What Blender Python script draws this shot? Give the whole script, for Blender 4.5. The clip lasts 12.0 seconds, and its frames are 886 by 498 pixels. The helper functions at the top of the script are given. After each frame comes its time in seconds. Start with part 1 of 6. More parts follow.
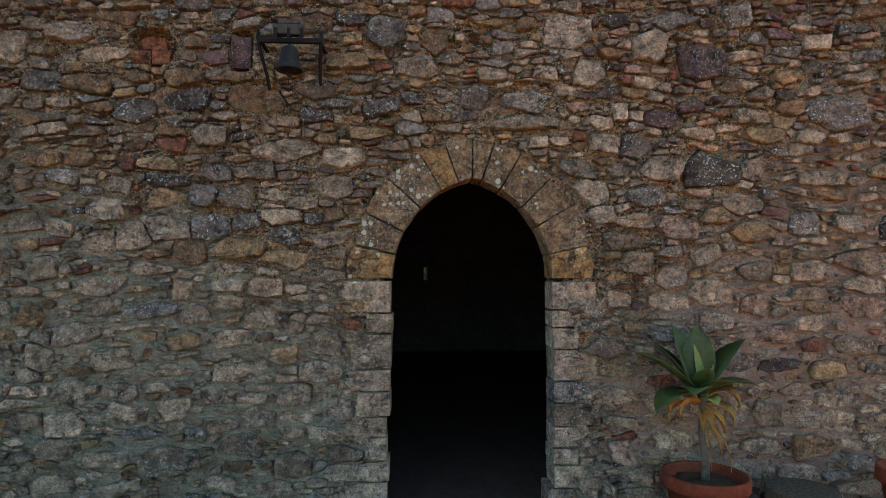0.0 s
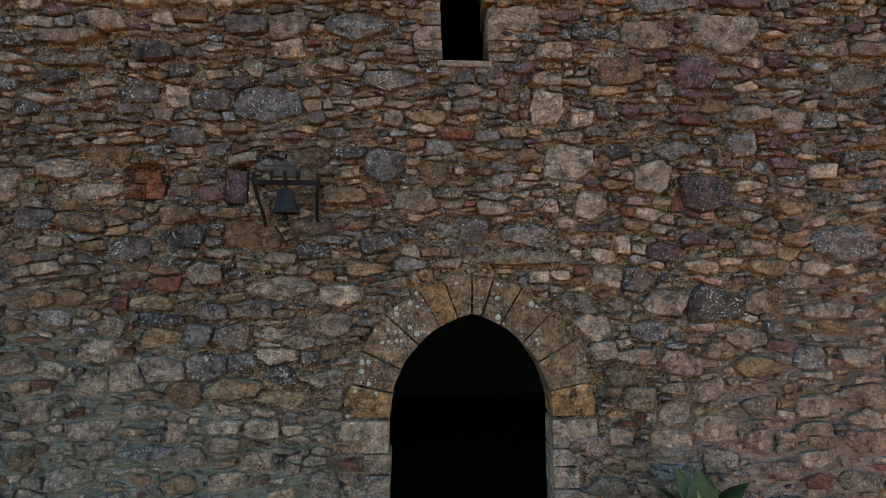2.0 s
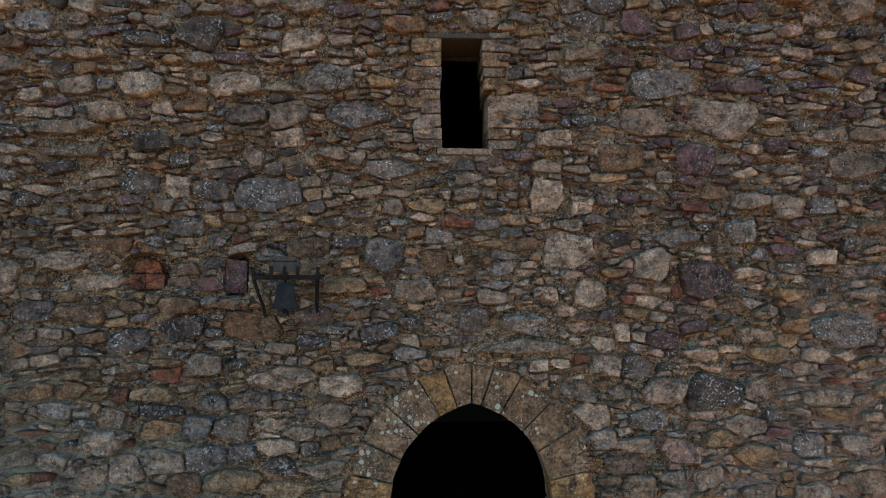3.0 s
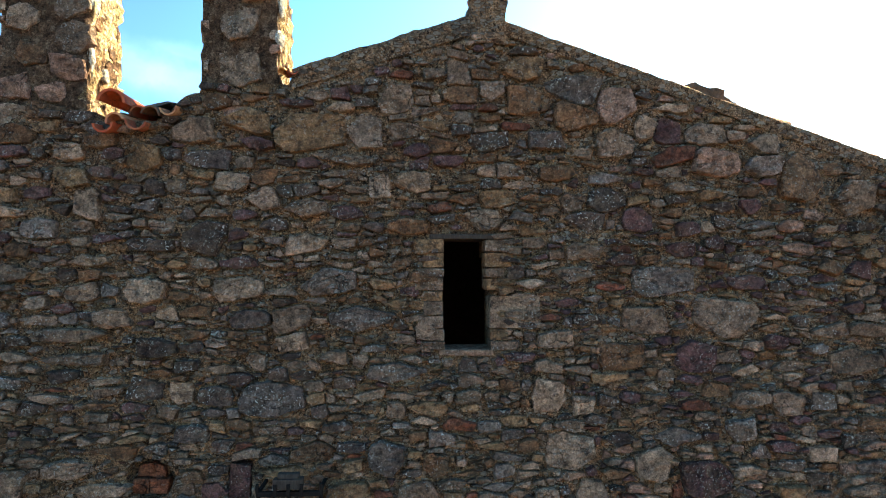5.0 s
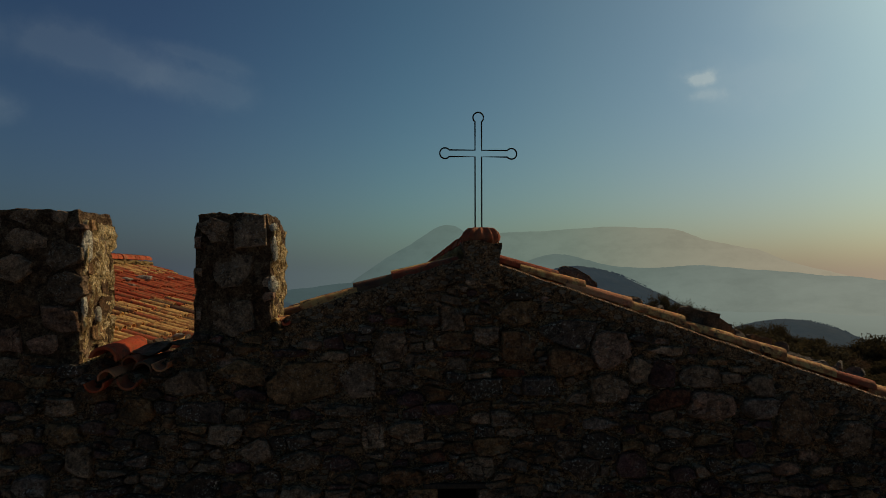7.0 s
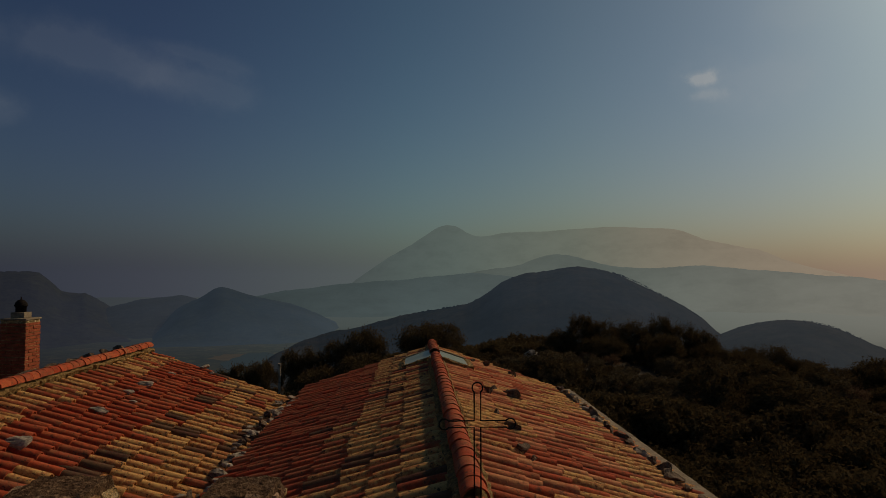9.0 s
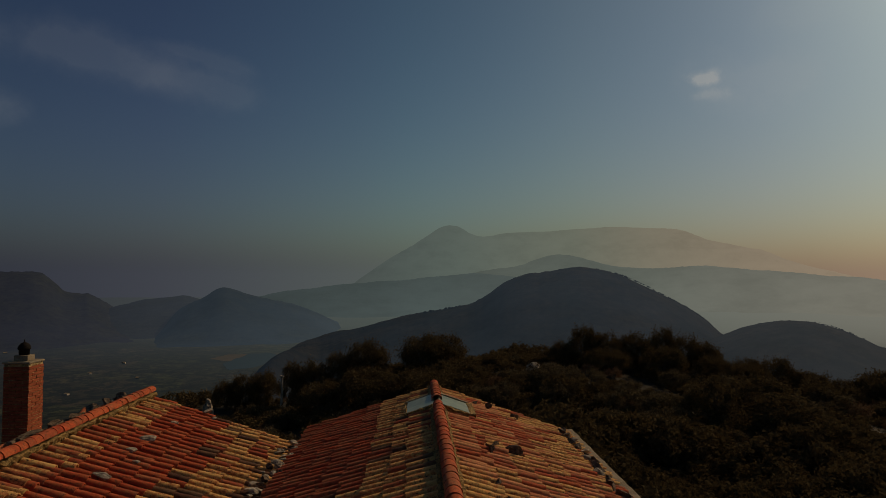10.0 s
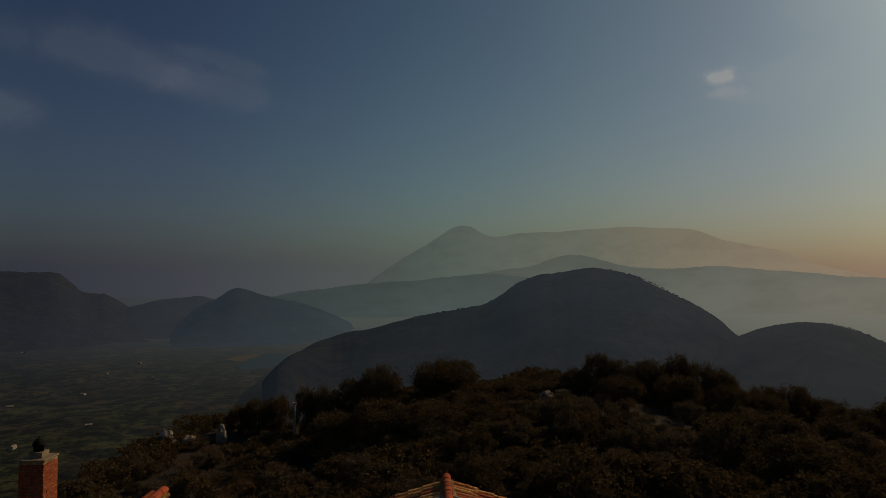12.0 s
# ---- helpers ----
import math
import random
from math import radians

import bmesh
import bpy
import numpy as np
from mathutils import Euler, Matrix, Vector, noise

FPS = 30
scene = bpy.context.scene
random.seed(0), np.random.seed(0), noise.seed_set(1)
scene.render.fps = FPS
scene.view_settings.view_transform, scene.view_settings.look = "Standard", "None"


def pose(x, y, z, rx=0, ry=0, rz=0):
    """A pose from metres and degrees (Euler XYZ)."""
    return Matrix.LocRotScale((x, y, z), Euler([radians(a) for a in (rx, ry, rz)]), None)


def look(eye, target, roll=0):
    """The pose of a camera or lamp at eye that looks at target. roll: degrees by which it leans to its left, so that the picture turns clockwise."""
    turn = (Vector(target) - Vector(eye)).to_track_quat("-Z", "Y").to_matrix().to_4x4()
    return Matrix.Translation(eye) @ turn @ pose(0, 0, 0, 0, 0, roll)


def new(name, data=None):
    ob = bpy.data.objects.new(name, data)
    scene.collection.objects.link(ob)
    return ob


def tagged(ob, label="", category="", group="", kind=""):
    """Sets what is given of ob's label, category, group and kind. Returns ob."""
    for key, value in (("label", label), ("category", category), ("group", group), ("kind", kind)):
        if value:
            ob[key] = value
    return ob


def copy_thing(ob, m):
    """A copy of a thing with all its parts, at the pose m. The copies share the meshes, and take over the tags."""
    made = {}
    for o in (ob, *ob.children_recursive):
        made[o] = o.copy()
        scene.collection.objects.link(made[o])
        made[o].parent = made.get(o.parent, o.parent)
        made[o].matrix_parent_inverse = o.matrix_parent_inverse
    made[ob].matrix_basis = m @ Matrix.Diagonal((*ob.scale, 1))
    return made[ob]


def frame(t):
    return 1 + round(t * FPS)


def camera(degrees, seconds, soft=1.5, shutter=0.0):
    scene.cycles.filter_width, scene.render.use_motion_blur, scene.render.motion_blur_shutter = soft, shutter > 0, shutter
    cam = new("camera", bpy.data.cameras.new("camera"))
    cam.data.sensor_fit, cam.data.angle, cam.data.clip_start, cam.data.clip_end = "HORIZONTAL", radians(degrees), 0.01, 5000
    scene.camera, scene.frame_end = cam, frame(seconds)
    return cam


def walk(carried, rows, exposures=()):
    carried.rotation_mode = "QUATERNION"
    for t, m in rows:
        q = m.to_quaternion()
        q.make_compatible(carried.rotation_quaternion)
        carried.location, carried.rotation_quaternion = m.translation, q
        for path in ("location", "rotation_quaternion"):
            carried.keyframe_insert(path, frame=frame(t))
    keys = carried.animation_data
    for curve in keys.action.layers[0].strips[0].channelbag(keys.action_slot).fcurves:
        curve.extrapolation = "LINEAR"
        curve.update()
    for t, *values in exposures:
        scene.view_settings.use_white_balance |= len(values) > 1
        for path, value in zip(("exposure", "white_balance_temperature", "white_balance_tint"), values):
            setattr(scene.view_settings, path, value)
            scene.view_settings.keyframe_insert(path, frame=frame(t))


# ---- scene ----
# ---- camera ----
cam = camera(71.2, 12.0, soft=0.55)
PITCH = 2.31
ROWS = [
    (0.0, 0.114, -3.565, 1.446, -2.90),
    (0.5, 0.124, -3.568, 1.619, -2.90),
    (1.0, 0.123, -3.550, 1.805, -2.90),
    (1.5, 0.122, -3.540, 2.005, -2.90),
    (2.0, 0.121, -3.538, 2.230, -2.90),
    (2.5, 0.124, -3.546, 2.474, -2.89),
    (3.0, 0.122, -3.560, 2.739, -2.89),
    (3.5, 0.116, -3.577, 3.014, -2.89),
    (4.0, 0.108, -3.595, 3.299, -2.89),
    (4.5, 0.103, -3.610, 3.595, -2.89),
    (5.0, 0.104, -3.623, 3.907, -2.89),
    (5.5, 0.116, -3.633, 4.239, -2.89),
    (6.0, 0.126, -3.643, 4.592, -2.89),
    (6.5, 0.130, -3.653, 4.965, -2.89),
    (7.0, 0.138, -3.667, 5.362, -2.89),
    (7.5, 0.146, -3.685, 5.769, -2.89),
    (8.0, 0.147, -3.708, 6.184, -2.88),
    (8.5, 0.148, -3.734, 6.612, -2.85),
    (9.0, 0.143, -3.761, 7.041, -2.80),
    (9.5, 0.139, -3.784, 7.469, -2.72),
    (10.0, 0.142, -3.800, 7.910, -2.60),
    (10.5, 0.139, -3.804, 8.366, -2.42),
    (11.0, 0.137, -3.797, 8.849, -2.18),
    (11.5, 0.139, -3.785, 9.361, -1.86),
    (12.0, 0.146, -3.782, 9.881, -1.45),
]

EXPOSURES = [(0.0, 3.12, 8200, 9), (2.5, 3.02, 7550, 5), (3.2, 2.99, 7350, 4), (4.8, 2.73, 7000, 1), (5.5, 1.61, 6450, -12), (6.0, 0.45, 7000, -6),
             (6.5, -0.42, 7100, -2), (7.0, -1.02, 7800, 2), (7.5, -1.39, 7500, 15), (9.5, -1.47, 8600, 15), (12.0, -1.53, 8900, 16)]
walk(cam, [(t, pose(x, y, z, 90 + PITCH, 0, yaw)) for t, x, y, z, yaw in ROWS], EXPOSURES)

# ---- sky and sun ----
SUN_AZ, SUN_EL = 55.0, 34.0          # degrees to the right of the nave's axis, degrees up
sun_dir = Vector((math.sin(radians(SUN_AZ)) * math.cos(radians(SUN_EL)),
                  math.cos(radians(SUN_AZ)) * math.cos(radians(SUN_EL)), math.sin(radians(SUN_EL))))
world = bpy.data.worlds.new("sky")
scene.world = world
world.use_nodes = True
wn, wl = world.node_tree.nodes, world.node_tree.links
wn.clear()
w_out = wn.new("ShaderNodeOutputWorld")
w_bg = wn.new("ShaderNodeBackground")
w_bg.inputs["Strength"].default_value = 0.085
w_sky = wn.new("ShaderNodeTexSky")
w_sky.sky_type = "NISHITA"
w_sky.sun_disc = False
w_sky.sun_elevation = radians(SUN_EL)
w_sky.sun_rotation = radians(SUN_AZ)
w_sky.altitude = 100
w_sky.air_density = 0.9
w_sky.dust_density = 1.5
w_sky.ozone_density = 1.5


def wmath(op, a, b=None, c=None):
    n = wn.new("ShaderNodeMath")
    n.operation = op
    for i, v in enumerate((a, b, c)):
        if v is None:
            continue
        if isinstance(v, (int, float)):
            n.inputs[i].default_value = v
        else:
            wl.new(v, n.inputs[i])
    return n.outputs[0]


w_co = wn.new("ShaderNodeTexCoord")


def cloud_patch(az, el, wide, high, scale, thresh, dens, lean=0.0):
    """A wisp of cloud round one direction of the sky: a soft oval broken up by noise."""
    m = wn.new("ShaderNodeMapping")
    m.vector_type = "TEXTURE"
    m.inputs["Rotation"].default_value = (radians(el), radians(lean), -radians(az))
    wl.new(w_co.outputs["Generated"], m.inputs["Vector"])
    s = wn.new("ShaderNodeSeparateXYZ")
    wl.new(m.outputs[0], s.inputs[0])
    n = wn.new("ShaderNodeTexNoise")
    n.inputs["Scale"].default_value = scale
    n.inputs["Detail"].default_value = 7
    n.inputs["Roughness"].default_value = 0.62
    wl.new(m.outputs[0], n.inputs["Vector"])
    u = wmath("DIVIDE", s.outputs[0], wide)
    v = wmath("DIVIDE", s.outputs[2], high)
    r = wmath("SQRT", wmath("ADD", wmath("MULTIPLY", u, u), wmath("MULTIPLY", v, v)))
    fall = wmath("SUBTRACT", 1.0, r)
    ahead = wmath("GREATER_THAN", s.outputs[1], 0.0)
    body = wmath("MULTIPLY_ADD", wmath("SUBTRACT", n.outputs[0], 0.5), 1.9, wmath("SUBTRACT", fall, thresh))
    cl = wn.new("ShaderNodeClamp")
    wl.new(wmath("MULTIPLY", body, 1.6), cl.inputs[0])
    sm = wmath("MULTIPLY", wmath("MULTIPLY", cl.outputs[0], cl.outputs[0]), dens)
    return wmath("MULTIPLY", sm, ahead)


clouds = None
for spec in ((25.6, 16.4, 0.042, 0.019, 24.0, 0.12, 0.50), (25.9, 15.0, 0.055, 0.018, 20.0, 0.22, 0.22), (30.5, 16.0, 0.16, 0.09, 7.0, 0.20, 0.10), (33.0, 20.0, 0.14, 0.07, 6.0, 0.22, 0.07),
             (-29.5, 17.3, 0.20, 0.048, 6.0, -0.02, 0.050, 5.0), (-21.0, 16.2, 0.13, 0.042, 7.0, 0.04, 0.042, 9.0), (-35.0, 12.6, 0.085, 0.040, 7.0, 0.05, 0.060), (-23.0, 18.6, 0.16, 0.024, 8.0, 0.15, 0.035, 10.0)):
    c = cloud_patch(*spec)
    clouds = c if clouds is None else wmath("ADD", clouds, c)
# haze low over the horizon, warm towards the sun and dull blue away from it
w_sep = wn.new("ShaderNodeSeparateXYZ")
wl.new(w_co.outputs["Generated"], w_sep.inputs[0])
flat_len = wmath("SQRT", wmath("SUBTRACT", 1.0001, wmath("MULTIPLY", w_sep.outputs[2], w_sep.outputs[2])))
toward = wmath("DIVIDE", wmath("ADD", wmath("MULTIPLY", w_sep.outputs[0], math.sin(radians(SUN_AZ))), wmath("MULTIPLY", w_sep.outputs[1], math.cos(radians(SUN_AZ)))), flat_len)
w_haze = wn.new("ShaderNodeValToRGB")
HAZE = ((-1.0, (.20, .24, .31)), (.03, (.118, .168, .246)), (.3, (.192, .272, .350)), (.60, (.300, .400, .468)), (.76, (.36, .40, .40)), (.93, (.74, .62, .53)), (1.0, (1.05, .87, .72)))
# AIR: haze colours by direction from the sun, emitted by the far land itself
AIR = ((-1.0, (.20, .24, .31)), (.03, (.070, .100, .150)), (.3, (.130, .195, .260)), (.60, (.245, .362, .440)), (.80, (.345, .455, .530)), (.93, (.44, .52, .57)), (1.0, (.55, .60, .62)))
while len(w_haze.color_ramp.elements) < len(HAZE):
    w_haze.color_ramp.elements.new(.5)
for el, (at, colour) in zip(w_haze.color_ramp.elements, HAZE):
    el.position, el.color = (at + 1) / 2, (*colour, 1)
wl.new(wmath("MULTIPLY_ADD", toward, .5, .5), w_haze.inputs[0])
low = wmath("POWER", 2.718, wmath("MULTIPLY", wmath("MAXIMUM", w_sep.outputs[2], 0.0), -8.5))
w_dim = wn.new("ShaderNodeMixRGB")
w_dim.blend_type = "MULTIPLY"
w_dim.inputs[0].default_value = 1
w_dim.inputs[2].default_value = (0.093, 0.127, 0.138, 1)
wl.new(w_sky.outputs[0], w_dim.inputs[1])
w_gam = wn.new("ShaderNodeGamma")
w_gam.inputs[1].default_value = 1.3
wl.new(w_dim.outputs[0], w_gam.inputs[0])
w_low = wn.new("ShaderNodeMixRGB")
wl.new(low, w_low.inputs[0])
wl.new(w_gam.outputs[0], w_low.inputs[1])
wl.new(w_haze.outputs[0], w_low.inputs[2])
# the sky deepens away from the sun and clears to a greenish blue between
w_deep = wn.new("ShaderNodeValToRGB")
DEEP = ((-1.0, (1.0, 1.0, 1.0)), (-.3, (.96, .95, .97)), (.05, (.76, .72, .84)), (.22, (.79, .74, .86)), (.56, (.89, .945, .925)), (.76, (1.02, .99, .935)), (.90, (.92, .90, .93)), (1.0, (.90, .90, .91)))
while len(w_deep.color_ramp.elements) < len(DEEP):
    w_deep.color_ramp.elements.new(.5)
for el, (at, colour) in zip(w_deep.color_ramp.elements, DEEP):
    el.position, el.color = (at + 1) / 2, (*colour, 1)
wl.new(wmath("MULTIPLY_ADD", toward, .5, .5), w_deep.inputs[0])
w_tint = wn.new("ShaderNodeMixRGB")
w_tint.blend_type = "MULTIPLY"
w_tint.inputs[0].default_value = 1
wl.new(w_low.outputs[0], w_tint.inputs[1])
wl.new(w_deep.outputs[0], w_tint.inputs[2])
w_mix = wn.new("ShaderNodeMixRGB")
w_mix.inputs[2].default_value = (1.0, 1.2, 1.42, 1)
wl.new(clouds, w_mix.inputs[0])
wl.new(w_tint.outputs[0], w_mix.inputs[1])
w_ten = wn.new("ShaderNodeMixRGB")
w_ten.blend_type = "MULTIPLY"
w_ten.inputs[0].default_value = 1
w_ten.inputs[2].default_value = (10, 10, 10, 1)
wl.new(w_mix.outputs[0], w_ten.inputs[1])
wl.new(w_ten.outputs[0], w_bg.inputs[0])
wl.new(w_bg.outputs[0], w_out.inputs[0])

sun = new("sun", bpy.data.lights.new("sun", "SUN"))
sun.data.energy = 5.0
sun.data.angle = radians(0.5)
sun.data.color = (1.0, 0.80, 0.58)
sun.matrix_world = look((40, 30, 40), Vector((40, 30, 40)) - sun_dir)


# ---- materials ----
class Nodes:
    """A small hand for writing a material's nodes."""

    def __init__(self, name):
        self.mat = bpy.data.materials.new(name)
        self.mat.use_nodes = True
        self.n, self.l = self.mat.node_tree.nodes, self.mat.node_tree.links
        self.n.clear()
        self.out = self.n.new("ShaderNodeOutputMaterial")
        self.co = self.n.new("ShaderNodeTexCoord").outputs["Object"]
        self.geo = self.n.new("ShaderNodeNewGeometry")
        self.obj = self.n.new("ShaderNodeObjectInfo")

    def put(self, sock, v):
        if isinstance(v, (int, float)):
            sock.default_value = v
        elif isinstance(v, tuple):
            sock.default_value = v if len(v) == 4 or len(sock.default_value) == 3 else (*v, 1)
        else:
            self.l.new(v, sock)

    def math(self, op, a, b=0.0, c=0.0):
        n = self.n.new("ShaderNodeMath")
        n.operation = op
        for i, v in enumerate((a, b, c)):
            self.put(n.inputs[i], v)
        return n.outputs[0]

    def noise(self, scale, detail=4, rough=0.6, vec=None, stretch=None):
        n = self.n.new("ShaderNodeTexNoise")
        n.inputs["Scale"].default_value = scale
        n.inputs["Detail"].default_value = detail
        n.inputs["Roughness"].default_value = rough
        v = vec or self.geo.outputs["Position"]
        if stretch:
            m = self.n.new("ShaderNodeMapping")
            m.inputs["Scale"].default_value = stretch
            self.l.new(v, m.inputs[0])
            v = m.outputs[0]
        self.l.new(v, n.inputs["Vector"])
        return n.outputs[0]

    def voronoi(self, scale, feature="F1", out="Distance", vec=None):
        n = self.n.new("ShaderNodeTexVoronoi")
        n.feature = feature
        n.inputs["Scale"].default_value = scale
        self.l.new(vec or self.geo.outputs["Position"], n.inputs["Vector"])
        return n.outputs[out]

    def ramp(self, v, *stops):
        n = self.n.new("ShaderNodeValToRGB")
        e = n.color_ramp.elements
        while len(e) < len(stops):
            e.new(0.5)
        for i, (p, c) in enumerate(stops):
            e[i].position = p
            e[i].color = (c, c, c, 1) if isinstance(c, (int, float)) else (*c, 1)
        self.l.new(v, n.inputs[0])
        return n.outputs[0]

    def mix(self, f, a, b, how="MIX"):
        n = self.n.new("ShaderNodeMixRGB")
        n.blend_type = how
        self.put(n.inputs[0], f)
        self.put(n.inputs[1], a)
        self.put(n.inputs[2], b)
        return n.outputs[0]

    def chance(self):
        """A number of its own for each piece, be it an object or an island of a joined mesh."""
        return self.math("FRACT", self.math("ADD", self.obj.outputs["Random"], self.geo.outputs["Random Per Island"]))

    def bump(self, height, strength=0.5, distance=0.01, normal=None):
        n = self.n.new("ShaderNodeBump")
        n.inputs["Strength"].default_value = strength
        n.inputs["Distance"].default_value = distance
        self.l.new(height, n.inputs["Height"])
        if normal is not None:
            self.l.new(normal, n.inputs["Normal"])
        return n.outputs[0]

    def surface(self, colour, rough=0.9, normal=None, metal=0.0, spec=0.3):
        b = self.n.new("ShaderNodeBsdfPrincipled")
        self.put(b.inputs["Base Color"], colour)
        self.put(b.inputs["Roughness"], rough)
        self.put(b.inputs["Metallic"], metal)
        b.inputs["Specular IOR Level"].default_value = spec
        if normal is not None:
            self.l.new(normal, b.inputs["Normal"])
        self.l.new(b.outputs[0], self.out.inputs[0])
        return self.mat


def stains(m, col, strength=0.6):
    """Weathering that runs across stones and joints alike, as large soft patches."""
    big = m.noise(1.1, 5, 0.62)
    mid = m.noise(4.5, 5, 0.7)
    col = m.mix(strength, col, m.ramp(big, (0.36, (0.72, 0.68, 0.62)), (0.5, 1.0), (0.66, (1.18, 1.12, 1.02))), "MULTIPLY")
    return m.mix(m.math("MULTIPLY", m.ramp(mid, (0.56, 0.0), (0.72, 1.0)), strength), col, (0.115, 0.083, 0.05))


def cracks(m, scale, stretch):
    v = m.n.new("ShaderNodeMapping")
    v.inputs["Scale"].default_value = stretch
    wob = m.n.new("ShaderNodeMixRGB")
    wob.blend_type = "ADD"
    wob.inputs[0].default_value = 1
    m.l.new(m.geo.outputs["Position"], wob.inputs[1])
    t = m.n.new("ShaderNodeTexNoise")
    t.inputs["Scale"].default_value = 14
    t.inputs["Detail"].default_value = 4
    m.l.new(m.geo.outputs["Position"], t.inputs["Vector"])
    sc = m.mix(1.0, t.outputs["Color"], (0.06, 0.06, 0.06), "MULTIPLY")
    m.l.new(sc, wob.inputs[2])
    m.l.new(wob.outputs[0], v.inputs[0])
    return m.voronoi(scale, "DISTANCE_TO_EDGE", "Distance", v.outputs[0])


def stone_material(name, dark, light, lichen=0.25, gate=0.46, cast=(1.07, 0.775, 0.645)):
    m = Nodes(name)
    dark, light = [tuple(v * k for v, k in zip(c, cast)) for c in (dark, light)]
    ch = m.chance()
    base = m.mix(ch, dark, light)
    grain = m.noise(55, 8, 0.75)
    lump = m.noise(15, 6, 0.7)
    blot = m.noise(8, 5, 0.65)
    col = m.mix(m.ramp(blot, (0.35, 0.0), (0.68, 0.9)), base, m.mix(0.55, base, (0.13, 0.09, 0.05)))
    col = m.mix(1.0, col, m.ramp(grain, (0.34, 0.45), (0.5, 1.0), (0.66, 1.6)), "MULTIPLY")
    col = m.mix(1.0, col, m.ramp(m.noise(140, 3, 0.6), (0.36, 0.8), (0.5, 1.0), (0.64, 1.22)), "MULTIPLY")
    pits = m.ramp(m.noise(21, 3, 0.6), (0.60, 0.0), (0.66, 1.0))
    col = m.mix(m.math("MULTIPLY", pits, 0.65), col, (0.030, 0.022, 0.018))
    col = m.mix(1.0, col, m.ramp(lump, (0.34, 0.38), (0.51, 1.0), (0.67, 1.65)), "MULTIPLY")
    strata = m.noise(8, 6, 0.7, stretch=(1.0, 1.0, 3.0))
    crack = m.ramp(cracks(m, 10, (1.0, 1.0, 1.9)), (0.0, 1.0), (0.045, 0.0))
    crack = m.math("MULTIPLY", crack, m.ramp(m.noise(5, 4), (0.50, 0.0), (0.62, 1.0)))
    col = m.mix(m.math("MULTIPLY", crack, 0.75), col, (0.02, 0.016, 0.012))
    # pale lichen crusts, gathered in patches
    spots = m.math("MULTIPLY", m.ramp(m.noise(48, 4, 0.6), (0.56, 0.0), (0.62, 1.0)), m.ramp(m.noise(5, 3), (gate, 0.0), (gate + 0.12, 1.0)))
    col = m.mix(m.math("MULTIPLY", spots, lichen), col, (0.46, 0.45, 0.38))
    dots = m.math("MULTIPLY", m.ramp(m.noise(70, 2, 0.5), (0.60, 0.0), (0.66, 1.0)), m.ramp(m.noise(4.5, 6, 0.7), (gate + 0.02, 0.0), (gate + 0.12, 1.0)))
    col = m.mix(m.math("MULTIPLY", dots, min(1.0, lichen * 2.2)), col, (0.56, 0.54, 0.47))
    col = stains(m, col, 0.62)
    h = m.math("ADD", m.math("MULTIPLY", grain, 0.6), m.math("ADD", m.math("MULTIPLY", strata, 0.9), m.math("SUBTRACT", lump, m.math("MULTIPLY", crack, 0.6))))
    return m.surface(col, 0.94, m.bump(h, 1.0, 0.035), spec=0.15)


def plain_material(name, a, b, scale=12, rough=0.8, bump=0.4, metal=0.0, dist=0.01, stretch=None, spec=0.2):
    m = Nodes(name)
    n = m.noise(scale, 6, 0.65, stretch=stretch)
    n2 = m.noise(scale * 6, 4, 0.6, stretch=stretch)
    col = m.mix(m.ramp(n, (0.3, 0.0), (0.7, 1.0)), a, b)
    col = m.mix(1.0, col, m.ramp(n2, (0.3, 0.7), (0.7, 1.25)), "MULTIPLY")
    return m.surface(col, rough, m.bump(m.math("ADD", n, m.math("MULTIPLY", n2, 0.5)), bump, dist), metal, spec)


STONE = [
    stone_material("stone_grey", (0.170, 0.150, 0.116), (0.315, 0.282, 0.222)),
    stone_material("stone_pale", (0.300, 0.268, 0.204), (0.450, 0.408, 0.318), 0.2),
    stone_material("stone_tan", (0.225, 0.172, 0.098), (0.360, 0.282, 0.165), 0.15),
    stone_material("stone_dark", (0.056, 0.052, 0.050), (0.125, 0.117, 0.110), 0.60, cast=(1.05, 0.775, 0.655)),
    stone_material("stone_purple", (0.078, 0.054, 0.058), (0.150, 0.106, 0.106), 0.25, cast=(1.06, 0.73, 0.68)),
    stone_material("stone_bluegrey", (0.128, 0.130, 0.128), (0.245, 0.246, 0.236), 0.5, cast=(1.05, 0.785, 0.65)),
    stone_material("stone_brown", (0.140, 0.096, 0.056), (0.245, 0.172, 0.102), 0.15),
    stone_material("brick_red", (0.135, 0.060, 0.042), (0.22, 0.094, 0.062), 0.08),
    stone_material("stone_pink", (0.265, 0.200, 0.158), (0.395, 0.310, 0.252), 0.15),
]
GREY, PALE, TAN, DARK, PURPLE, BLUE, BROWN, RED, PINK = range(9)


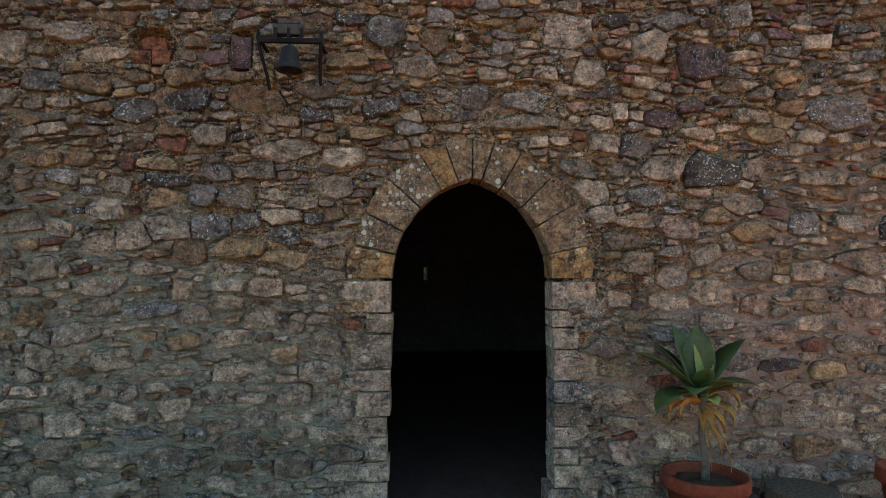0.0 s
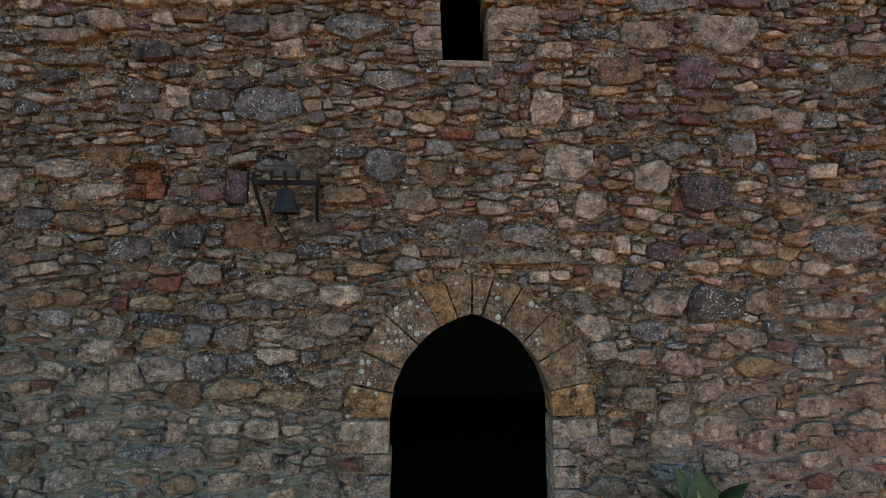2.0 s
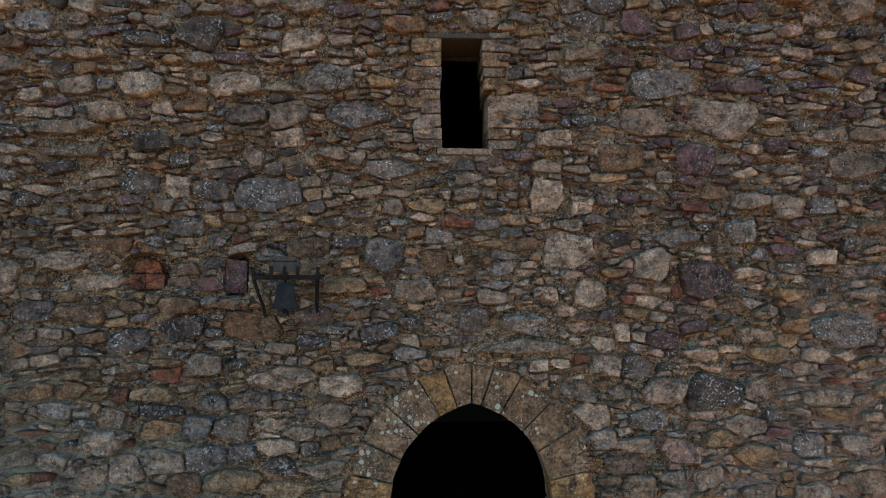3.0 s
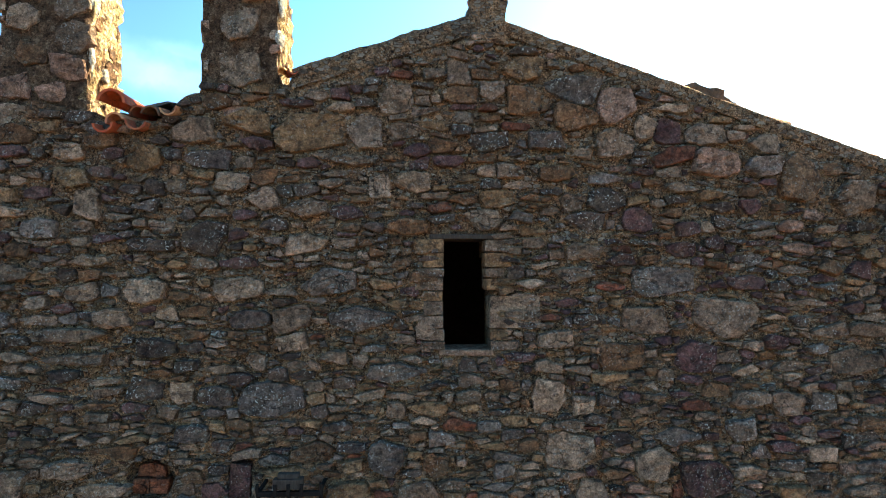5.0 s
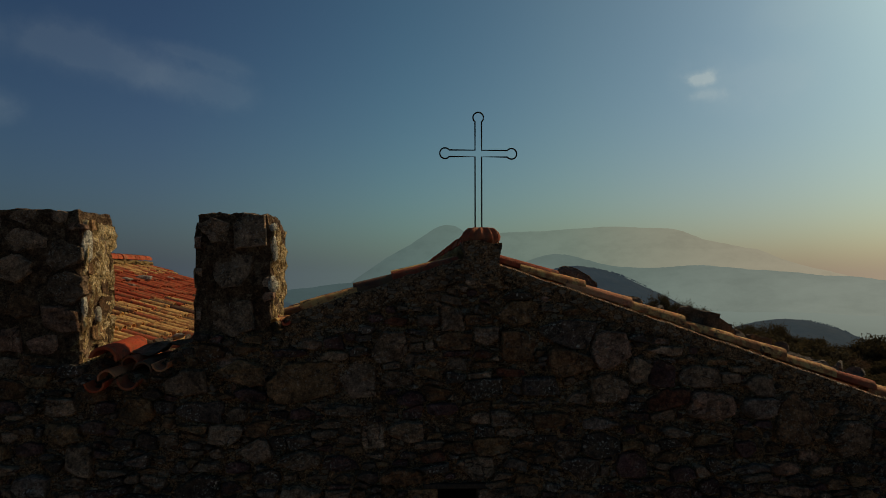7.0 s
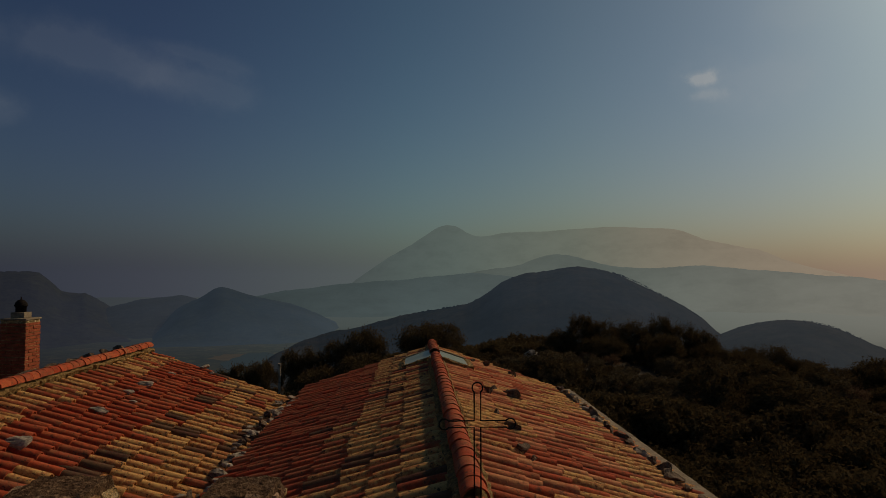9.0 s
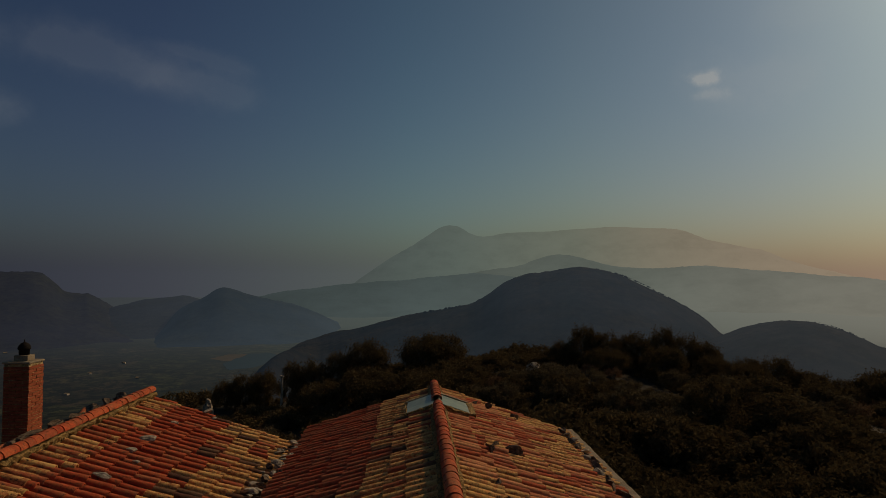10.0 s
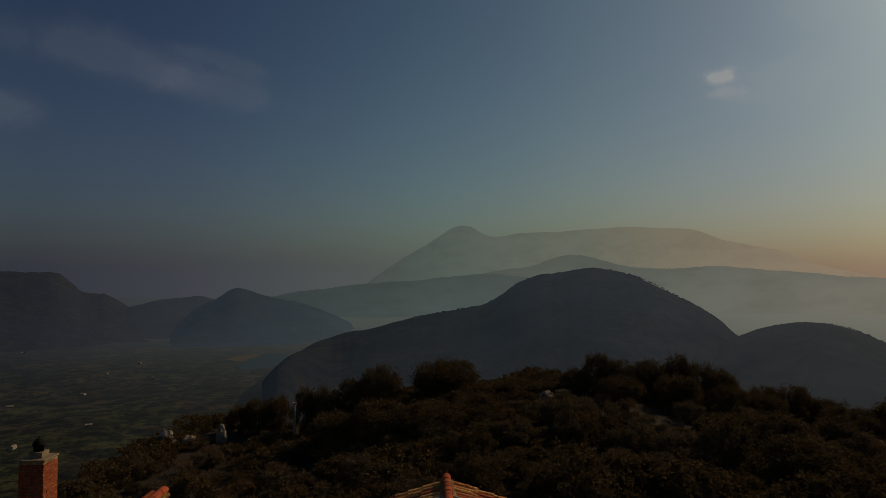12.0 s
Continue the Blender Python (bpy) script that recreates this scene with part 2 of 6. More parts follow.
def mortar_material():
    m = Nodes("mortar")
    big = m.noise(0.8, 4, 0.55)
    fine = m.noise(75, 7, 0.8)
    mid = m.noise(11, 6, 0.7)
    col = m.mix(m.ramp(big, (0.35, 0.0), (0.65, 1.0)), (0.258, 0.149, 0.072), (0.208, 0.126, 0.072))
    col = m.mix(m.ramp(mid, (0.42, 0.0), (0.72, 0.85)), col, (0.392, 0.224, 0.112))
    col = m.mix(1.0, col, m.ramp(fine, (0.33, 0.15), (0.5, 1.0), (0.67, 2.2)), "MULTIPLY")
    col = m.mix(1.0, col, m.ramp(m.noise(30, 4, 0.65), (0.36, 0.5), (0.5, 1.0), (0.64, 1.45)), "MULTIPLY")
    col = m.mix(1.0, col, m.ramp(m.noise(160, 3, 0.6), (0.36, 0.65), (0.5, 1.0), (0.64, 1.4)), "MULTIPLY")
    grit = m.voronoi(90)
    col = m.mix(m.ramp(grit, (0.14, 0.8), (0.34, 0.0)), col, (0.52, 0.41, 0.27))
    pebble = m.voronoi(42)
    col = m.mix(m.math("MULTIPLY", m.ramp(pebble, (0.16, 1.0), (0.30, 0.0)), m.ramp(m.noise(7, 3), (0.46, 0.0), (0.56, 0.85))), col, (0.46, 0.40, 0.30))
    holes = m.ramp(m.noise(38, 4, 0.7), (0.37, 1.0), (0.43, 0.0))
    col = m.mix(m.math("MULTIPLY", holes, 0.9), col, (0.020, 0.014, 0.010))
    chip = m.n.new("ShaderNodeMapping")
    chip.inputs["Scale"].default_value = (1.0, 1.0, 1.9)
    m.l.new(m.geo.outputs["Position"], chip.inputs[0])
    tone = m.n.new("ShaderNodeSeparateColor")
    m.l.new(m.voronoi(26, "F1", "Color", chip.outputs[0]), tone.inputs[0])
    gap = m.voronoi(26, "DISTANCE_TO_EDGE", "Distance", chip.outputs[0])
    has = m.math("GREATER_THAN", tone.outputs[1], 0.66)
    body = m.math("MULTIPLY", has, m.ramp(gap, (0.05, 0.0), (0.10, 1.0)))
    col = m.mix(m.math("MULTIPLY", body, 0.8), col, m.mix(1.0, m.ramp(tone.outputs[0], (0.0, (0.11, 0.09, 0.07)), (0.5, (0.26, 0.22, 0.165)), (1.0, (0.46, 0.38, 0.28))), m.ramp(fine, (0.3, 0.5), (0.7, 1.5)), "MULTIPLY"))
    seam = m.math("MULTIPLY", m.ramp(gap, (0.0, 1.0), (0.045, 0.0)), m.ramp(m.noise(6, 4), (0.42, 0.0), (0.52, 1.0)))
    col = m.mix(m.math("MULTIPLY", seam, 0.85), col, (0.02, 0.014, 0.010))
    col = stains(m, col, 0.5)
    # a later, pinkish-grey pointing low on one side
    sep = m.n.new("ShaderNodeSeparateXYZ")
    m.l.new(m.geo.outputs["Position"], sep.inputs[0])
    edge = m.math("ADD", m.math("MULTIPLY", sep.outputs[0], 0.9), m.math("MULTIPLY", sep.outputs[2], -0.85))
    edge = m.math("ADD", edge, m.math("MULTIPLY", m.noise(2.2, 5, 0.6), 1.6))
    col = m.mix(m.math("MULTIPLY", m.ramp(m.math("MULTIPLY", edge, 0.4), (0.36, 0.0), (0.60, 1.0)), 0.85), col, m.mix(1.0, (0.40, 0.250, 0.175), m.ramp(fine, (0.3, 0.6), (0.7, 1.4)), "MULTIPLY"))
    # grey-green mortar tone low beside the door, stronger downwards and to the left
    low_left = m.math("ADD", m.math("MULTIPLY", sep.outputs[0], -0.35), m.math("MULTIPLY", sep.outputs[2], -0.55))
    low_left = m.math("ADD", low_left, m.math("MULTIPLY", m.noise(1.6, 5, 0.6), 1.1))
    col = m.mix(m.math("MULTIPLY", m.ramp(m.math("ADD", low_left, 0.5), (0.35, 0.0), (0.75, 1.0)), 0.75), col, m.mix(1.0, (0.345, 0.290, 0.195), m.ramp(fine, (0.3, 0.6), (0.7, 1.4)), "MULTIPLY"))
    h = m.math("ADD", m.math("SUBTRACT", fine, m.math("MULTIPLY", holes, 0.7)), m.math("ADD", m.math("MULTIPLY", mid, 1.4), m.math("MULTIPLY", m.math("SUBTRACT", body, seam), 0.8)))
    return m.surface(col, 0.96, m.bump(h, 1.0, 0.03), spec=0.15)


MORTAR = mortar_material()


def tile_material(name, a, b, crust, amount, spread=9, soil=0.5):
    m = Nodes(name)
    ch = m.chance()
    col = m.mix(ch, a, b)
    n1 = m.noise(14, 5, 0.7)
    col = m.mix(1.0, col, m.ramp(n1, (0.25, 0.55), (0.55, 1.0), (0.8, 1.35)), "MULTIPLY")
    lic = m.ramp(m.math("ADD", m.noise(spread, 6, 0.72), m.math("MULTIPLY", ch, 0.10)), (0.48, 0.0), (0.60, 1.0))
    col = m.mix(m.math("MULTIPLY", lic, amount), col, crust)
    soot = m.ramp(m.noise(22, 5, 0.65), (0.55, 0.0), (0.66, 1.0))
    col = m.mix(m.math("MULTIPLY", soot, soil), col, (0.045, 0.035, 0.03))
    return m.surface(col, 0.85, m.bump(m.math("ADD", n1, m.noise(70, 4)), 0.6, 0.008), spec=0.08)


TILE_RED = tile_material("tile_red", (0.36, 0.060, 0.028), (0.48, 0.094, 0.042), (0.30, 0.15, 0.065), 0.25, 11, 0.7)
TILE_RUST = tile_material("tile_rust", (0.31, 0.066, 0.034), (0.43, 0.105, 0.052), (0.28, 0.15, 0.07), 0.4, 11, 0.75)
TILE_LICHEN = tile_material("tile_lichen", (0.36, 0.135, 0.056), (0.53, 0.225, 0.088), (0.60, 0.375, 0.140), 0.85, 17, 0.95)
TILE_DARK = tile_material("tile_dark", (0.09, 0.04, 0.028), (0.15, 0.065, 0.04), (0.14, 0.11, 0.06), 0.4)
TILE_PINK = tile_material("tile_pale_terracotta", (0.46, 0.150, 0.074), (0.62, 0.235, 0.118), (0.50, 0.31, 0.14), 0.4)
TILES = [TILE_RED, TILE_RUST, TILE_LICHEN, TILE_DARK, TILE_PINK]


IRON = plain_material("black_iron", (0.007, 0.007, 0.007), (0.022, 0.018, 0.015), 30, 0.8, 0.3, 0.0, spec=0.04)
BRONZE = plain_material("bell_bronze", (0.012, 0.011, 0.010), (0.028, 0.025, 0.021), 18, 0.7, 0.3, 0.0, spec=0.05)
OLD_WOOD = plain_material("weathered_wood", (0.028, 0.021, 0.016), (0.075, 0.058, 0.043), 8, 0.85, 0.8, stretch=(6, 6, 1))
STUMP_WOOD = plain_material("grey_stump", (0.045, 0.029, 0.018), (0.15, 0.098, 0.062), 10, 0.95, 1.0, stretch=(5, 5, 0.7), spec=0.02)
POT_CLAY = plain_material("pot_clay", (0.115, 0.022, 0.011), (0.185, 0.040, 0.018), 5, 0.9, 0.3, spec=0.05)
SOIL = plain_material("soil", (0.040, 0.021, 0.012), (0.085, 0.046, 0.026), 25, 0.95, 1.0, spec=0.02)
LEAF_GREEN = plain_material("agave_leaf", (0.022, 0.030, 0.006), (0.066, 0.078, 0.016), 6, 0.5, 0.2)
LEAF_YELLOW = plain_material("agave_leaf_yellowing", (0.12, 0.13, 0.03), (0.22, 0.20, 0.05), 6, 0.6, 0.2)
LEAF_DEAD = plain_material("agave_leaf_dead", (0.085, 0.035, 0.012), (0.42, 0.20, 0.045), 7, 0.85, 0.5)
PLANT_STEM = plain_material("plant_stem", (0.05, 0.036, 0.026), (0.12, 0.088, 0.062), 30, 0.9, 0.8)
CONCRETE = plain_material("coping_concrete", (0.15, 0.12, 0.085), (0.29, 0.24, 0.165), 6, 0.92, 0.7)
PLASTER = plain_material("inner_plaster", (0.09, 0.07, 0.06), (0.15, 0.12, 0.105), 2, 0.95, 0.4)
FLOOR_CLAY = plain_material("floor_clay", (0.060, 0.030, 0.019), (0.100, 0.050, 0.032), 5, 0.8, 0.3)
CHIMNEY_BRICK = plain_material("chimney_brick", (0.19, 0.042, 0.020), (0.34, 0.088, 0.040), 9, 0.9, 0.2)
BARK = plain_material("bark", (0.05, 0.04, 0.03), (0.11, 0.09, 0.07), 9, 0.95, 1.0)
ROCK = plain_material("limestone", (0.12, 0.10, 0.078), (0.44, 0.385, 0.30), 3.5, 0.95, 1.0, dist=0.05)
LOOSE_ROCK = plain_material("loose_rock", (0.048, 0.036, 0.027), (0.19, 0.138, 0.098), 14, 0.95, 1.0, dist=0.02)


def leaf_material(name, a, b):
    m = Nodes(name)
    col = m.mix(m.chance(), a, b)
    d = m.n.new("ShaderNodeBsdfDiffuse")
    t = m.n.new("ShaderNodeBsdfTranslucent")
    for s in (d, t):
        m.put(s.inputs[0], col)
    x = m.n.new("ShaderNodeMixShader")
    x.inputs[0].default_value = 0.25
    m.l.new(d.outputs[0], x.inputs[1])
    m.l.new(t.outputs[0], x.inputs[2])
    m.l.new(x.outputs[0], m.out.inputs[0])
    return m.mat


LEAF_OAK = leaf_material("leaf_evergreen", (0.056, 0.042, 0.022), (0.108, 0.078, 0.040))
LEAF_OLIVE = leaf_material("leaf_olive", (0.066, 0.052, 0.030), (0.125, 0.098, 0.060))
LEAF_DRY = leaf_material("leaf_dry", (0.10, 0.058, 0.036), (0.165, 0.105, 0.064))

skylight = Nodes("skylight_sheet")
SKYLIGHT = skylight.surface(skylight.mix(skylight.ramp(skylight.noise(6, 4), (0.35, 0.0), (0.7, 1.0)), (0.12, 0.18, 0.14), (0.24, 0.28, 0.20)), 0.35, spec=0.6)


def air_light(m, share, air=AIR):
    """Colour of the hazy air towards a far place, weakened by share: painted haze that the place's own surface emits.
    """
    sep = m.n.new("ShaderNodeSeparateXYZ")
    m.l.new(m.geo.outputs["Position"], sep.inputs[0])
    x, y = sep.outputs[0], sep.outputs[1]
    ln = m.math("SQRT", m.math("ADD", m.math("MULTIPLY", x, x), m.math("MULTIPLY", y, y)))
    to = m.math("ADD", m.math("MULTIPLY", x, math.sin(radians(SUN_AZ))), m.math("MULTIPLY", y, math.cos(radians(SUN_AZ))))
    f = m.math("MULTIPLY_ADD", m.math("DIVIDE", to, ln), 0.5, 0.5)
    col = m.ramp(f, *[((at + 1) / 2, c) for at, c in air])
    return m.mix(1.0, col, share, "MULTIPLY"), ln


def haze_material(name, colour, light, share, amount, air=AIR, glow_fade=(-170, -60, 1.0)):
    """Far wooded land with haze painted on as emission; the last argument: two heights, and the factor on that glow at
    the lower one.
    """
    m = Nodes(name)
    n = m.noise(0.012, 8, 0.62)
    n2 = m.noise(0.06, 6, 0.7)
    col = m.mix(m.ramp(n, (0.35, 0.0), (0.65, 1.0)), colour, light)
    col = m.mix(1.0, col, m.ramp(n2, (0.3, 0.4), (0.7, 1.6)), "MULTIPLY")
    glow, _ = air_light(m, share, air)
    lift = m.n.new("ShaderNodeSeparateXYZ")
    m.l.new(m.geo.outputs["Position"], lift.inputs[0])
    drift = m.math("MULTIPLY", m.math("SUBTRACT", m.noise(0.002, 5, 0.6, stretch=(1.0, 1.0, 4.0)), 0.5), (glow_fade[1] - glow_fade[0]) * 0.9)
    height = m.math("DIVIDE", m.math("SUBTRACT", m.math("ADD", lift.outputs[2], drift), glow_fade[0]), glow_fade[1] - glow_fade[0])
    gain = m.ramp(height, (0.0, 1.0), (1.0, 1.0 / glow_fade[2]))
    glow = m.mix(1.0, m.mix(1.0, glow, (glow_fade[2],) * 3, "MULTIPLY"), gain, "MULTIPLY")
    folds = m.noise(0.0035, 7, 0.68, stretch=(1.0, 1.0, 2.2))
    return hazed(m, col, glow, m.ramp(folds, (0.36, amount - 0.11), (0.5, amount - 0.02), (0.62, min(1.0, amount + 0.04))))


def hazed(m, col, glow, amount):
    # paints haze by mixing emission into the surface; no air is modelled
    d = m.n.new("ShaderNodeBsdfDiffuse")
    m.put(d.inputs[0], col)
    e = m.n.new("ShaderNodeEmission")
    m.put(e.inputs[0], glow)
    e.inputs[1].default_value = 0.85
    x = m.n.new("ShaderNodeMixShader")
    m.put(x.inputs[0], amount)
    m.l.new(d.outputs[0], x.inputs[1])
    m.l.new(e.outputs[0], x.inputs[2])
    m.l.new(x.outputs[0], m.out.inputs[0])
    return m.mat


# ---- building helpers ----
def mesh_of(name, verts, faces, mats, idx=None, smooth=False):
    me = bpy.data.meshes.new(name)
    me.from_pydata(verts, [], faces)
    for mt in mats if isinstance(mats, (list, tuple)) else [mats]:
        me.materials.append(mt)
    if idx is not None:
        me.polygons.foreach_set("material_index", idx)
    if smooth:
        me.polygons.foreach_set("use_smooth", [True] * len(me.polygons))
    me.update()
    return me


def piece(name, me, parent=None, label="", m=None):
    """Links a mesh as one object under a thing or part."""
    ob = new(name, me)
    if m is not None:
        ob.matrix_basis = m
    if parent is not None:
        ob.parent = parent
    return tagged(ob, label)


def part(name, bm, material, parent=None, label="", smooth=False):
    me = bpy.data.meshes.new(name)
    bm.normal_update()
    bm.to_mesh(me)
    bm.free()
    for mt in material if isinstance(material, (list, tuple)) else [material]:
        me.materials.append(mt)
    if smooth:
        me.polygons.foreach_set("use_smooth", [True] * len(me.polygons))
    return piece(name, me, parent, label)


def box(bm, x0, x1, y0, y1, z0, z1, bevel=0.0):
    r = bmesh.ops.create_cube(bm, size=1)
    for v in r["verts"]:
        v.co = Vector((x0 + (v.co.x + .5) * (x1 - x0), y0 + (v.co.y + .5) * (y1 - y0), z0 + (v.co.z + .5) * (z1 - z0)))
    if bevel:
        es = list({e for v in r["verts"] for e in v.link_edges})
        bmesh.ops.bevel(bm, geom=es, offset=bevel, segments=2, affect="EDGES", profile=0.6)
    return bm


def rough_up(bm, amount, scale, seed=0.0):
    for v in bm.verts:
        v.co += noise.noise_vector(v.co * scale + Vector((seed, seed * 1.7, 0))) * amount


def tube(bm, pts, radii, sides=8, closed=False):
    """A tapered tube along points."""
    pts = [Vector(p) for p in pts]
    rings = []
    for i, p in enumerate(pts):
        a, b = pts[i - 1 if i or closed else 0], pts[(i + 1) % len(pts) if i + 1 < len(pts) or closed else i]
        t = (b - a).normalized()
        side = t.cross(Vector((0, 0, 1)) if abs(t.z) < 0.9 else Vector((0, 1, 0))).normalized()
        up = side.cross(t)
        r = radii[i] if isinstance(radii, (list, tuple)) else radii
        rings.append([bm.verts.new(p + (side * math.cos(k * math.tau / sides) + up * math.sin(k * math.tau / sides)) * r) for k in range(sides)])
    pairs = list(zip(rings, rings[1:])) + ([(rings[-1], rings[0])] if closed else [])
    for a, b in pairs:
        for k in range(sides):
            bm.faces.new((a[k], a[(k + 1) % sides], b[(k + 1) % sides], b[k]))
    if not closed:
        bm.faces.new(rings[0][::-1])
        bm.faces.new(rings[-1])
    return bm


def lathe(bm, profile, sides=40, cx=0.0, cy=0.0, wobble=0.0):
    rings = []
    for r, z in profile:
        rings.append([bm.verts.new((cx + math.cos(k * math.tau / sides) * (r + wobble * noise.noise((k, z * 5, 3.1))), cy + math.sin(k * math.tau / sides) * r, z)) for k in range(sides)])
    for a, b in zip(rings, rings[1:]):
        for k in range(sides):
            bm.faces.new((a[k], a[(k + 1) % sides], b[(k + 1) % sides], b[k]))
    bm.faces.new(rings[0][::-1])
    bm.faces.new(rings[-1])
    return bm

# ---- ground ----
def smooth(a, b, v):
    k = min(1.0, max(0.0, (v - a) / (b - a)))
    return k * k * (3 - 2 * k)


def land(x, y):
    """Height of the ground: the castle's court, a scrubby brow behind it, then a steep fall to the valley."""
    brow = -0.6 * smooth(9, 14, y) + 1.6 * smooth(22, 44, y) * smooth(-12, 12, x) - 2.2 * smooth(0, -14, x) * smooth(9, 20, y)
    brow += 0.5 * noise.noise((x * 0.09, y * 0.09, 0)) * smooth(10, 18, y)
    brow -= 4.5 * smooth(15, 40, x) * smooth(18, 44, y)
    out = max(y - 49 - 3 * noise.noise((x * .03, 0, 5)), -(x + 19.5 + 0.10 * (44 - y)) - 2 * noise.noise((y * .06, 2, 5)), x - 160, -y - 30)
    if out > 0:
        brow -= 165 * (1 - math.exp(-out / 130))
        far = smooth(150, 700, math.hypot(x, y))
        brow += far * 9 * noise.noise((x * 0.004, y * 0.004, 1)) * smooth(150, 400, math.hypot(x + 330, y - 1275))
    return brow


def build_ground():
    def steps(n, near, far):
        k = np.linspace(-1, 1, n)
        return near * k + np.sign(k) * (far - near) * np.abs(k) ** 5
    xs, ys = steps(261, 70, 4700), steps(261, 70, 4700) + 22
    verts = [(x, y, land(x, y)) for y in ys for x in xs]
    w = len(xs)
    faces, idx = [], []
    for j in range(len(ys) - 1):
        for i in range(w - 1):
            faces.append((j * w + i, j * w + i + 1, (j + 1) * w + i + 1, (j + 1) * w + i))
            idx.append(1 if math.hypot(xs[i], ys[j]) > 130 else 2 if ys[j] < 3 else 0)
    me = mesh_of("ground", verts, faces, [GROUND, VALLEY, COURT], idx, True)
    return tagged(piece("ground", me), "dry scrubby hilltop ground falling to a green valley of fields", "ground", kind="structure")


# ground out of view, its brown picked to bounce warm light onto the wall
COURT = plain_material("unseen_court_earth", (0.115, 0.066, 0.037), (0.19, 0.115, 0.068), 1.6, 0.95, 0.8, dist=0.03)
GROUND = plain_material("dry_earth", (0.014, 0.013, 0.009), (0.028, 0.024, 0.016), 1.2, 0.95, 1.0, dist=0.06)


# haze colours by direction, emitted by the pale ridge and the far valley floor
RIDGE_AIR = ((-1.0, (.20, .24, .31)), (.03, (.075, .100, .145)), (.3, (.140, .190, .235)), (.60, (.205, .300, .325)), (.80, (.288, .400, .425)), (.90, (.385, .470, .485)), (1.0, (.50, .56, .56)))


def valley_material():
    """Fields, hedges and pasture on the valley floor, with the haze of distance painted in as emission."""
    m = Nodes("hazed_valley_fields")
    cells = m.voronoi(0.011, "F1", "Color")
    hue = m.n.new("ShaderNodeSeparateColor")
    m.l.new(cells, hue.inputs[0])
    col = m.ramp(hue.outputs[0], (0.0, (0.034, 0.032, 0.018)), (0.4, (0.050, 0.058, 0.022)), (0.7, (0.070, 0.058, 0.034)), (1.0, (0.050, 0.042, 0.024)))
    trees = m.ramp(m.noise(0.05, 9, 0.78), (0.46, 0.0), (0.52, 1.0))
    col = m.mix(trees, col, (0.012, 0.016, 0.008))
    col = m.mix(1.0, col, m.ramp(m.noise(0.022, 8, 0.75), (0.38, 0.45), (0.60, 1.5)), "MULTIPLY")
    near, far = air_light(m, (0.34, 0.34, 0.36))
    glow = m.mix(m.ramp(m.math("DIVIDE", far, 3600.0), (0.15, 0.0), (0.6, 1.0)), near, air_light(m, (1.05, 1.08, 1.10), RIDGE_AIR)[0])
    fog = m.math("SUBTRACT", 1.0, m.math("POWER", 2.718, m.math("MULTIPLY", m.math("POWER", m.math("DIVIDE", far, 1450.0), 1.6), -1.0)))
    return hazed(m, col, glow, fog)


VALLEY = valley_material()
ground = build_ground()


# ---- far hills ----
def hill_range(name, label, dist0, deep0, az0, az1, crest, mat, seed, rough=1.0, base=-170, reach=lambda az: 1.0):
    """A range of hills round the viewer from az0 to az1 degrees; crest(az) is its skyline as a slope above eye level, reach(az) brings it nearer."""
    na, nr = int((az1 - az0) / 0.22), 15
    verts, faces = [], []
    for i in range(na + 1):
        az = az0 + (az1 - az0) * i / na
        dist, deep = dist0 * reach(az), deep0 * reach(az)
        top = 9.0 + dist * (crest(az) + .0016 * rough * abs(noise.noise((az * 2.3, seed, 0))) + .0011 * rough * noise.noise((az * 7.1, seed, 3)))
        for j in range(nr + 1):
            k = j / nr
            r = dist + deep * (k - 0.7)
            rise = smooth(0, 0.7, k) if k < 0.7 else 1 - 0.5 * smooth(0.7, 1.0, k)
            a = radians(az)
            x, y = r * math.sin(a), r * math.cos(a)
            z = base + (top - base) * rise ** 0.8
            z += rough * dist * (0.0035 * noise.noise((x * 0.006, y * 0.006, seed)) + 0.0012 * noise.noise((x * 0.03, y * 0.03, seed)))
            verts.append((x, y, z))
    w = nr + 1
    for i in range(na):
        for j in range(nr):
            faces.append((i * w + j, (i + 1) * w + j, (i + 1) * w + j + 1, i * w + j + 1))
    return tagged(piece(name, mesh_of(name, verts, faces, mat, None, True)), label, "hills", kind="structure")


def bump(az, c, w, h, p=2.0):
    return h * math.exp(-abs((az - c) / w) ** p)


def crest_round_hill(az):
    rises = (0.0, 0.0060, 0.0265, 0.0330, 0.0348, 0.0376, 0.0479, 0.0489, 0.0549, 0.0581, 0.0619, 0.0661, 0.0673, 0.0717, 0.0725, 0.0790, 0.0927, 0.0997, 0.1021, 0.1027, 0.1067, 0.1066, 0.1046, 0.1005, 0.0957, 0.0871, 0.0797, 0.0701, 0.0626, 0.0367, 0.0358, 0.0266, 0.0227, 0.0209)
    return -0.18 - .05 * smooth(-13.6, -16, az) + sum(bump(az, -16 + 1.5 * k, 1.5, h) for k, h in enumerate(rises))


def reach_round_hill(az):
    return 1 - .40 * smooth(-7, -14.5, az)


def crest_low_hill(az):
    rises = (0.0020, 0.0136, 0.0228, 0.0410, 0.0468, 0.0440, 0.0230, 0.0120)
    return -0.1515 + sum(bump(az, 19.2 + 3.2 * k, 3.2, h) for k, h in enumerate(rises))


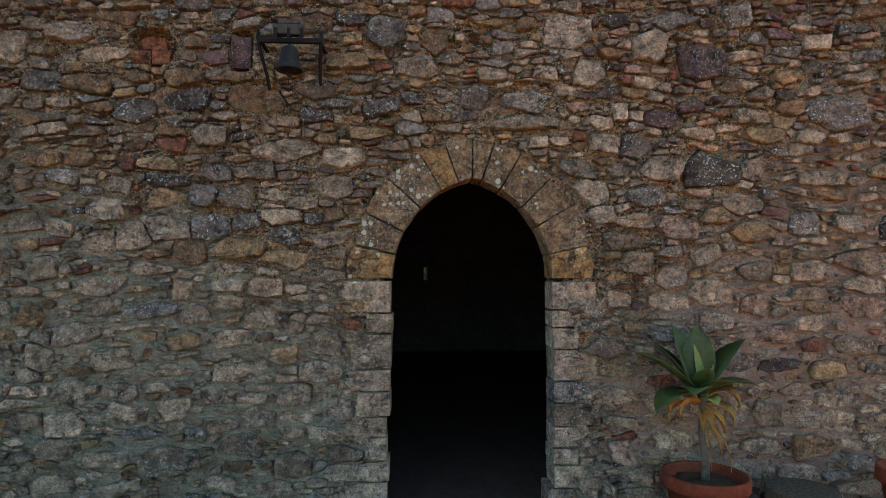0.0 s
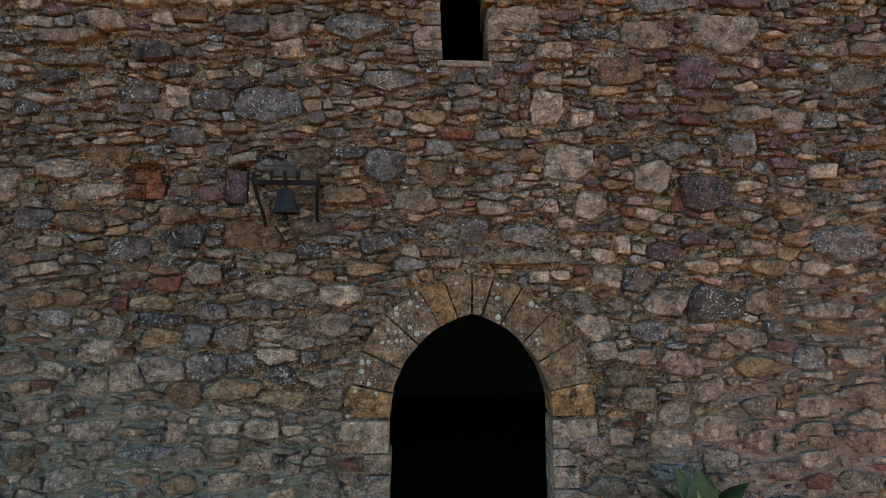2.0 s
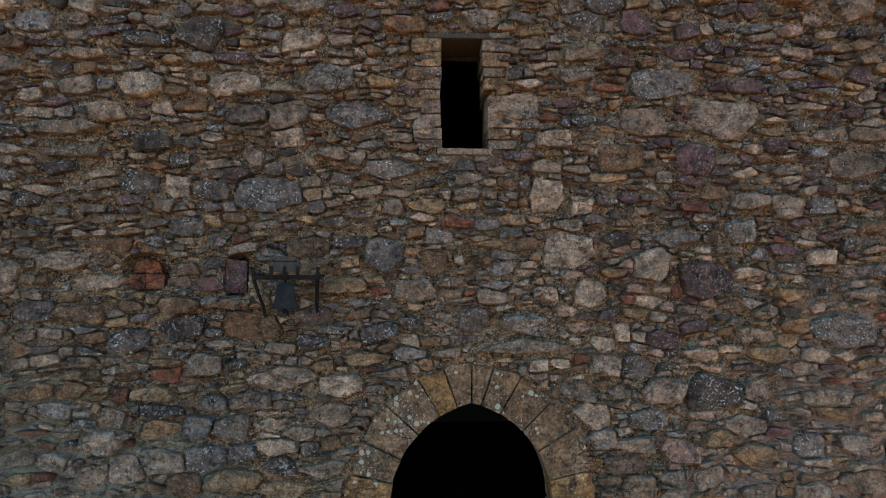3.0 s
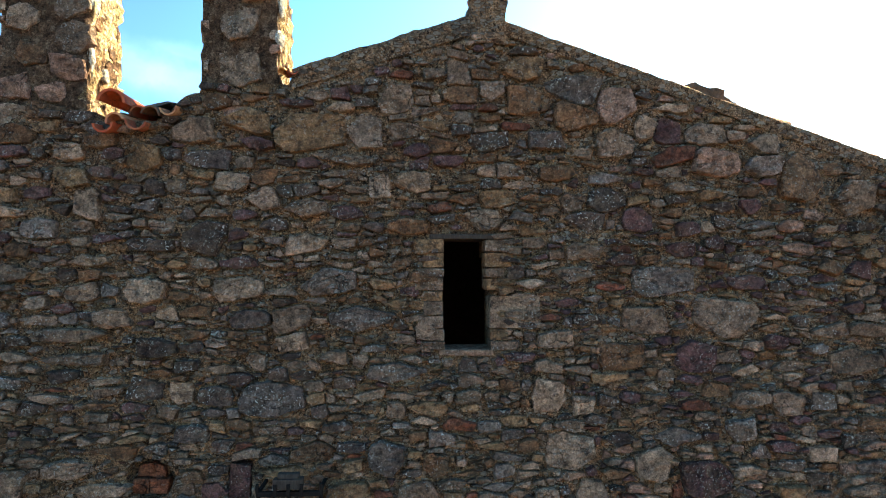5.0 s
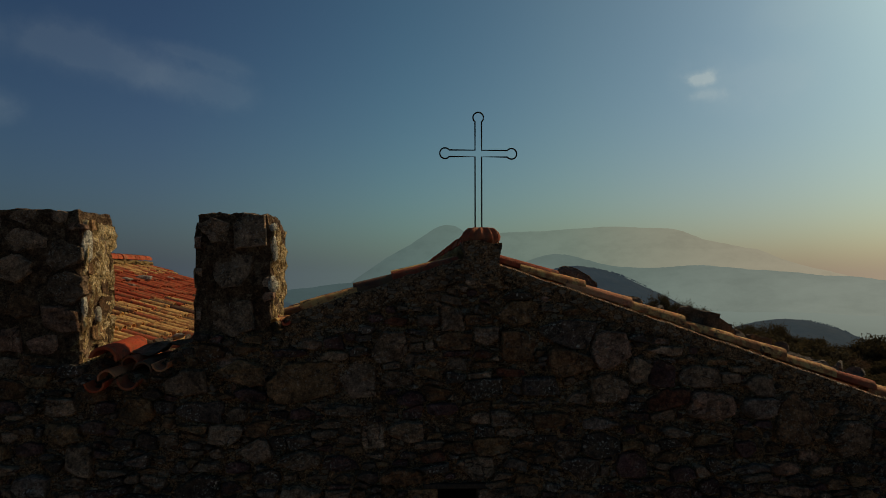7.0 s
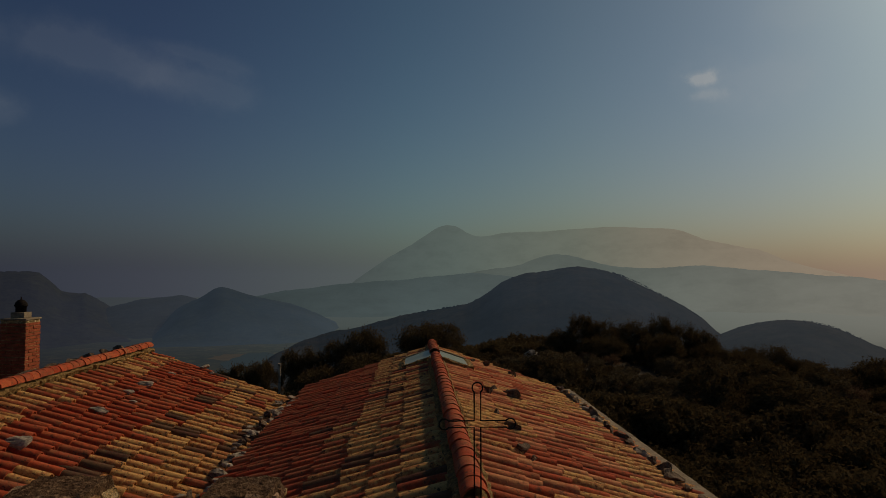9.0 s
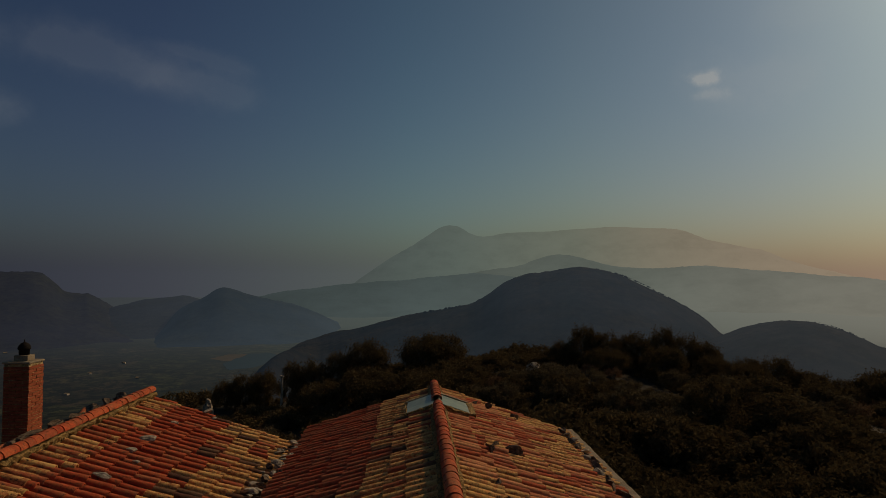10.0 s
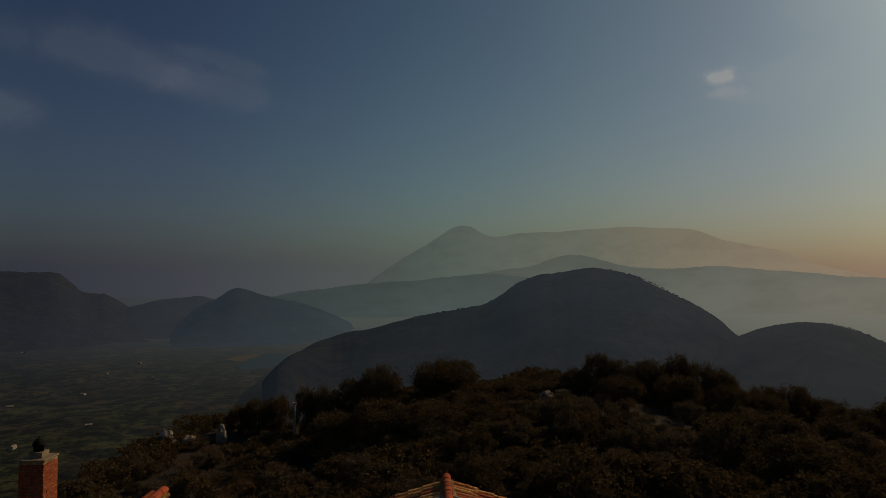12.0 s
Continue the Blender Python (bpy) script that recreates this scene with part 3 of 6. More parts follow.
def crest_left_hills(az):
    rises = (0.092, 0.088, 0.090, 0.094, 0.090, 0.092, 0.0930, 0.0930, 0.0922, 0.0904, 0.0969, 0.0679, 0.0797, 0.0676, 0.0576, 0.0465, 0.0375, 0.0300, 0.0215, 0.0144, 0.0056, 0.0007)
    return -0.16 + sum(bump(az, -44.2 + 1.4 * k, 1.4, h) for k, h in enumerate(rises))


def crest_mid_hills(az):
    rises = (0.0030, 0.0120, 0.0235, 0.0328, 0.0365, 0.0408, 0.0456, 0.0486, 0.0523, 0.0534, 0.0532, 0.0574, 0.0496, 0.0531, 0.0466, 0.0454, 0.0377, 0.0304, 0.0216, 0.0169)
    return -0.13 + sum(bump(az, -33 + 1.2 * k, 1.2, h) for k, h in enumerate(rises))


def crest_knoll(az):
    rises = (0.0000, 0.0000, 0.0008, 0.0063, 0.0194, 0.0282, 0.0415, 0.0492, 0.0518, 0.0660, 0.0594, 0.0547, 0.0524, 0.0494, 0.0476, 0.0424, 0.0379, 0.0327, 0.0204, 0.0152)
    return -0.13 + sum(bump(az, -28 + 1.2 * k, 1.2, h) for k, h in enumerate(rises))


def crest_long_ridge(az):
    rises = (0.0, 0.0004, 0.0030, 0.0093, 0.0125, 0.0165, 0.0200, 0.0203, 0.0257, 0.0269, 0.0274, 0.0291, 0.0316, 0.0344, 0.0342, 0.0327, 0.0273, 0.0215, 0.0155, 0.0110)
    return -0.06 + sum(bump(az, -24 + 2.2 * k, 2.2, h) for k, h in enumerate(rises))


def crest_pale_ridge(az):
    rises = (0.0001, 0.0025, 0.0104, 0.0216, 0.0277, 0.0341, 0.0360, 0.0403, 0.0385, 0.0492, 0.0533, 0.0487, 0.0454, 0.0398, 0.0388, 0.0383, 0.0395, 0.0417, 0.0399, 0.0383, 0.0367, 0.0351, 0.0339, 0.0311, 0.0310, 0.0290, 0.0280, 0.0270, 0.0260)
    return -0.06 + sum(bump(az, -4 + 1.7 * k, 1.7, h) for k, h in enumerate(rises))


def crest_far_range(az):
    rises = (0.0020, 0.0090, 0.0190, 0.0290, 0.0385, 0.0470, 0.0550, 0.0615, 0.0690, 0.0812, 0.0800, 0.0672, 0.0677, 0.0718, 0.0707, 0.0726, 0.0719, 0.0727, 0.0736, 0.0742, 0.0749, 0.0750, 0.0751, 0.0746, 0.0723, 0.0728, 0.0683, 0.0612, 0.0588, 0.0549, 0.0551, 0.0460, 0.0422, 0.0376, 0.0349, 0.0314, 0.0304)
    return -0.06 + sum(bump(az, -9 + 1.3 * k, 1.3, h) for k, h in enumerate(rises))


# emitted by the farthest range so that it fades into the sky
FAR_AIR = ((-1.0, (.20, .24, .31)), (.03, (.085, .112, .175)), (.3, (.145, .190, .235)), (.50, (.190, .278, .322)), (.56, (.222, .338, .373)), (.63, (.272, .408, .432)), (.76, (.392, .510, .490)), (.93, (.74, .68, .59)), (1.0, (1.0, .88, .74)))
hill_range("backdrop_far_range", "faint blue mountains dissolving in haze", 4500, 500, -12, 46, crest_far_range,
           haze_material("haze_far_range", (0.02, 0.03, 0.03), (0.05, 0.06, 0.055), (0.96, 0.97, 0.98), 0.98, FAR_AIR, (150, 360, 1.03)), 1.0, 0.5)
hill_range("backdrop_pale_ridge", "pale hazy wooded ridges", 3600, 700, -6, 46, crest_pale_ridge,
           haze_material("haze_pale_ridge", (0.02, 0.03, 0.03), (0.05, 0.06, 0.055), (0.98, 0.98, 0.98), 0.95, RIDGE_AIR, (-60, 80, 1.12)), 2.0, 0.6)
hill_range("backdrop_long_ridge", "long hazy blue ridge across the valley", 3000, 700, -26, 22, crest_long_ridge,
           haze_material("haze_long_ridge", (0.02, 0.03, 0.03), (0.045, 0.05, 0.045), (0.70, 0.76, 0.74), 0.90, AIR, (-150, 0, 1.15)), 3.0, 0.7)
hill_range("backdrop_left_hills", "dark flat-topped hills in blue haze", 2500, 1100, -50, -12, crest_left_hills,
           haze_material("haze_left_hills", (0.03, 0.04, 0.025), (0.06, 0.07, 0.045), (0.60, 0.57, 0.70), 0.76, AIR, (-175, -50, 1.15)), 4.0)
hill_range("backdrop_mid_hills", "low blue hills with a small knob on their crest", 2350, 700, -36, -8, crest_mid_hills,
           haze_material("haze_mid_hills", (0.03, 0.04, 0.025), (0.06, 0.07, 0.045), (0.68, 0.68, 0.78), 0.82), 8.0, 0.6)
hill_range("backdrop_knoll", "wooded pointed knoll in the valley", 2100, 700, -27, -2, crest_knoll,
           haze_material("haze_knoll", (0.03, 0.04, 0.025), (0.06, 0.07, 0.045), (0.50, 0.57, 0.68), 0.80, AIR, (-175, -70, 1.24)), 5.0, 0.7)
# the painted haze is dimmer towards the foot of these two hills
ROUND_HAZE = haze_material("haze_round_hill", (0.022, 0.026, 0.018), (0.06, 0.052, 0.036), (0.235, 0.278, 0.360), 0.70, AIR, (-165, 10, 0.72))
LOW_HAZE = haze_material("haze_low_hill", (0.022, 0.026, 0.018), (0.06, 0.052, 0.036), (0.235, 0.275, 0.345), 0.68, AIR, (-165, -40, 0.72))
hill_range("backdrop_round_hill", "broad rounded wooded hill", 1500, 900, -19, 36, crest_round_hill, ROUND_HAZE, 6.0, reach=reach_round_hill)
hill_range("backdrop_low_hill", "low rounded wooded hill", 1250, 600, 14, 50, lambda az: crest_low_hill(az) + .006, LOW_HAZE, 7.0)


def crest_trees(name, label, dist, crest, mat, seed, spans):
    """Small trees along a far hill's crest: uneven rounded tufts, thicker in some stretches."""
    g = random.Random(seed)
    bm = bmesh.new()
    for az0, az1, count, size in spans:
        for _ in range(count):
            az = g.uniform(az0, az1)
            r = size * g.uniform(.5, 1.3)
            a, d = radians(az), dist + g.uniform(-30, 8)
            z = 9.0 + dist * crest(az) + r * g.uniform(-.2, .5)
            ball = bmesh.ops.create_icosphere(bm, subdivisions=1, radius=1)["verts"]
            for v in ball:
                v.co = Vector((d * math.sin(a), d * math.cos(a), z)) + Vector((v.co.x * r * 1.3, v.co.y * r * 1.3, v.co.z * r)) * g.uniform(.75, 1.2)
    tagged(part(name, bm, mat), label, "trees", kind="stuff")


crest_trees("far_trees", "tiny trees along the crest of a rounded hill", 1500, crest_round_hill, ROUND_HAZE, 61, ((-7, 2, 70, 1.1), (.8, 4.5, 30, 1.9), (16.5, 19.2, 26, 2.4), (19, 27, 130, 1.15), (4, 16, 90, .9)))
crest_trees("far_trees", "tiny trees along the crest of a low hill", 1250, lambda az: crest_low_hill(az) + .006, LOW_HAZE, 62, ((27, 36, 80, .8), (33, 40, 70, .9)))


# ---- rubble masonry ----
def pack(rng, x0, x1, z0, z1, free, known, classes):
    """Stones laid side by side in a wall's face: boxes (x, z, w, h, tone) that don't overlap."""
    laid, cell = [], 0.16
    grid = {}

    def fits(x, z, w, h, k):
        i0, i1 = int((x - w - .2) // cell), int((x + w + .2) // cell)
        for i in range(i0, i1 + 1):
            for j in range(int((z - h - .14) // cell), int((z + h + .14) // cell) + 1):
                for n in grid.get((i, j), ()):
                    a, b, c, d, _ = laid[n]
                    if abs(a - x) < (c + w) * k and abs(b - z) < (d + h) * k:
                        return False
        return True

    def lay(s):
        grid.setdefault((int(s[0] // cell), int(s[1] // cell)), []).append(len(laid))
        laid.append(s)

    for s in known:
        s = (s[0], s[1], s[2] * .90, s[3] * .90, s[4])
        if free(s[0], s[1], s[2] * .5, s[3] * .5) and fits(s[0], s[1], s[2], s[3], .36):
            lay(s)
    for tries, (wa, wb), (ha, hb), k in classes:
        for _ in range(tries):
            x, z = rng.uniform(x0, x1), rng.uniform(z0, z1)
            w, h = rng.uniform(wa, wb), rng.uniform(ha, hb)
            if h > w * .9:
                h = w * .8
            if free(x, z, w * .5, h * .5) and fits(x, z, w, h, k):
                lay((x, z, w, h, None))
    return laid, grid, cell


def clip(poly, n, d):
    """The part of a polygon on the near side of the line n.p = d."""
    res = []
    for i, p in enumerate(poly):
        q = poly[(i + 1) % len(poly)]
        a, b = p[0] * n[0] + p[1] * n[1] - d, q[0] * n[0] + q[1] * n[1] - d
        if a <= 0:
            res.append(p)
        if a * b < 0:
            t = a / (a - b)
            res.append((p[0] + (q[0] - p[0]) * t, p[1] + (q[1] - p[1]) * t))
    return res


def stone_outlines(rng, laid, grid, cell, grow=0.6):
    shapes = []
    for i, (x, z, w, h, tone) in enumerate(laid):
        joint = rng.uniform(.002, .011)
        gx, gz = w * grow + .016, h * grow + .012
        poly = []
        corners = rng.choice((4, 5, 5, 6, 7))
        turn = rng.uniform(.35, .65)
        for k in range(corners):
            a = (k + turn + rng.uniform(-.3, .3)) * math.tau / corners
            c, s = math.cos(a), math.sin(a)
            q = (abs(c) ** 4 + abs(s) ** 4) ** (-1 / 4) * rng.uniform(.82, 1.15)
            poly.append((c * q * gx, s * q * gz))
        for a in range(int((x - w - .22) // cell), int((x + w + .22) // cell) + 1):
            for b in range(int((z - h - .16) // cell), int((z + h + .16) // cell) + 1):
                for n in grid.get((a, b), ()):
                    if n == i:
                        continue
                    X, Z, W, H, _ = laid[n]
                    dx, dz = X - x, Z - z
                    if abs(dx) > (w + W) * 1.1 + .05 or abs(dz) > (h + H) * 1.1 + .05:
                        continue
                    ax, az = dx / (w + W), dz / (h + H)
                    lo = i * 7919 + n if i < n else n * 7919 + i
                    tilt = ((lo * 2654435761) % 1000 / 1000 - .5) * .7
                    nx, nz = (abs(ax) ** 2.2) * (1 if ax > 0 else -1) / (w + W), (abs(az) ** 2.2) * (1 if az > 0 else -1) / (h + H)
                    ln = math.hypot(nx, nz) or 1
                    nx, nz = (nx / ln, nz / ln) if nx or nz else (0.0, 1.0)
                    c, s = math.cos(tilt), math.sin(tilt)
                    nx, nz = nx * c - nz * s, nx * s + nz * c
                    d = dx * nx + dz * nz
                    ri, rj = math.hypot(w * .5 * nx, h * .5 * nz), math.hypot(W * .5 * nx, H * .5 * nz)
                    poly = clip(poly, (nx, nz), d * ri / (ri + rj + 1e-9) - joint)
                    if len(poly) < 3:
                        break
        if len(poly) < 3:
            shapes.append(None)
            continue
        soft = []
        rag = min(.005, .04 * math.sqrt(w * h))
        for k, p in enumerate(poly):
            q, o = poly[(k + 1) % len(poly)], poly[k - 1]
            cut = rng.uniform(.02, .06)
            a = (p[0] + (o[0] - p[0]) * cut, p[1] + (o[1] - p[1]) * cut)
            b = (p[0] + (q[0] - p[0]) * cut, p[1] + (q[1] - p[1]) * cut)
            c = (p[0] + (q[0] - p[0]) * .8, p[1] + (q[1] - p[1]) * .8)
            soft += [a, b]
            m = int(math.dist(b, c) / .03)
            soft += [(b[0] + (c[0] - b[0]) * t / (m + 1), b[1] + (c[1] - b[1]) * t / (m + 1)) for t in range(1, m + 1)]
        soft = [(p[0] + rng.uniform(-rag, rag), p[1] + rng.uniform(-rag, rag)) for p in soft]
        area = abs(sum(a[0] * b[1] - b[0] * a[1] for a, b in zip(soft, soft[1:] + soft[:1]))) / 2
        shapes.append(soft if area > 2.2e-4 else None)
    return shapes


def stone_mesh(rng, poly, proud, at=None):
    """One stone as (verts, faces): rim sunk in the mortar, worn arris, uneven face. x, z in the face, y outwards minus."""
    cx, cz = sum(p[0] for p in poly) / len(poly), sum(p[1] for p in poly) / len(poly)
    n = len(poly)
    tx, tz = rng.uniform(-.14, .14), rng.uniform(-.12, .16)
    s = rng.uniform(0, 99)
    size = math.sqrt(max(abs(p[0] - cx) for p in poly) * max(abs(p[1] - cz) for p in poly))
    vs = [(p[0] * 1.03, 0.03, p[1] * 1.03) for p in poly]
    arris = min(.012, size * .12)
    for ring, (shr, dep) in enumerate(((0.0, .7), (arris * .6, 1.0), (size * .38, 1.06))):
        for p in poly:
            dx, dz = p[0] - cx, p[1] - cz
            ln = math.hypot(dx, dz) or 1
            f = max(0.15, 1 - shr / ln)
            x, z = cx + dx * f, cz + dz * f
            y = -proud * dep + (x - cx) * tx + (z - cz) * tz + (.006 + .07 * size) * noise.noise((x * 21 + s, z * 25, s)) * (ring > 0)
            vs.append((x, min(y, .004), z))
    vs.append((cx, -proud * 1.02 + .05 * size * noise.noise((s, 1, 2)), cz))
    fs = []
    for r in range(3):
        for k in range(n):
            a, b = r * n + k, r * n + (k + 1) % n
            fs.append((a, b, b + n, a + n))
    for k in range(n):
        fs.append((3 * n + k, 3 * n + (k + 1) % n, 4 * n))
    if at:
        vs = [(v[0] + at[0], v[1] + at[1], v[2] + at[2]) for v in vs]
    return vs, fs


def masonry(parent, rng, region, free, known, classes, tones, proud, turn=None, singles=0, label="", grow=0.6):
    """Covers a face with stones: the largest as stones of their own, the rest joined."""
    turn = turn or Matrix.Identity(4)
    laid, grid, cell = pack(rng, *region, free, known, classes)
    shapes = stone_outlines(rng, laid, grid, cell, grow=grow)
    order = sorted((i for i, s in enumerate(shapes) if s), key=lambda i: -laid[i][2] * laid[i][3])
    V, F, I = [], [], []
    for rank, i in enumerate(order):
        x, z, w, h, tone = laid[i]
        if tone is None:
            tone = tones(rng, x, z, w * h)
        vs, fs = stone_mesh(rng, shapes[i], rng.uniform(*proud) * (0.7 + 0.5 * min(1, w / .2)))
        if rank < singles:
            me = mesh_of("stone", vs, fs, STONE[tone])
            piece("stone", me, parent, "", turn @ Matrix.Translation((x, 0, z)))
        else:
            o = len(V)
            V += [turn @ Vector((v[0] + x, v[1], v[2] + z)) for v in vs]
            F += [tuple(k + o for k in f) for f in fs]
            I += [tone] * len(fs)
    if V:
        tagged(piece("small_stones", mesh_of("small_stones", V, F, STONE, I), parent), kind="stuff")


# ---- the front wall ----
DOOR_L, DOOR_R, SPRING, APEX = 0.0, 0.93, 1.418, 2.003
ARC_R = ((APEX - SPRING) ** 2 + (DOOR_R / 2) ** 2) / DOOR_R
WIN_L, WIN_R, WIN_B, WIN_T = 0.288, 0.560, 3.464, 4.112
RIDGE_X, RIDGE_Z, SLOPE = 0.56, 5.445, 0.345
WALL_L, WALL_R = -9.0, 3.50
MERLONS = ((-2.28, -1.77, 5.732), (-1.128, -0.682, 5.714))


def wall_top(x):
    if x > -0.62:
        return RIDGE_Z - 0.008 - SLOPE * (x - RIDGE_X) if x > RIDGE_X else RIDGE_Z - 0.010 - .325 * (RIDGE_X - x)
    if x > -1.135:
        return 5.02
    if x > -1.72:
        return 4.79 + 0.17 * smooth(-1.40, -1.16, x) + 0.04 * smooth(-1.66, -1.74, x)
    return 4.84


def in_door(x, z, m=0.0):
    if z < SPRING:
        return DOOR_L - m < x < DOOR_R + m
    a = math.hypot(x - (DOOR_L + ARC_R), z - SPRING) < ARC_R + m
    b = math.hypot(x - (DOOR_R - ARC_R), z - SPRING) < ARC_R + m
    return a and b


def in_window(x, z, m=0.0):
    right = WIN_R - 0.036 * smooth(WIN_B + .1, WIN_T, z)
    return WIN_L - m < x < right + m and WIN_B - m < z < WIN_T + m


NICHES = ((-1.375, 2.745, 0.125, 0.105), (-0.872, 2.735, 0.070, 0.115))


def in_niche(x, z, m=0.0):
    return any(abs((x - a) / (c + m)) ** 3 + abs((z - b) / (d + m)) ** 3 < 1 for a, b, c, d in NICHES)


def build_core():
    """The wall's body of mortar, with its door and window cut through."""
    step, thick = 0.018, 0.46
    xs = np.arange(-2.80, WALL_R + .001, step)
    verts, faces, front = [], [], {}
    nz = int(5.6 / step)

    def solid(i, j):
        x, z = xs[0] + (i + .5) * step, (j + .5) * step
        return 0 <= i < len(xs) - 1 and 0 <= j < nz and z < wall_top(x) and not in_door(x, z, .07) and not in_window(x, z, .03)

    def vert(i, j, back):
        key = (i, j, back)
        if key not in front:
            x, z = xs[0] + i * step, j * step
            top = wall_top(x)
            if z > top - step * .7:
                z = top
            y = thick if back else .007 - .013 * smooth(.9, 1.5, x) * smooth(1.6, .9, z) - .006 * smooth(.2, -.3, x) * smooth(2.0, 1.2, z) + .017 * noise.noise((x * 4.5, 0, z * 5.5)) + .014 * noise.noise((x * 13, 3, z * 16)) + .012 * noise.noise((x * 31, 3, z * 35))
            if not back and in_niche(x, z):
                y += .085
            front[key] = len(verts)
            verts.append((x, y, z))
        return front[key]

    for i in range(len(xs)):
        for j in range(nz):
            if not solid(i, j):
                continue
            q = [(i, j), (i + 1, j), (i + 1, j + 1), (i, j + 1)]
            faces.append([vert(*k, 0) for k in q])
            faces.append([vert(*k, 1) for k in q[::-1]])
            for (a, b), (di, dj) in zip(zip(q, q[1:] + q[:1]), ((0, -1), (1, 0), (0, 1), (-1, 0))):
                if not solid(i + di, j + dj):
                    faces.append((vert(*b, 0), vert(*a, 0), vert(*a, 1), vert(*b, 1)))
    ob = piece("wall_front", mesh_of("wall_front", verts, faces, MORTAR))
    return tagged(ob, "old rubble stone gable wall of grey, tan and reddish stones in brown mortar", "wall", kind="structure")


wall = build_core()
rng = random.Random(5)


def free_stone(x, z, hw, hh):
    if z > 4.1 and hw < .045 and noise.noise((x * 31, z * 37, 2)) > -.12:
        return False
    for sx, sz in ((x - hw, z - hh), (x + hw, z - hh), (x - hw, z + hh), (x + hw, z + hh), (x, z)):
        if sz > wall_top(sx) - (.09 if sx > -.62 else .005) or sz < 0 or sx > WALL_R or sx < -2.78:
            return False
        if in_window(sx, sz, .055 if sx > .3 else .05) or in_niche(sx, sz, .01):
            return False
        if sz < SPRING and DOOR_L - .12 < sx < DOOR_R + .12:
            return False
        if sz >= SPRING - .02 and in_door(sx, sz, .262):
            return False
    return True


def wall_tones(rng, x, z, area):
    r = rng.random()
    if z > 4.3 and area > .004:
        w = (.28, .10, .16, .08, .12, .07, .16, .03, .10)
    elif z > 2.9:
        w = (.20, .06, .07, .21, .20, .10, .10, .03, .07) if x > .9 else (.27, .09, .11, .19, .08, .10, .15, .02, .03)
    elif x > 1.0 and z < 2.1:
        w = (.30, .36, .12, .04, .03, .03, .03, .02, .07)
    elif x > 1.0:
        w = (.24, .16, .12, .09, .06, .06, .11, .025, .135)
    elif z < 1.7:
        w = (.37, .42, .10, .03, .00, .03, .04, .01, .00)
    else:
        w = (.32, .16, .13, .12, .02, .10, .12, .03, .02)
    for k, p in enumerate(w):
        r -= p
        if r < 0:
            return k
    return GREY


STONES_A = [(-0.64, 0.24, 0.19, 0.103, 0), (-1.5, 0.27, 0.21, 0.089, 1), (-0.96, 0.28, 0.18, 0.09, 1), (-1.58, 0.42, 0.26, 0.101, 1), (-1.23, 0.43, 0.34, 0.182, 0), (-0.84, 0.48, 0.25, 0.122, 0), (-1.4, 0.55, 0.24, 0.078, 5), (-2.02, 0.73, 0.26, 0.065, 1), (-1.21, 0.91, 0.23, 0.099, 1), (-0.61, 0.99, 0.16, 0.113, 2), (2.24, 1.1, 0.24, 0.151, 8), (-0.23, 1.17, 0.13, 0.064, 7), (-0.74, 1.19, 0.19, 0.114, 1), (-1.09, 1.21, 0.19, 0.114, 0), (2.78, 1.25, 0.28, 0.167, 8), (2.14, 1.26, 0.17, 0.133, 8), (1.61, 1.28, 0.25, 0.125, 1), (-0.92, 1.29, 0.19, 0.095, 0)]
STONES_B = [(1.86, 1.33, 0.28, 0.165, 1), (2.46, 1.33, 0.21, 0.08, 0), (-1.17, 1.35, 0.12, 0.114, 1), (1.43, 1.51, 0.2, 0.119, 1), (2.78, 1.52, 0.32, 0.135, 0), (-0.88, 1.59, 0.3, 0.135, 2), (-1.9, 1.63, 0.11, 0.038, 7), (-1.46, 1.66, 0.18, 0.141, 1), (2.11, 1.69, 0.22, 0.125, 2), (-1.02, 1.71, 0.23, 0.152, 5), (1.68, 1.72, 0.24, 0.134, 8), (2.45, 1.74, 0.17, 0.136, 5), (1.41, 1.76, 0.21, 0.091, 1), (1.91, 1.78, 0.21, 0.092, 2), (-0.27, 1.79, 0.16, 0.121, 1), (-1.61, 1.81, 0.2, 0.129, 1), (-1.97, 1.86, 0.24, 0.033, 7), (2.06, 1.86, 0.24, 0.116, 0)]
STONES_C = [(-1.26, 1.87, 0.17, 0.097, 2), (-0.68, 1.9, 0.17, 0.079, 1), (1.51, 1.9, 0.22, 0.135, 5), (-1.53, 1.95, 0.14, 0.088, 0), (-1.27, 1.98, 0.21, 0.079, 3), (1.88, 2.06, 0.31, 0.218, 3), (1.08, 2.06, 0.23, 0.115, 0), (-1.48, 2.07, 0.06, 0.065, 7), (1.59, 2.07, 0.24, 0.16, 0), (-0.27, 2.12, 0.22, 0.123, 1), (-0.6, 2.14, 0.34, 0.134, 1), (1.25, 2.2, 0.17, 0.136, 1), (1.42, 2.2, 0.17, 0.15, 3), (1.09, 2.25, 0.09, 0.048, 7), (0.75, 2.32, 0.44, 0.119, 0), (-1.46, 2.37, 0.21, 0.139, 3), (2.15, 2.38, 0.24, 0.105, 0), (1.34, 2.4, 0.09, 0.102, 1)]
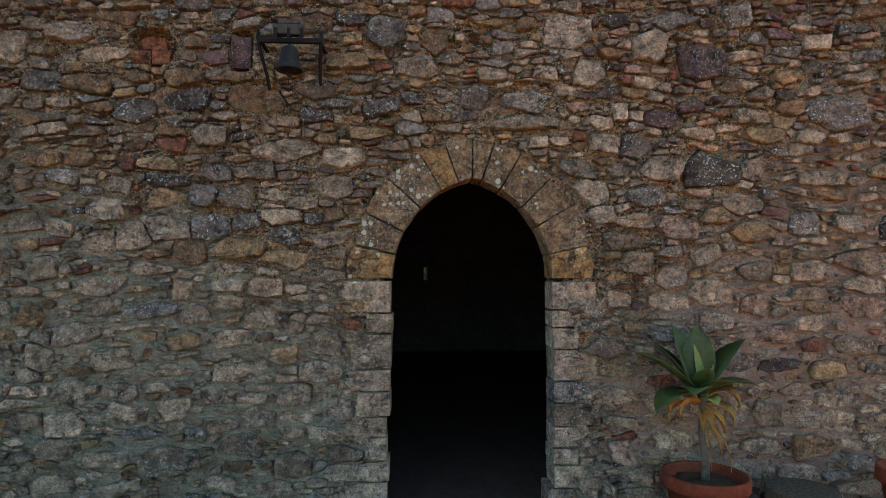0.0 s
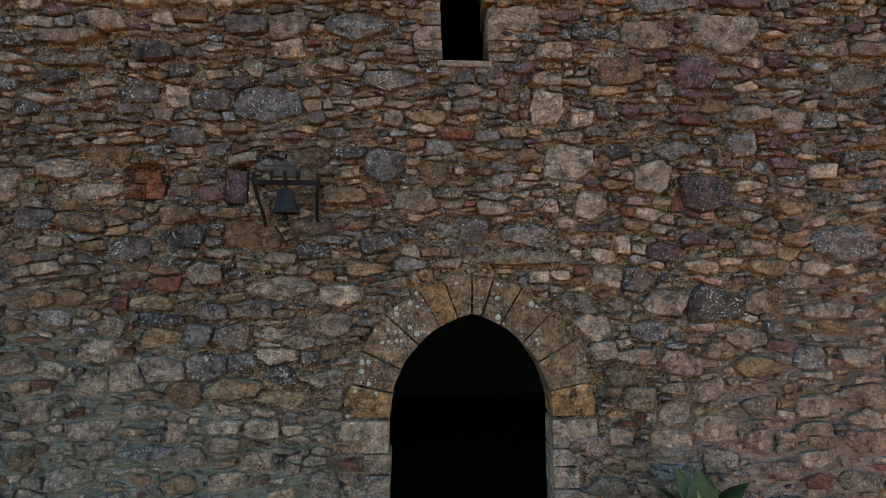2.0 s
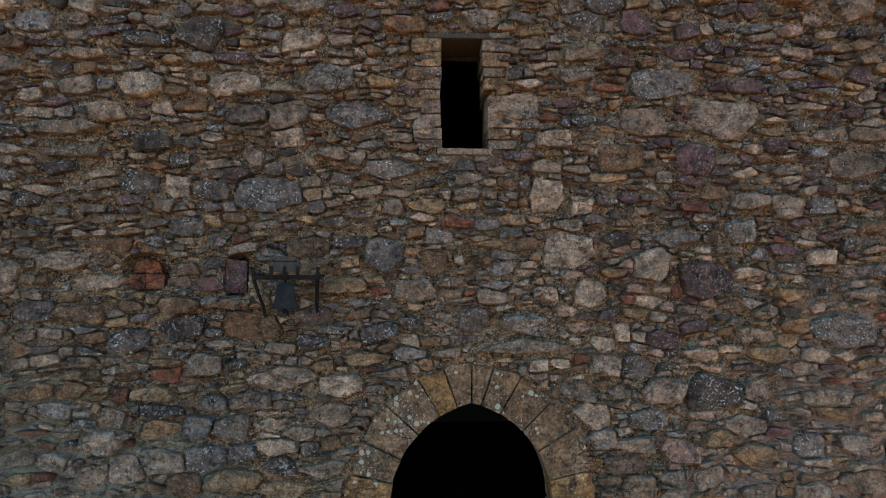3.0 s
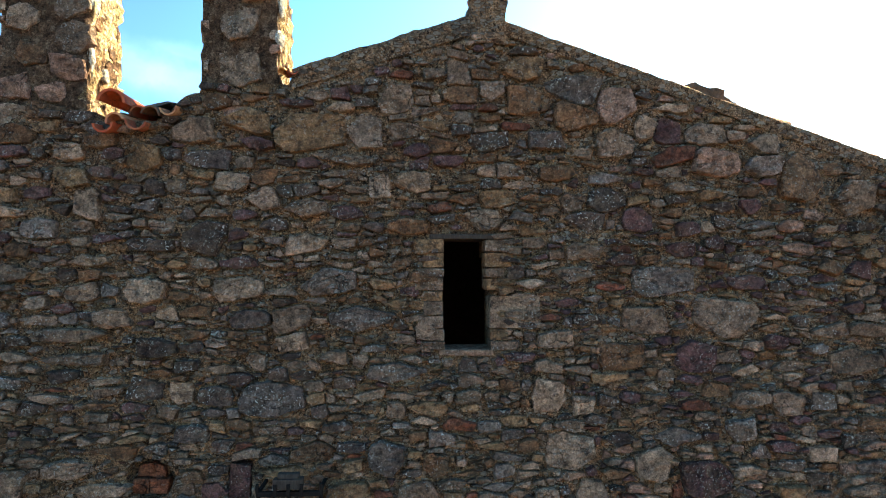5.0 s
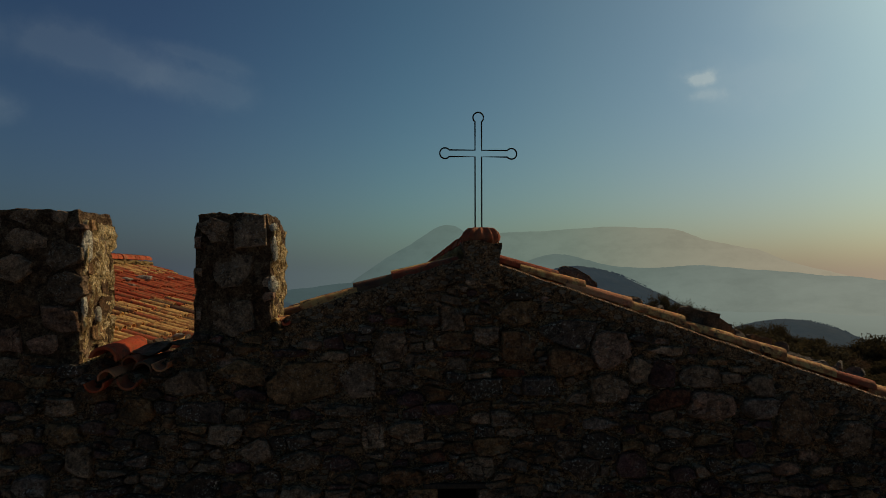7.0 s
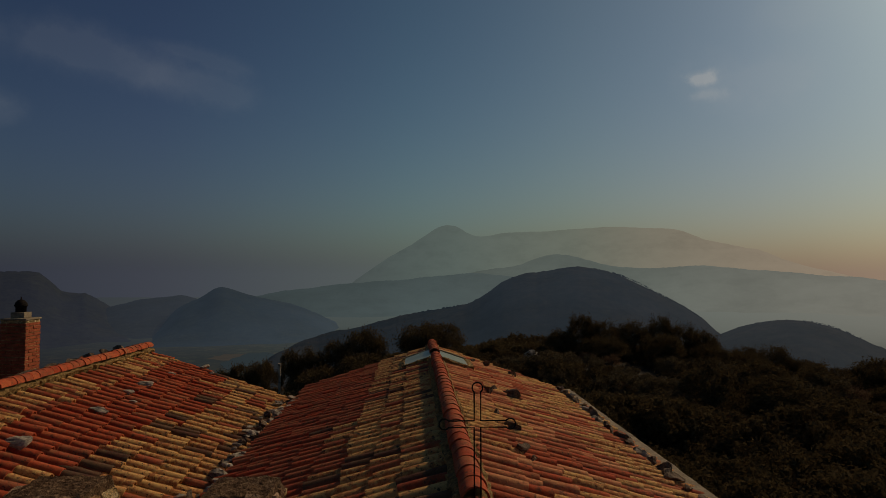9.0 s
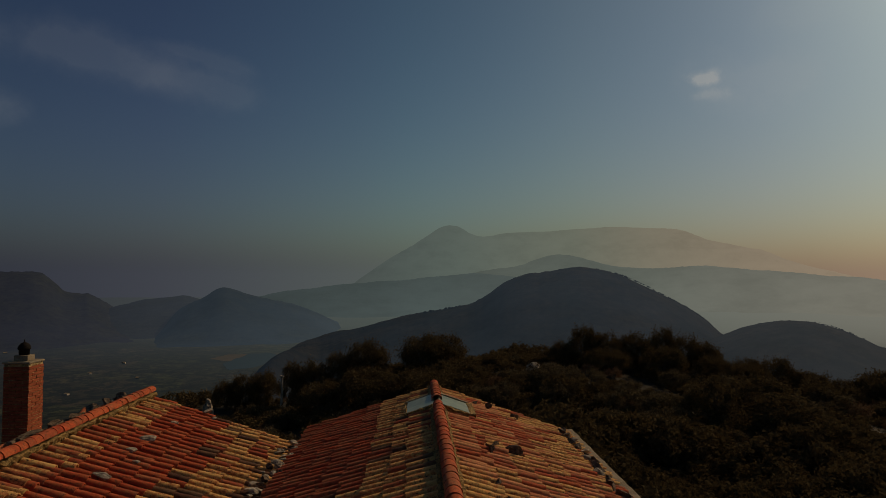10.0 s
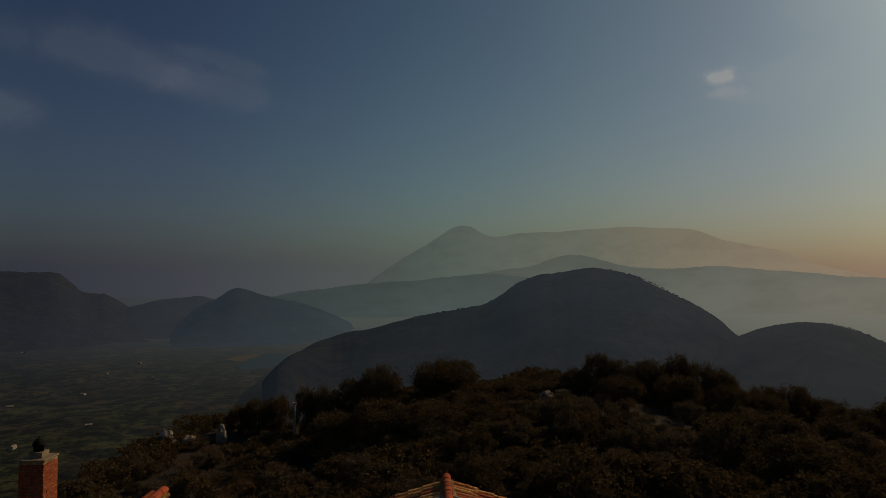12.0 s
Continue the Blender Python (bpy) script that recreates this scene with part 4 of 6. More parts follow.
STONES_D = [(2.67, 2.41, 0.39, 0.215, 5), (-1.17, 2.44, 0.25, 0.134, 3), (-0.78, 2.45, 0.29, 0.168, 6), (0.79, 2.46, 0.33, 0.139, 5), (0.45, 2.47, 0.23, 0.15, 3), (2.85, 2.5, 0.25, 0.121, 3), (-1.72, 2.52, 0.29, 0.115, 6), (1.01, 2.52, 0.11, 0.059, 1), (-1.97, 2.53, 0.21, 0.113, 3), (0.89, 2.62, 0.15, 0.103, 1), (1.15, 2.63, 0.17, 0.138, 1), (1.67, 2.64, 0.06, 0.083, 7), (0.14, 2.65, 0.22, 0.127, 0), (-0.26, 2.68, 0.22, 0.117, 2), (-1.7, 2.69, 0.37, 0.095, 0), (1.84, 2.7, 0.28, 0.213, 4), (-2.13, 2.73, 0.15, 0.178, 1), (0.25, 2.8, 0.13, 0.153, 6)]
STONES_E = [(1.51, 2.8, 0.21, 0.178, 1), (-0.04, 2.85, 0.18, 0.194, 5), (1.03, 2.88, 0.28, 0.223, 1), (-1.55, 2.89, 0.15, 0.134, 0), (1.67, 2.95, 0.25, 0.108, 5), (2.05, 2.99, 0.18, 0.156, 5), (0.2, 3.13, 0.2, 0.081, 2), (0.01, 3.13, 0.11, 0.089, 0), (1.11, 3.14, 0.13, 0.101, 1), (2.33, 3.14, 0.18, 0.117, 0), (2.56, 3.15, 0.14, 0.127, 5), (-0.7, 3.18, 0.34, 0.201, 5), (0.91, 3.19, 0.21, 0.205, 1), (-1.01, 3.21, 0.19, 0.112, 3), (-1.2, 3.24, 0.12, 0.13, 1), (-1.4, 3.26, 0.23, 0.131, 3), (-1.88, 3.26, 0.28, 0.035, 7), (0.02, 3.34, 0.31, 0.116, 5)]
STONES_F = [(2.76, 3.39, 0.32, 0.179, 0), (1.78, 3.42, 0.22, 0.175, 4), (-1.8, 3.43, 0.39, 0.083, 0), (1.35, 3.43, 0.25, 0.175, 6), (-1.34, 3.49, 0.23, 0.133, 3), (-1.82, 3.56, 0.42, 0.094, 0), (2.61, 3.56, 0.22, 0.096, 0), (1.49, 3.63, 0.29, 0.187, 0), (-0.82, 3.64, 0.23, 0.115, 3), (1.95, 3.64, 0.38, 0.248, 0), (-0.19, 3.65, 0.37, 0.162, 5), (-0.58, 3.65, 0.22, 0.148, 0), (-1.58, 3.66, 0.22, 0.124, 0), (-1.41, 3.81, 0.23, 0.135, 1), (-0.89, 3.82, 0.28, 0.15, 1), (-0.38, 3.86, 0.31, 0.162, 5), (1.61, 3.86, 0.36, 0.181, 5), (2.09, 3.86, 0.21, 0.097, 4)]
STONES_G = [(-1.71, 3.98, 0.22, 0.066, 1), (1.71, 4.06, 0.19, 0.097, 4), (1.71, 4.06, 0.22, 0.137, 4), (-1.39, 4.07, 0.25, 0.089, 3), (-0.51, 4.09, 0.23, 0.123, 1), (-1.09, 4.11, 0.24, 0.188, 3), (1.45, 4.23, 0.14, 0.161, 4), (-1.74, 4.3, 0.15, 0.155, 1), (1.25, 4.35, 0.21, 0.138, 3), (2.78, 4.37, 0.27, 0.19, 0), (-0.08, 4.42, 0.13, 0.159, 1), (-1.84, 4.46, 0.19, 0.113, 2), (2.44, 4.48, 0.22, 0.283, 6), (1.92, 4.56, 0.32, 0.19, 8), (2.23, 4.56, 0.2, 0.12, 5), (-1.07, 4.57, 0.28, 0.126, 3), (-1.43, 4.57, 0.18, 0.147, 2), (-0.22, 4.57, 0.24, 0.07, 0)]
STONES_H = [(1.68, 4.62, 0.28, 0.12, 7), (1.31, 4.68, 0.2, 0.164, 0), (0.56, 4.68, 0.21, 0.128, 3), (0.91, 4.69, 0.21, 0.129, 3), (-0.49, 4.73, 0.39, 0.233, 2), (-1.15, 4.73, 0.2, 0.136, 0), (-0.17, 4.74, 0.21, 0.219, 0), (1.87, 4.74, 0.22, 0.131, 0), (2.13, 4.74, 0.26, 0.122, 6), (1.63, 4.76, 0.14, 0.154, 4), (-0.85, 4.79, 0.25, 0.161, 2), (1.51, 4.79, 0.13, 0.13, 1), (1.08, 4.84, 0.24, 0.179, 6), (1.32, 4.91, 0.22, 0.214, 8), (0.01, 4.93, 0.18, 0.162, 0), (0.77, 4.94, 0.21, 0.165, 6), (1.05, 5, 0.32, 0.167, 5), (0.58, 5, 0.17, 0.119, 0)]
STONES_I = [(0.37, 5.1, 0.14, 0.139, 0), (0.77, 5.13, 0.21, 0.155, 2)]
KNOWN_STONES = STONES_A + STONES_B + STONES_C + STONES_D + STONES_E + STONES_F + STONES_G + STONES_H + STONES_I


def low_stones(g, known):
    """Larger angular stones that fill the wall's foot between the known ones."""
    laid = list(known)
    for _ in range(2600):
        x, z, w, h = g.uniform(-2.7, 3.4), g.uniform(.08, 2.1), g.uniform(.14, .27), g.uniform(.085, .15)
        if all(abs(a - x) > (c + w) * .49 or abs(b - z) > (d + h) * .49 for a, b, c, d, _ in laid):
            laid.append((x, z, w, h, None))
    return laid


CLASSES = ((350, (.14, .22), (.06, .11), .54), (5000, (.08, .15), (.035, .07), .53), (17000, (.04, .09), (.02, .042), .52), (16000, (.018, .045), (.011, .022), .55))
masonry(wall, rng, (-2.78, WALL_R, 0, 5.45), free_stone, low_stones(random.Random(44), KNOWN_STONES), CLASSES, wall_tones, (.013, .042), singles=300)


# ---- door dressings ----
def wedge(rng, pts, depth, proud, mat, parent, name, label=""):
    """A dressed block from its outline in the wall's face, set through the wall, with worn arrises."""
    bm = bmesh.new()
    a = [bm.verts.new((x, -proud, z)) for x, z in pts]
    f = bm.faces.new(a)
    r = bmesh.ops.extrude_face_region(bm, geom=[f])
    for v in r["geom"]:
        if isinstance(v, bmesh.types.BMVert):
            v.co.y = depth
    bmesh.ops.bevel(bm, geom=list(bm.edges), offset=.006, segments=2, affect="EDGES", profile=.6)
    s = rng.uniform(0, 50)
    bmesh.ops.triangulate(bm, faces=[f for f in bm.faces if len(f.verts) > 4])
    for v in bm.verts:
        v.co += noise.noise_vector(v.co * 9 + Vector((s, 0, 0))) * .006
    bmesh.ops.recalc_face_normals(bm, faces=list(bm.faces))
    return part(name, bm, mat, parent, label)


SPOTTED = stone_material("voussoir_sandstone", (0.175, 0.135, 0.080), (0.275, 0.215, 0.130), 0.35, 0.47)
YELLOW = stone_material("voussoir_yellow", (0.30, 0.205, 0.088), (0.38, 0.265, 0.118), 0.2, 0.48)


def lichen_rounds(mat):
    """Round pale crusts of lichen, one to three centimetres wide, gathered here and there."""
    n, l = mat.node_tree.nodes, mat.node_tree.links
    shader = next(k for k in n if k.type == "BSDF_PRINCIPLED")
    colour = shader.inputs["Base Color"].links[0].from_socket
    geo = n.new("ShaderNodeNewGeometry")
    wob = n.new("ShaderNodeTexNoise")
    wob.inputs["Scale"].default_value = 60
    spot = n.new("ShaderNodeTexVoronoi")
    spot.inputs["Scale"].default_value = 26
    gate = n.new("ShaderNodeTexNoise")
    gate.inputs["Scale"].default_value = 4.5
    gate.inputs["Detail"].default_value = 2
    for k in (wob, spot, gate):
        l.new(geo.outputs["Position"], k.inputs["Vector"])

    def calc(op, a, b):
        k = n.new("ShaderNodeMath")
        k.operation = op
        for i, v in enumerate((a, b)):
            if isinstance(v, float):
                k.inputs[i].default_value = v
            else:
                l.new(v, k.inputs[i])
        return k.outputs[0]
    hue = n.new("ShaderNodeSeparateColor")
    l.new(spot.outputs["Color"], hue.inputs[0])
    wide = calc("MULTIPLY", hue.outputs[0], 0.62)
    near = calc("SUBTRACT", calc("SUBTRACT", wide, calc("MULTIPLY", wob.outputs[0], 0.35)), spot.outputs["Distance"])
    body = calc("MULTIPLY", calc("GREATER_THAN", near, 0.0), calc("GREATER_THAN", gate.outputs[0], 0.50))
    mix = n.new("ShaderNodeMixRGB")
    l.new(calc("MULTIPLY", body, 0.85), mix.inputs[0])
    l.new(colour, mix.inputs[1])
    mix.inputs[2].default_value = (0.50, 0.46, 0.33, 1)
    l.new(mix.outputs[0], shader.inputs["Base Color"])


lichen_rounds(SPOTTED)
lichen_rounds(YELLOW)


def arch_point(side, s, off):
    """A point of the arch: s from the springing (0) to the crown (1), off metres outside the opening."""
    full = math.acos((ARC_R - DOOR_R / 2) / ARC_R)
    a = s * full
    cx = DOOR_L + ARC_R if side < 0 else DOOR_R - ARC_R
    return cx + side * (ARC_R + off) * math.cos(a), SPRING + (ARC_R + off) * math.sin(a)


def build_arch():
    left, right = (90, 90, 108, 105, 71, 53), (90, 113, 92, 102, 76, 36)
    depth_l, depth_r = (.25, .24, .26, .25, .24, .23), (.23, .25, .22, .24, .24, .23)
    for side, cuts, deep in ((-1, left, depth_l), (1, right, depth_r)):
        tot, s = sum(cuts), 0.0
        for k, c in enumerate(cuts):
            a, b = s / tot + .004, (s + c) / tot - .004
            s += c
            n = 4
            inner = [arch_point(side, a + (b - a) * q / n, 0) for q in range(n + 1)]
            outer = [arch_point(side, a + (b - a) * q / n, deep[k] + .012 * math.sin(k * 5 + q)) for q in range(n + 1)]
            if k == 5:
                mid = (DOOR_L + DOOR_R) / 2
                top = outer[-1][1] + .02
                outer[-2:] = [(outer[-1][0], top - .012), (mid + side * .003, top)]
                inner[-1] = (mid + side * .003, APEX)
            pts = inner + outer[::-1]
            yellow = (side < 0 and k in (0, 4)) or (side > 0 and k == 0)
            wedge(rng, pts if side < 0 else pts[::-1], .20, .012 + rng.uniform(0, .008), YELLOW if yellow else SPOTTED, wall, "voussoir")


build_arch()


def build_jambs():
    tones = (PALE, GREY, PALE, PALE, GREY, BLUE)
    for side, joints in ((1, (.17, .10, .125, .185, .125, .13, .125, .095, .13, .135)), (-1, (.185, .115, .20, .13, .135, .12, .135, .115, .14, .12))):
        z = SPRING - .012
        for k, h in enumerate(joints):
            wide = rng.uniform(.10, .27) if k else .25
            x0 = DOOR_R + rng.uniform(-.004, .006) if side > 0 else DOOR_L + rng.uniform(-.014, .008) - (.02 if k > 4 else 0)
            if side > 0 and k == len(joints) - 1:
                x0 -= .03
            x1 = x0 + side * wide
            lo, hi = max(.0, z - h + .005), z - .004
            pts = [(x0, lo), (x1, lo + rng.uniform(-.006, .006)), (x1 + rng.uniform(-.012, .012), hi), (x0, hi)]
            wedge(rng, pts if side > 0 else pts[::-1], .20, .014 + rng.uniform(0, .012), STONE[rng.choice(tones)], wall, "jamb_stone")
            z -= h


build_jambs()


def build_window_stones():
    rows = (.055, .07, .075, .085, .06, .075, .06, .09, .078)
    for side in (-1, 1):
        z = WIN_B
        for k, h in enumerate(rows):
            edge = WIN_L + rng.uniform(-.006, .008) if side < 0 else WIN_R - .036 * smooth(WIN_B + .1, WIN_T, z) + rng.uniform(-.006, .008)
            wide = rng.uniform(.10, .17)
            if side > 0 and k == 2:
                wide = .30
            if side > 0 and k in (2,):
                hh = h * 2.6
            elif side > 0 and k in (3, 4):
                z += h
                continue
            else:
                hh = h
            a, b = edge, edge + side * wide
            pts = [(a, z + .003), (b, z + .003), (b + rng.uniform(-.01, .01), z + hh - .004), (a, z + hh - .004)]
            tone = STONE[rng.choice((TAN, GREY, PALE, TAN))] if not (side > 0 and k == 2) else STONE[PALE]
            wedge(rng, pts if side > 0 else pts[::-1], .17, .014 + rng.uniform(0, .008), tone, wall, "jamb_stone")
            z += h
    wedge(rng, [(WIN_L - .08, WIN_T), (WIN_R + .02, WIN_T), (WIN_R + .02, WIN_T + .028), (WIN_L - .08, WIN_T + .028)], .3, .02, OLD_WOOD, wall, "lintel", "weathered wooden lintel")
    wedge(rng, [(WIN_L - .02, WIN_B - .035), (WIN_R + .02, WIN_B - .035), (WIN_R + .02, WIN_B), (WIN_L - .02, WIN_B)], .3, .012, STONE[GREY], wall, "window_sill", "grey stone sill")


build_window_stones()


BRICK_ORANGE = stone_material("broken_brick", (0.20, 0.092, 0.052), (0.27, 0.128, 0.072), 0.05)
for outline, sunk in (([(-1.485, 2.655), (-1.395, 2.65), (-1.39, 2.735), (-1.48, 2.74)], .045), ([(-1.385, 2.652), (-1.285, 2.655), (-1.275, 2.735), (-1.382, 2.738)], .035), ([(-1.47, 2.745), (-1.30, 2.742), (-1.31, 2.80), (-1.37, 2.83), (-1.45, 2.81)], .055)):
    wedge(rng, outline, .12, -sunk, BRICK_ORANGE, wall, "brick", "broken orange brick in a hollow of the wall")
wedge(rng, [(-.935, 2.635), (-.815, 2.63), (-.81, 2.815), (-.93, 2.825)], .12, -.012, STONE[PURPLE], wall, "stone")
wedge(rng, [(-1.04, 2.552), (-.80, 2.556), (-.80, 2.598), (-1.04, 2.594)], .10, .030, STONE[BROWN], wall, "ledge", "narrow brown clay ledge below a dark stone")


# ---- merlons ----
def lime_mortar(name, deep, body, crust):
    """Crumbling lime mortar: crust broken by brown sockets and pale grit."""
    m = Nodes(name)
    broad = m.noise(9, 5, 0.65)
    mid = m.noise(27, 6, 0.72)
    fine = m.noise(85, 5, 0.75)
    col = m.mix(m.ramp(broad, (0.40, 0.0), (0.60, 1.0)), deep, body)
    col = m.mix(m.ramp(mid, (0.52, 0.0), (0.60, 0.9)), col, crust)
    socket = m.ramp(mid, (0.36, 1.0), (0.44, 0.0))
    col = m.mix(m.math("MULTIPLY", socket, 0.9), col, (0.035, 0.022, 0.013))
    col = m.mix(1.0, col, m.ramp(fine, (0.34, 0.35), (0.5, 1.0), (0.66, 1.6)), "MULTIPLY")
    h = m.math("ADD", m.math("MULTIPLY", mid, 1.6), m.math("ADD", m.math("MULTIPLY", fine, 0.6), broad))
    return m.surface(col, 0.96, m.bump(h, 1.0, 0.05), spec=0.1)


# lime colour raised beyond its own paleness, for sun on the merlons' side
SUNLIT_LIME_MORTAR = lime_mortar("sunlit_mottled_lime", (0.22, 0.13, 0.055), (0.70, 0.50, 0.25), (0.87, 0.72, 0.46))
PATCH = lime_mortar("pale_plaster", (0.48, 0.42, 0.33), (0.72, 0.66, 0.54), (0.84, 0.79, 0.68))
BROWN_MORTAR = lime_mortar("brown_mortar", (0.105, 0.060, 0.034), (0.185, 0.112, 0.064), (0.30, 0.20, 0.12))


def build_merlon(x0, x1, top, patches):
    y0, y1, base = .02, .40, 4.72
    bm = bmesh.new()
    box(bm, x0 + .008, x1 - .008, y0 + .004, y1, base, top + .002)
    bmesh.ops.subdivide_edges(bm, edges=list(bm.edges), cuts=20, use_grid_fill=True)
    for v in bm.verts:
        k = smooth(top - .10, top, v.co.z)
        v.co.x -= .030 * k * smooth(x1 - .12, x1, v.co.x) - .012 * k * smooth(x0 + .1, x0, v.co.x)
    rough_up(bm, .015, 7, x0)
    rough_up(bm, .011, 19, x0)
    rough_up(bm, .008, 43, x0)
    ob = part("merlon", bm, BROWN_MORTAR, wall, "upright rubble battlement block of weathered stones")
    # crust on the sunny side only; its colour carries part of the sunlight
    bm = bmesh.new()
    box(bm, x1 - .06, x1 - .004, y0 + .03, y1 + .01, base + .02, top - .07)
    bmesh.ops.subdivide_edges(bm, edges=list(bm.edges), cuts=24, use_grid_fill=True)
    rough_up(bm, .034, 8, x0)
    rough_up(bm, .026, 19, x0)
    rough_up(bm, .010, 47, x0)
    part("lime_crust", bm, SUNLIT_LIME_MORTAR, ob, "pale crumbling lime mortar, brightened for the sun on it", True)
    r = random.Random(int(-x0 * 100))
    tones = lambda g, x, z, a: g.choice((GREY, PALE, PALE, PINK, PALE, PINK, BROWN))
    sun_tones = lambda g, x, z, a: g.choice((PALE, TAN, TAN, PALE, BROWN))
    cl = ((300, (.13, .20), (.10, .17), .56), (160, (.07, .13), (.05, .10), .68), (160, (.03, .06), (.025, .05), .9))
    inside = lambda a0, a1, z0, z1: (lambda x, z, hw, hh: a0 < x - hw and x + hw < a1 and z0 < z - hh and z + hh < z1)
    masonry(ob, r, (x0, x1, base, top), inside(x0, x1, base - .05, top), [], cl, tones, (.012, .024), Matrix.Translation((0, y0 + .004, 0)), 10)
    side = Matrix.Translation((x1 - .012, 0, 0)) @ Matrix.Rotation(radians(90), 4, "Z")
    big = ((200, (.10, .17), (.08, .14), .62), (500, (.05, .10), (.035, .07), .75))
    masonry(ob, r, (y0, y1, base, top), inside(y0 + .03, y1 - .03, base, top - .05), [], big, sun_tones, (.004, .016), side, 6)
    lside = Matrix.Translation((x0 + .012, 0, 0)) @ Matrix.Rotation(radians(-90), 4, "Z")
    masonry(ob, r, (-y1, -y0, base, top), inside(-y1, -y0, base, top), [], cl, tones, (.008, .018), lside, 4)
    for dy, dz, ry, rz in patches:
        bm = bmesh.new()
        for v in bmesh.ops.create_icosphere(bm, subdivisions=3, radius=1)["verts"]:
            v.co = Vector((x1 - .004 + v.co.x * .024, y0 + dy + v.co.y * ry, top - dz + v.co.z * rz))
        rough_up(bm, .014, 14, dz)
        rough_up(bm, .006, 40, dz)
        part("pale_stone", bm, PATCH, ob, "whitish stone left bare in the mortar")


for m, patches in zip(MERLONS, (((.06, .21, .050, .095), (.035, .55, .025, .075), (.20, .62, .035, .05)), ((.05, .20, .040, .080), (.02, .41, .040, .055), (.03, .07, .035, .030)))):
    build_merlon(*m, patches)


# ---- mortar bedding along the gable's edge ----
def build_verge(side, x_end, lift):
    """A rough mortar strip that beds the edge tiles on the gable."""
    bm = bmesh.new()
    n = 60
    rows = []
    for k in range(n + 1):
        x = RIDGE_X + side * .10 + (x_end - RIDGE_X - side * .10) * k / n
        z = wall_top(x)
        up = lift + .012 * noise.noise((x * 6, 1, side)) + .006 * noise.noise((x * 21, 4, side))
        out = -.006 + .010 * noise.noise((x * 9, 7, side))
        rows.append([bm.verts.new(p) for p in ((x, out, z - .07), (x, out, z + up * .5), (x, .012, z + up), (x, .16, z + up), (x, .16, z - .07))])
    for a, b in zip(rows, rows[1:]):
        for k in range(5):
            bm.faces.new((a[k], b[k], b[(k + 1) % 5], a[(k + 1) % 5]))
    bm.faces.new(rows[0][::-1])
    bm.faces.new(rows[-1])
    bmesh.ops.recalc_face_normals(bm, faces=list(bm.faces))
    part("verge", bm, MORTAR, wall, "dark mortar strip along the gable's edge")


build_verge(-1, -.60, .060)
build_verge(1, 3.46, .022)


# ---- walls that close the nave and the wing ----
def build_walls():
    def closed(name, label, *boxes):
        bm = bmesh.new()
        for b in boxes:
            box(bm, *b)
        return tagged(part(name, bm, PLASTER), label, "wall", kind="structure")
    closed("wall_nave_right", "rough plastered stone side wall of the nave", (3.02, 3.48, .462, 9.35, 0, 4.34))
    closed("wall_nave_left", "rough plastered stone wall between nave and wing", (-2.42, -1.96, .462, 9.35, 0, 4.43))
    # the back wall runs up under the roof; a small slit window goes through it
    bm = bmesh.new()
    hole = ((.326, 1.32), (.426, 1.32), (.426, 1.59), (.326, 1.59))
    top = lambda x: RIDGE_Z - .10 - SLOPE * abs(x - RIDGE_X)
    rim = ((-1.958, 0), (3.018, 0), (3.018, top(3.018)), (RIDGE_X, top(RIDGE_X)), (-1.958, top(-1.958)))
    strips = ((rim[0], rim[1], hole[1], hole[0]), (rim[1], rim[2], hole[2], hole[1]), (rim[2], rim[3], hole[2]), (rim[3], hole[3], hole[2]), (rim[3], rim[4], hole[3]), (rim[4], rim[0], hole[0], hole[3]))
    for y, flip in ((7.95, False), (9.35, True)):
        for f in strips:
            q = [bm.verts.new((x, y, z)) for x, z in f]
            bm.faces.new(q[::-1] if flip else q)
    for loop, flip in ((rim, False), (hole, True)):
        for (x0, z0), (x1, z1) in zip(loop, loop[1:] + loop[:1]):
            q = [bm.verts.new(p) for p in ((x0, 7.95, z0), (x0, 9.35, z0), (x1, 9.35, z1), (x1, 7.95, z1))]
            bm.faces.new(q if flip else q[::-1])
    bmesh.ops.remove_doubles(bm, verts=list(bm.verts), dist=.0005)
    tagged(part("wall_nave_back", bm, PLASTER), "rough plastered stone back wall with a small slit window", "wall", kind="structure")
    closed("wall_wing_front", "rubble wall of the wing beside the nave", (-9.0, -2.802, .03, .46, 0, 4.84))
    closed("wall_wing_left", "rubble outer wall of the wing", (-9.0, -8.55, .462, 8.65, -3, 4.3))
    closed("wall_wing_back", "rubble back wall of the wing", (-8.548, -2.422, 8.2, 8.65, -3, 4.3))
    bm = bmesh.new()
    box(bm, -1.958, 3.018, -.15, 7.948, -.12, .015)
    tagged(part("floor", bm, FLOOR_CLAY), "worn reddish clay floor of the dark nave", "floor", kind="structure")


build_walls()


# ---- tiled roofs ----
COURSE, PITCH_Y = .335, .19


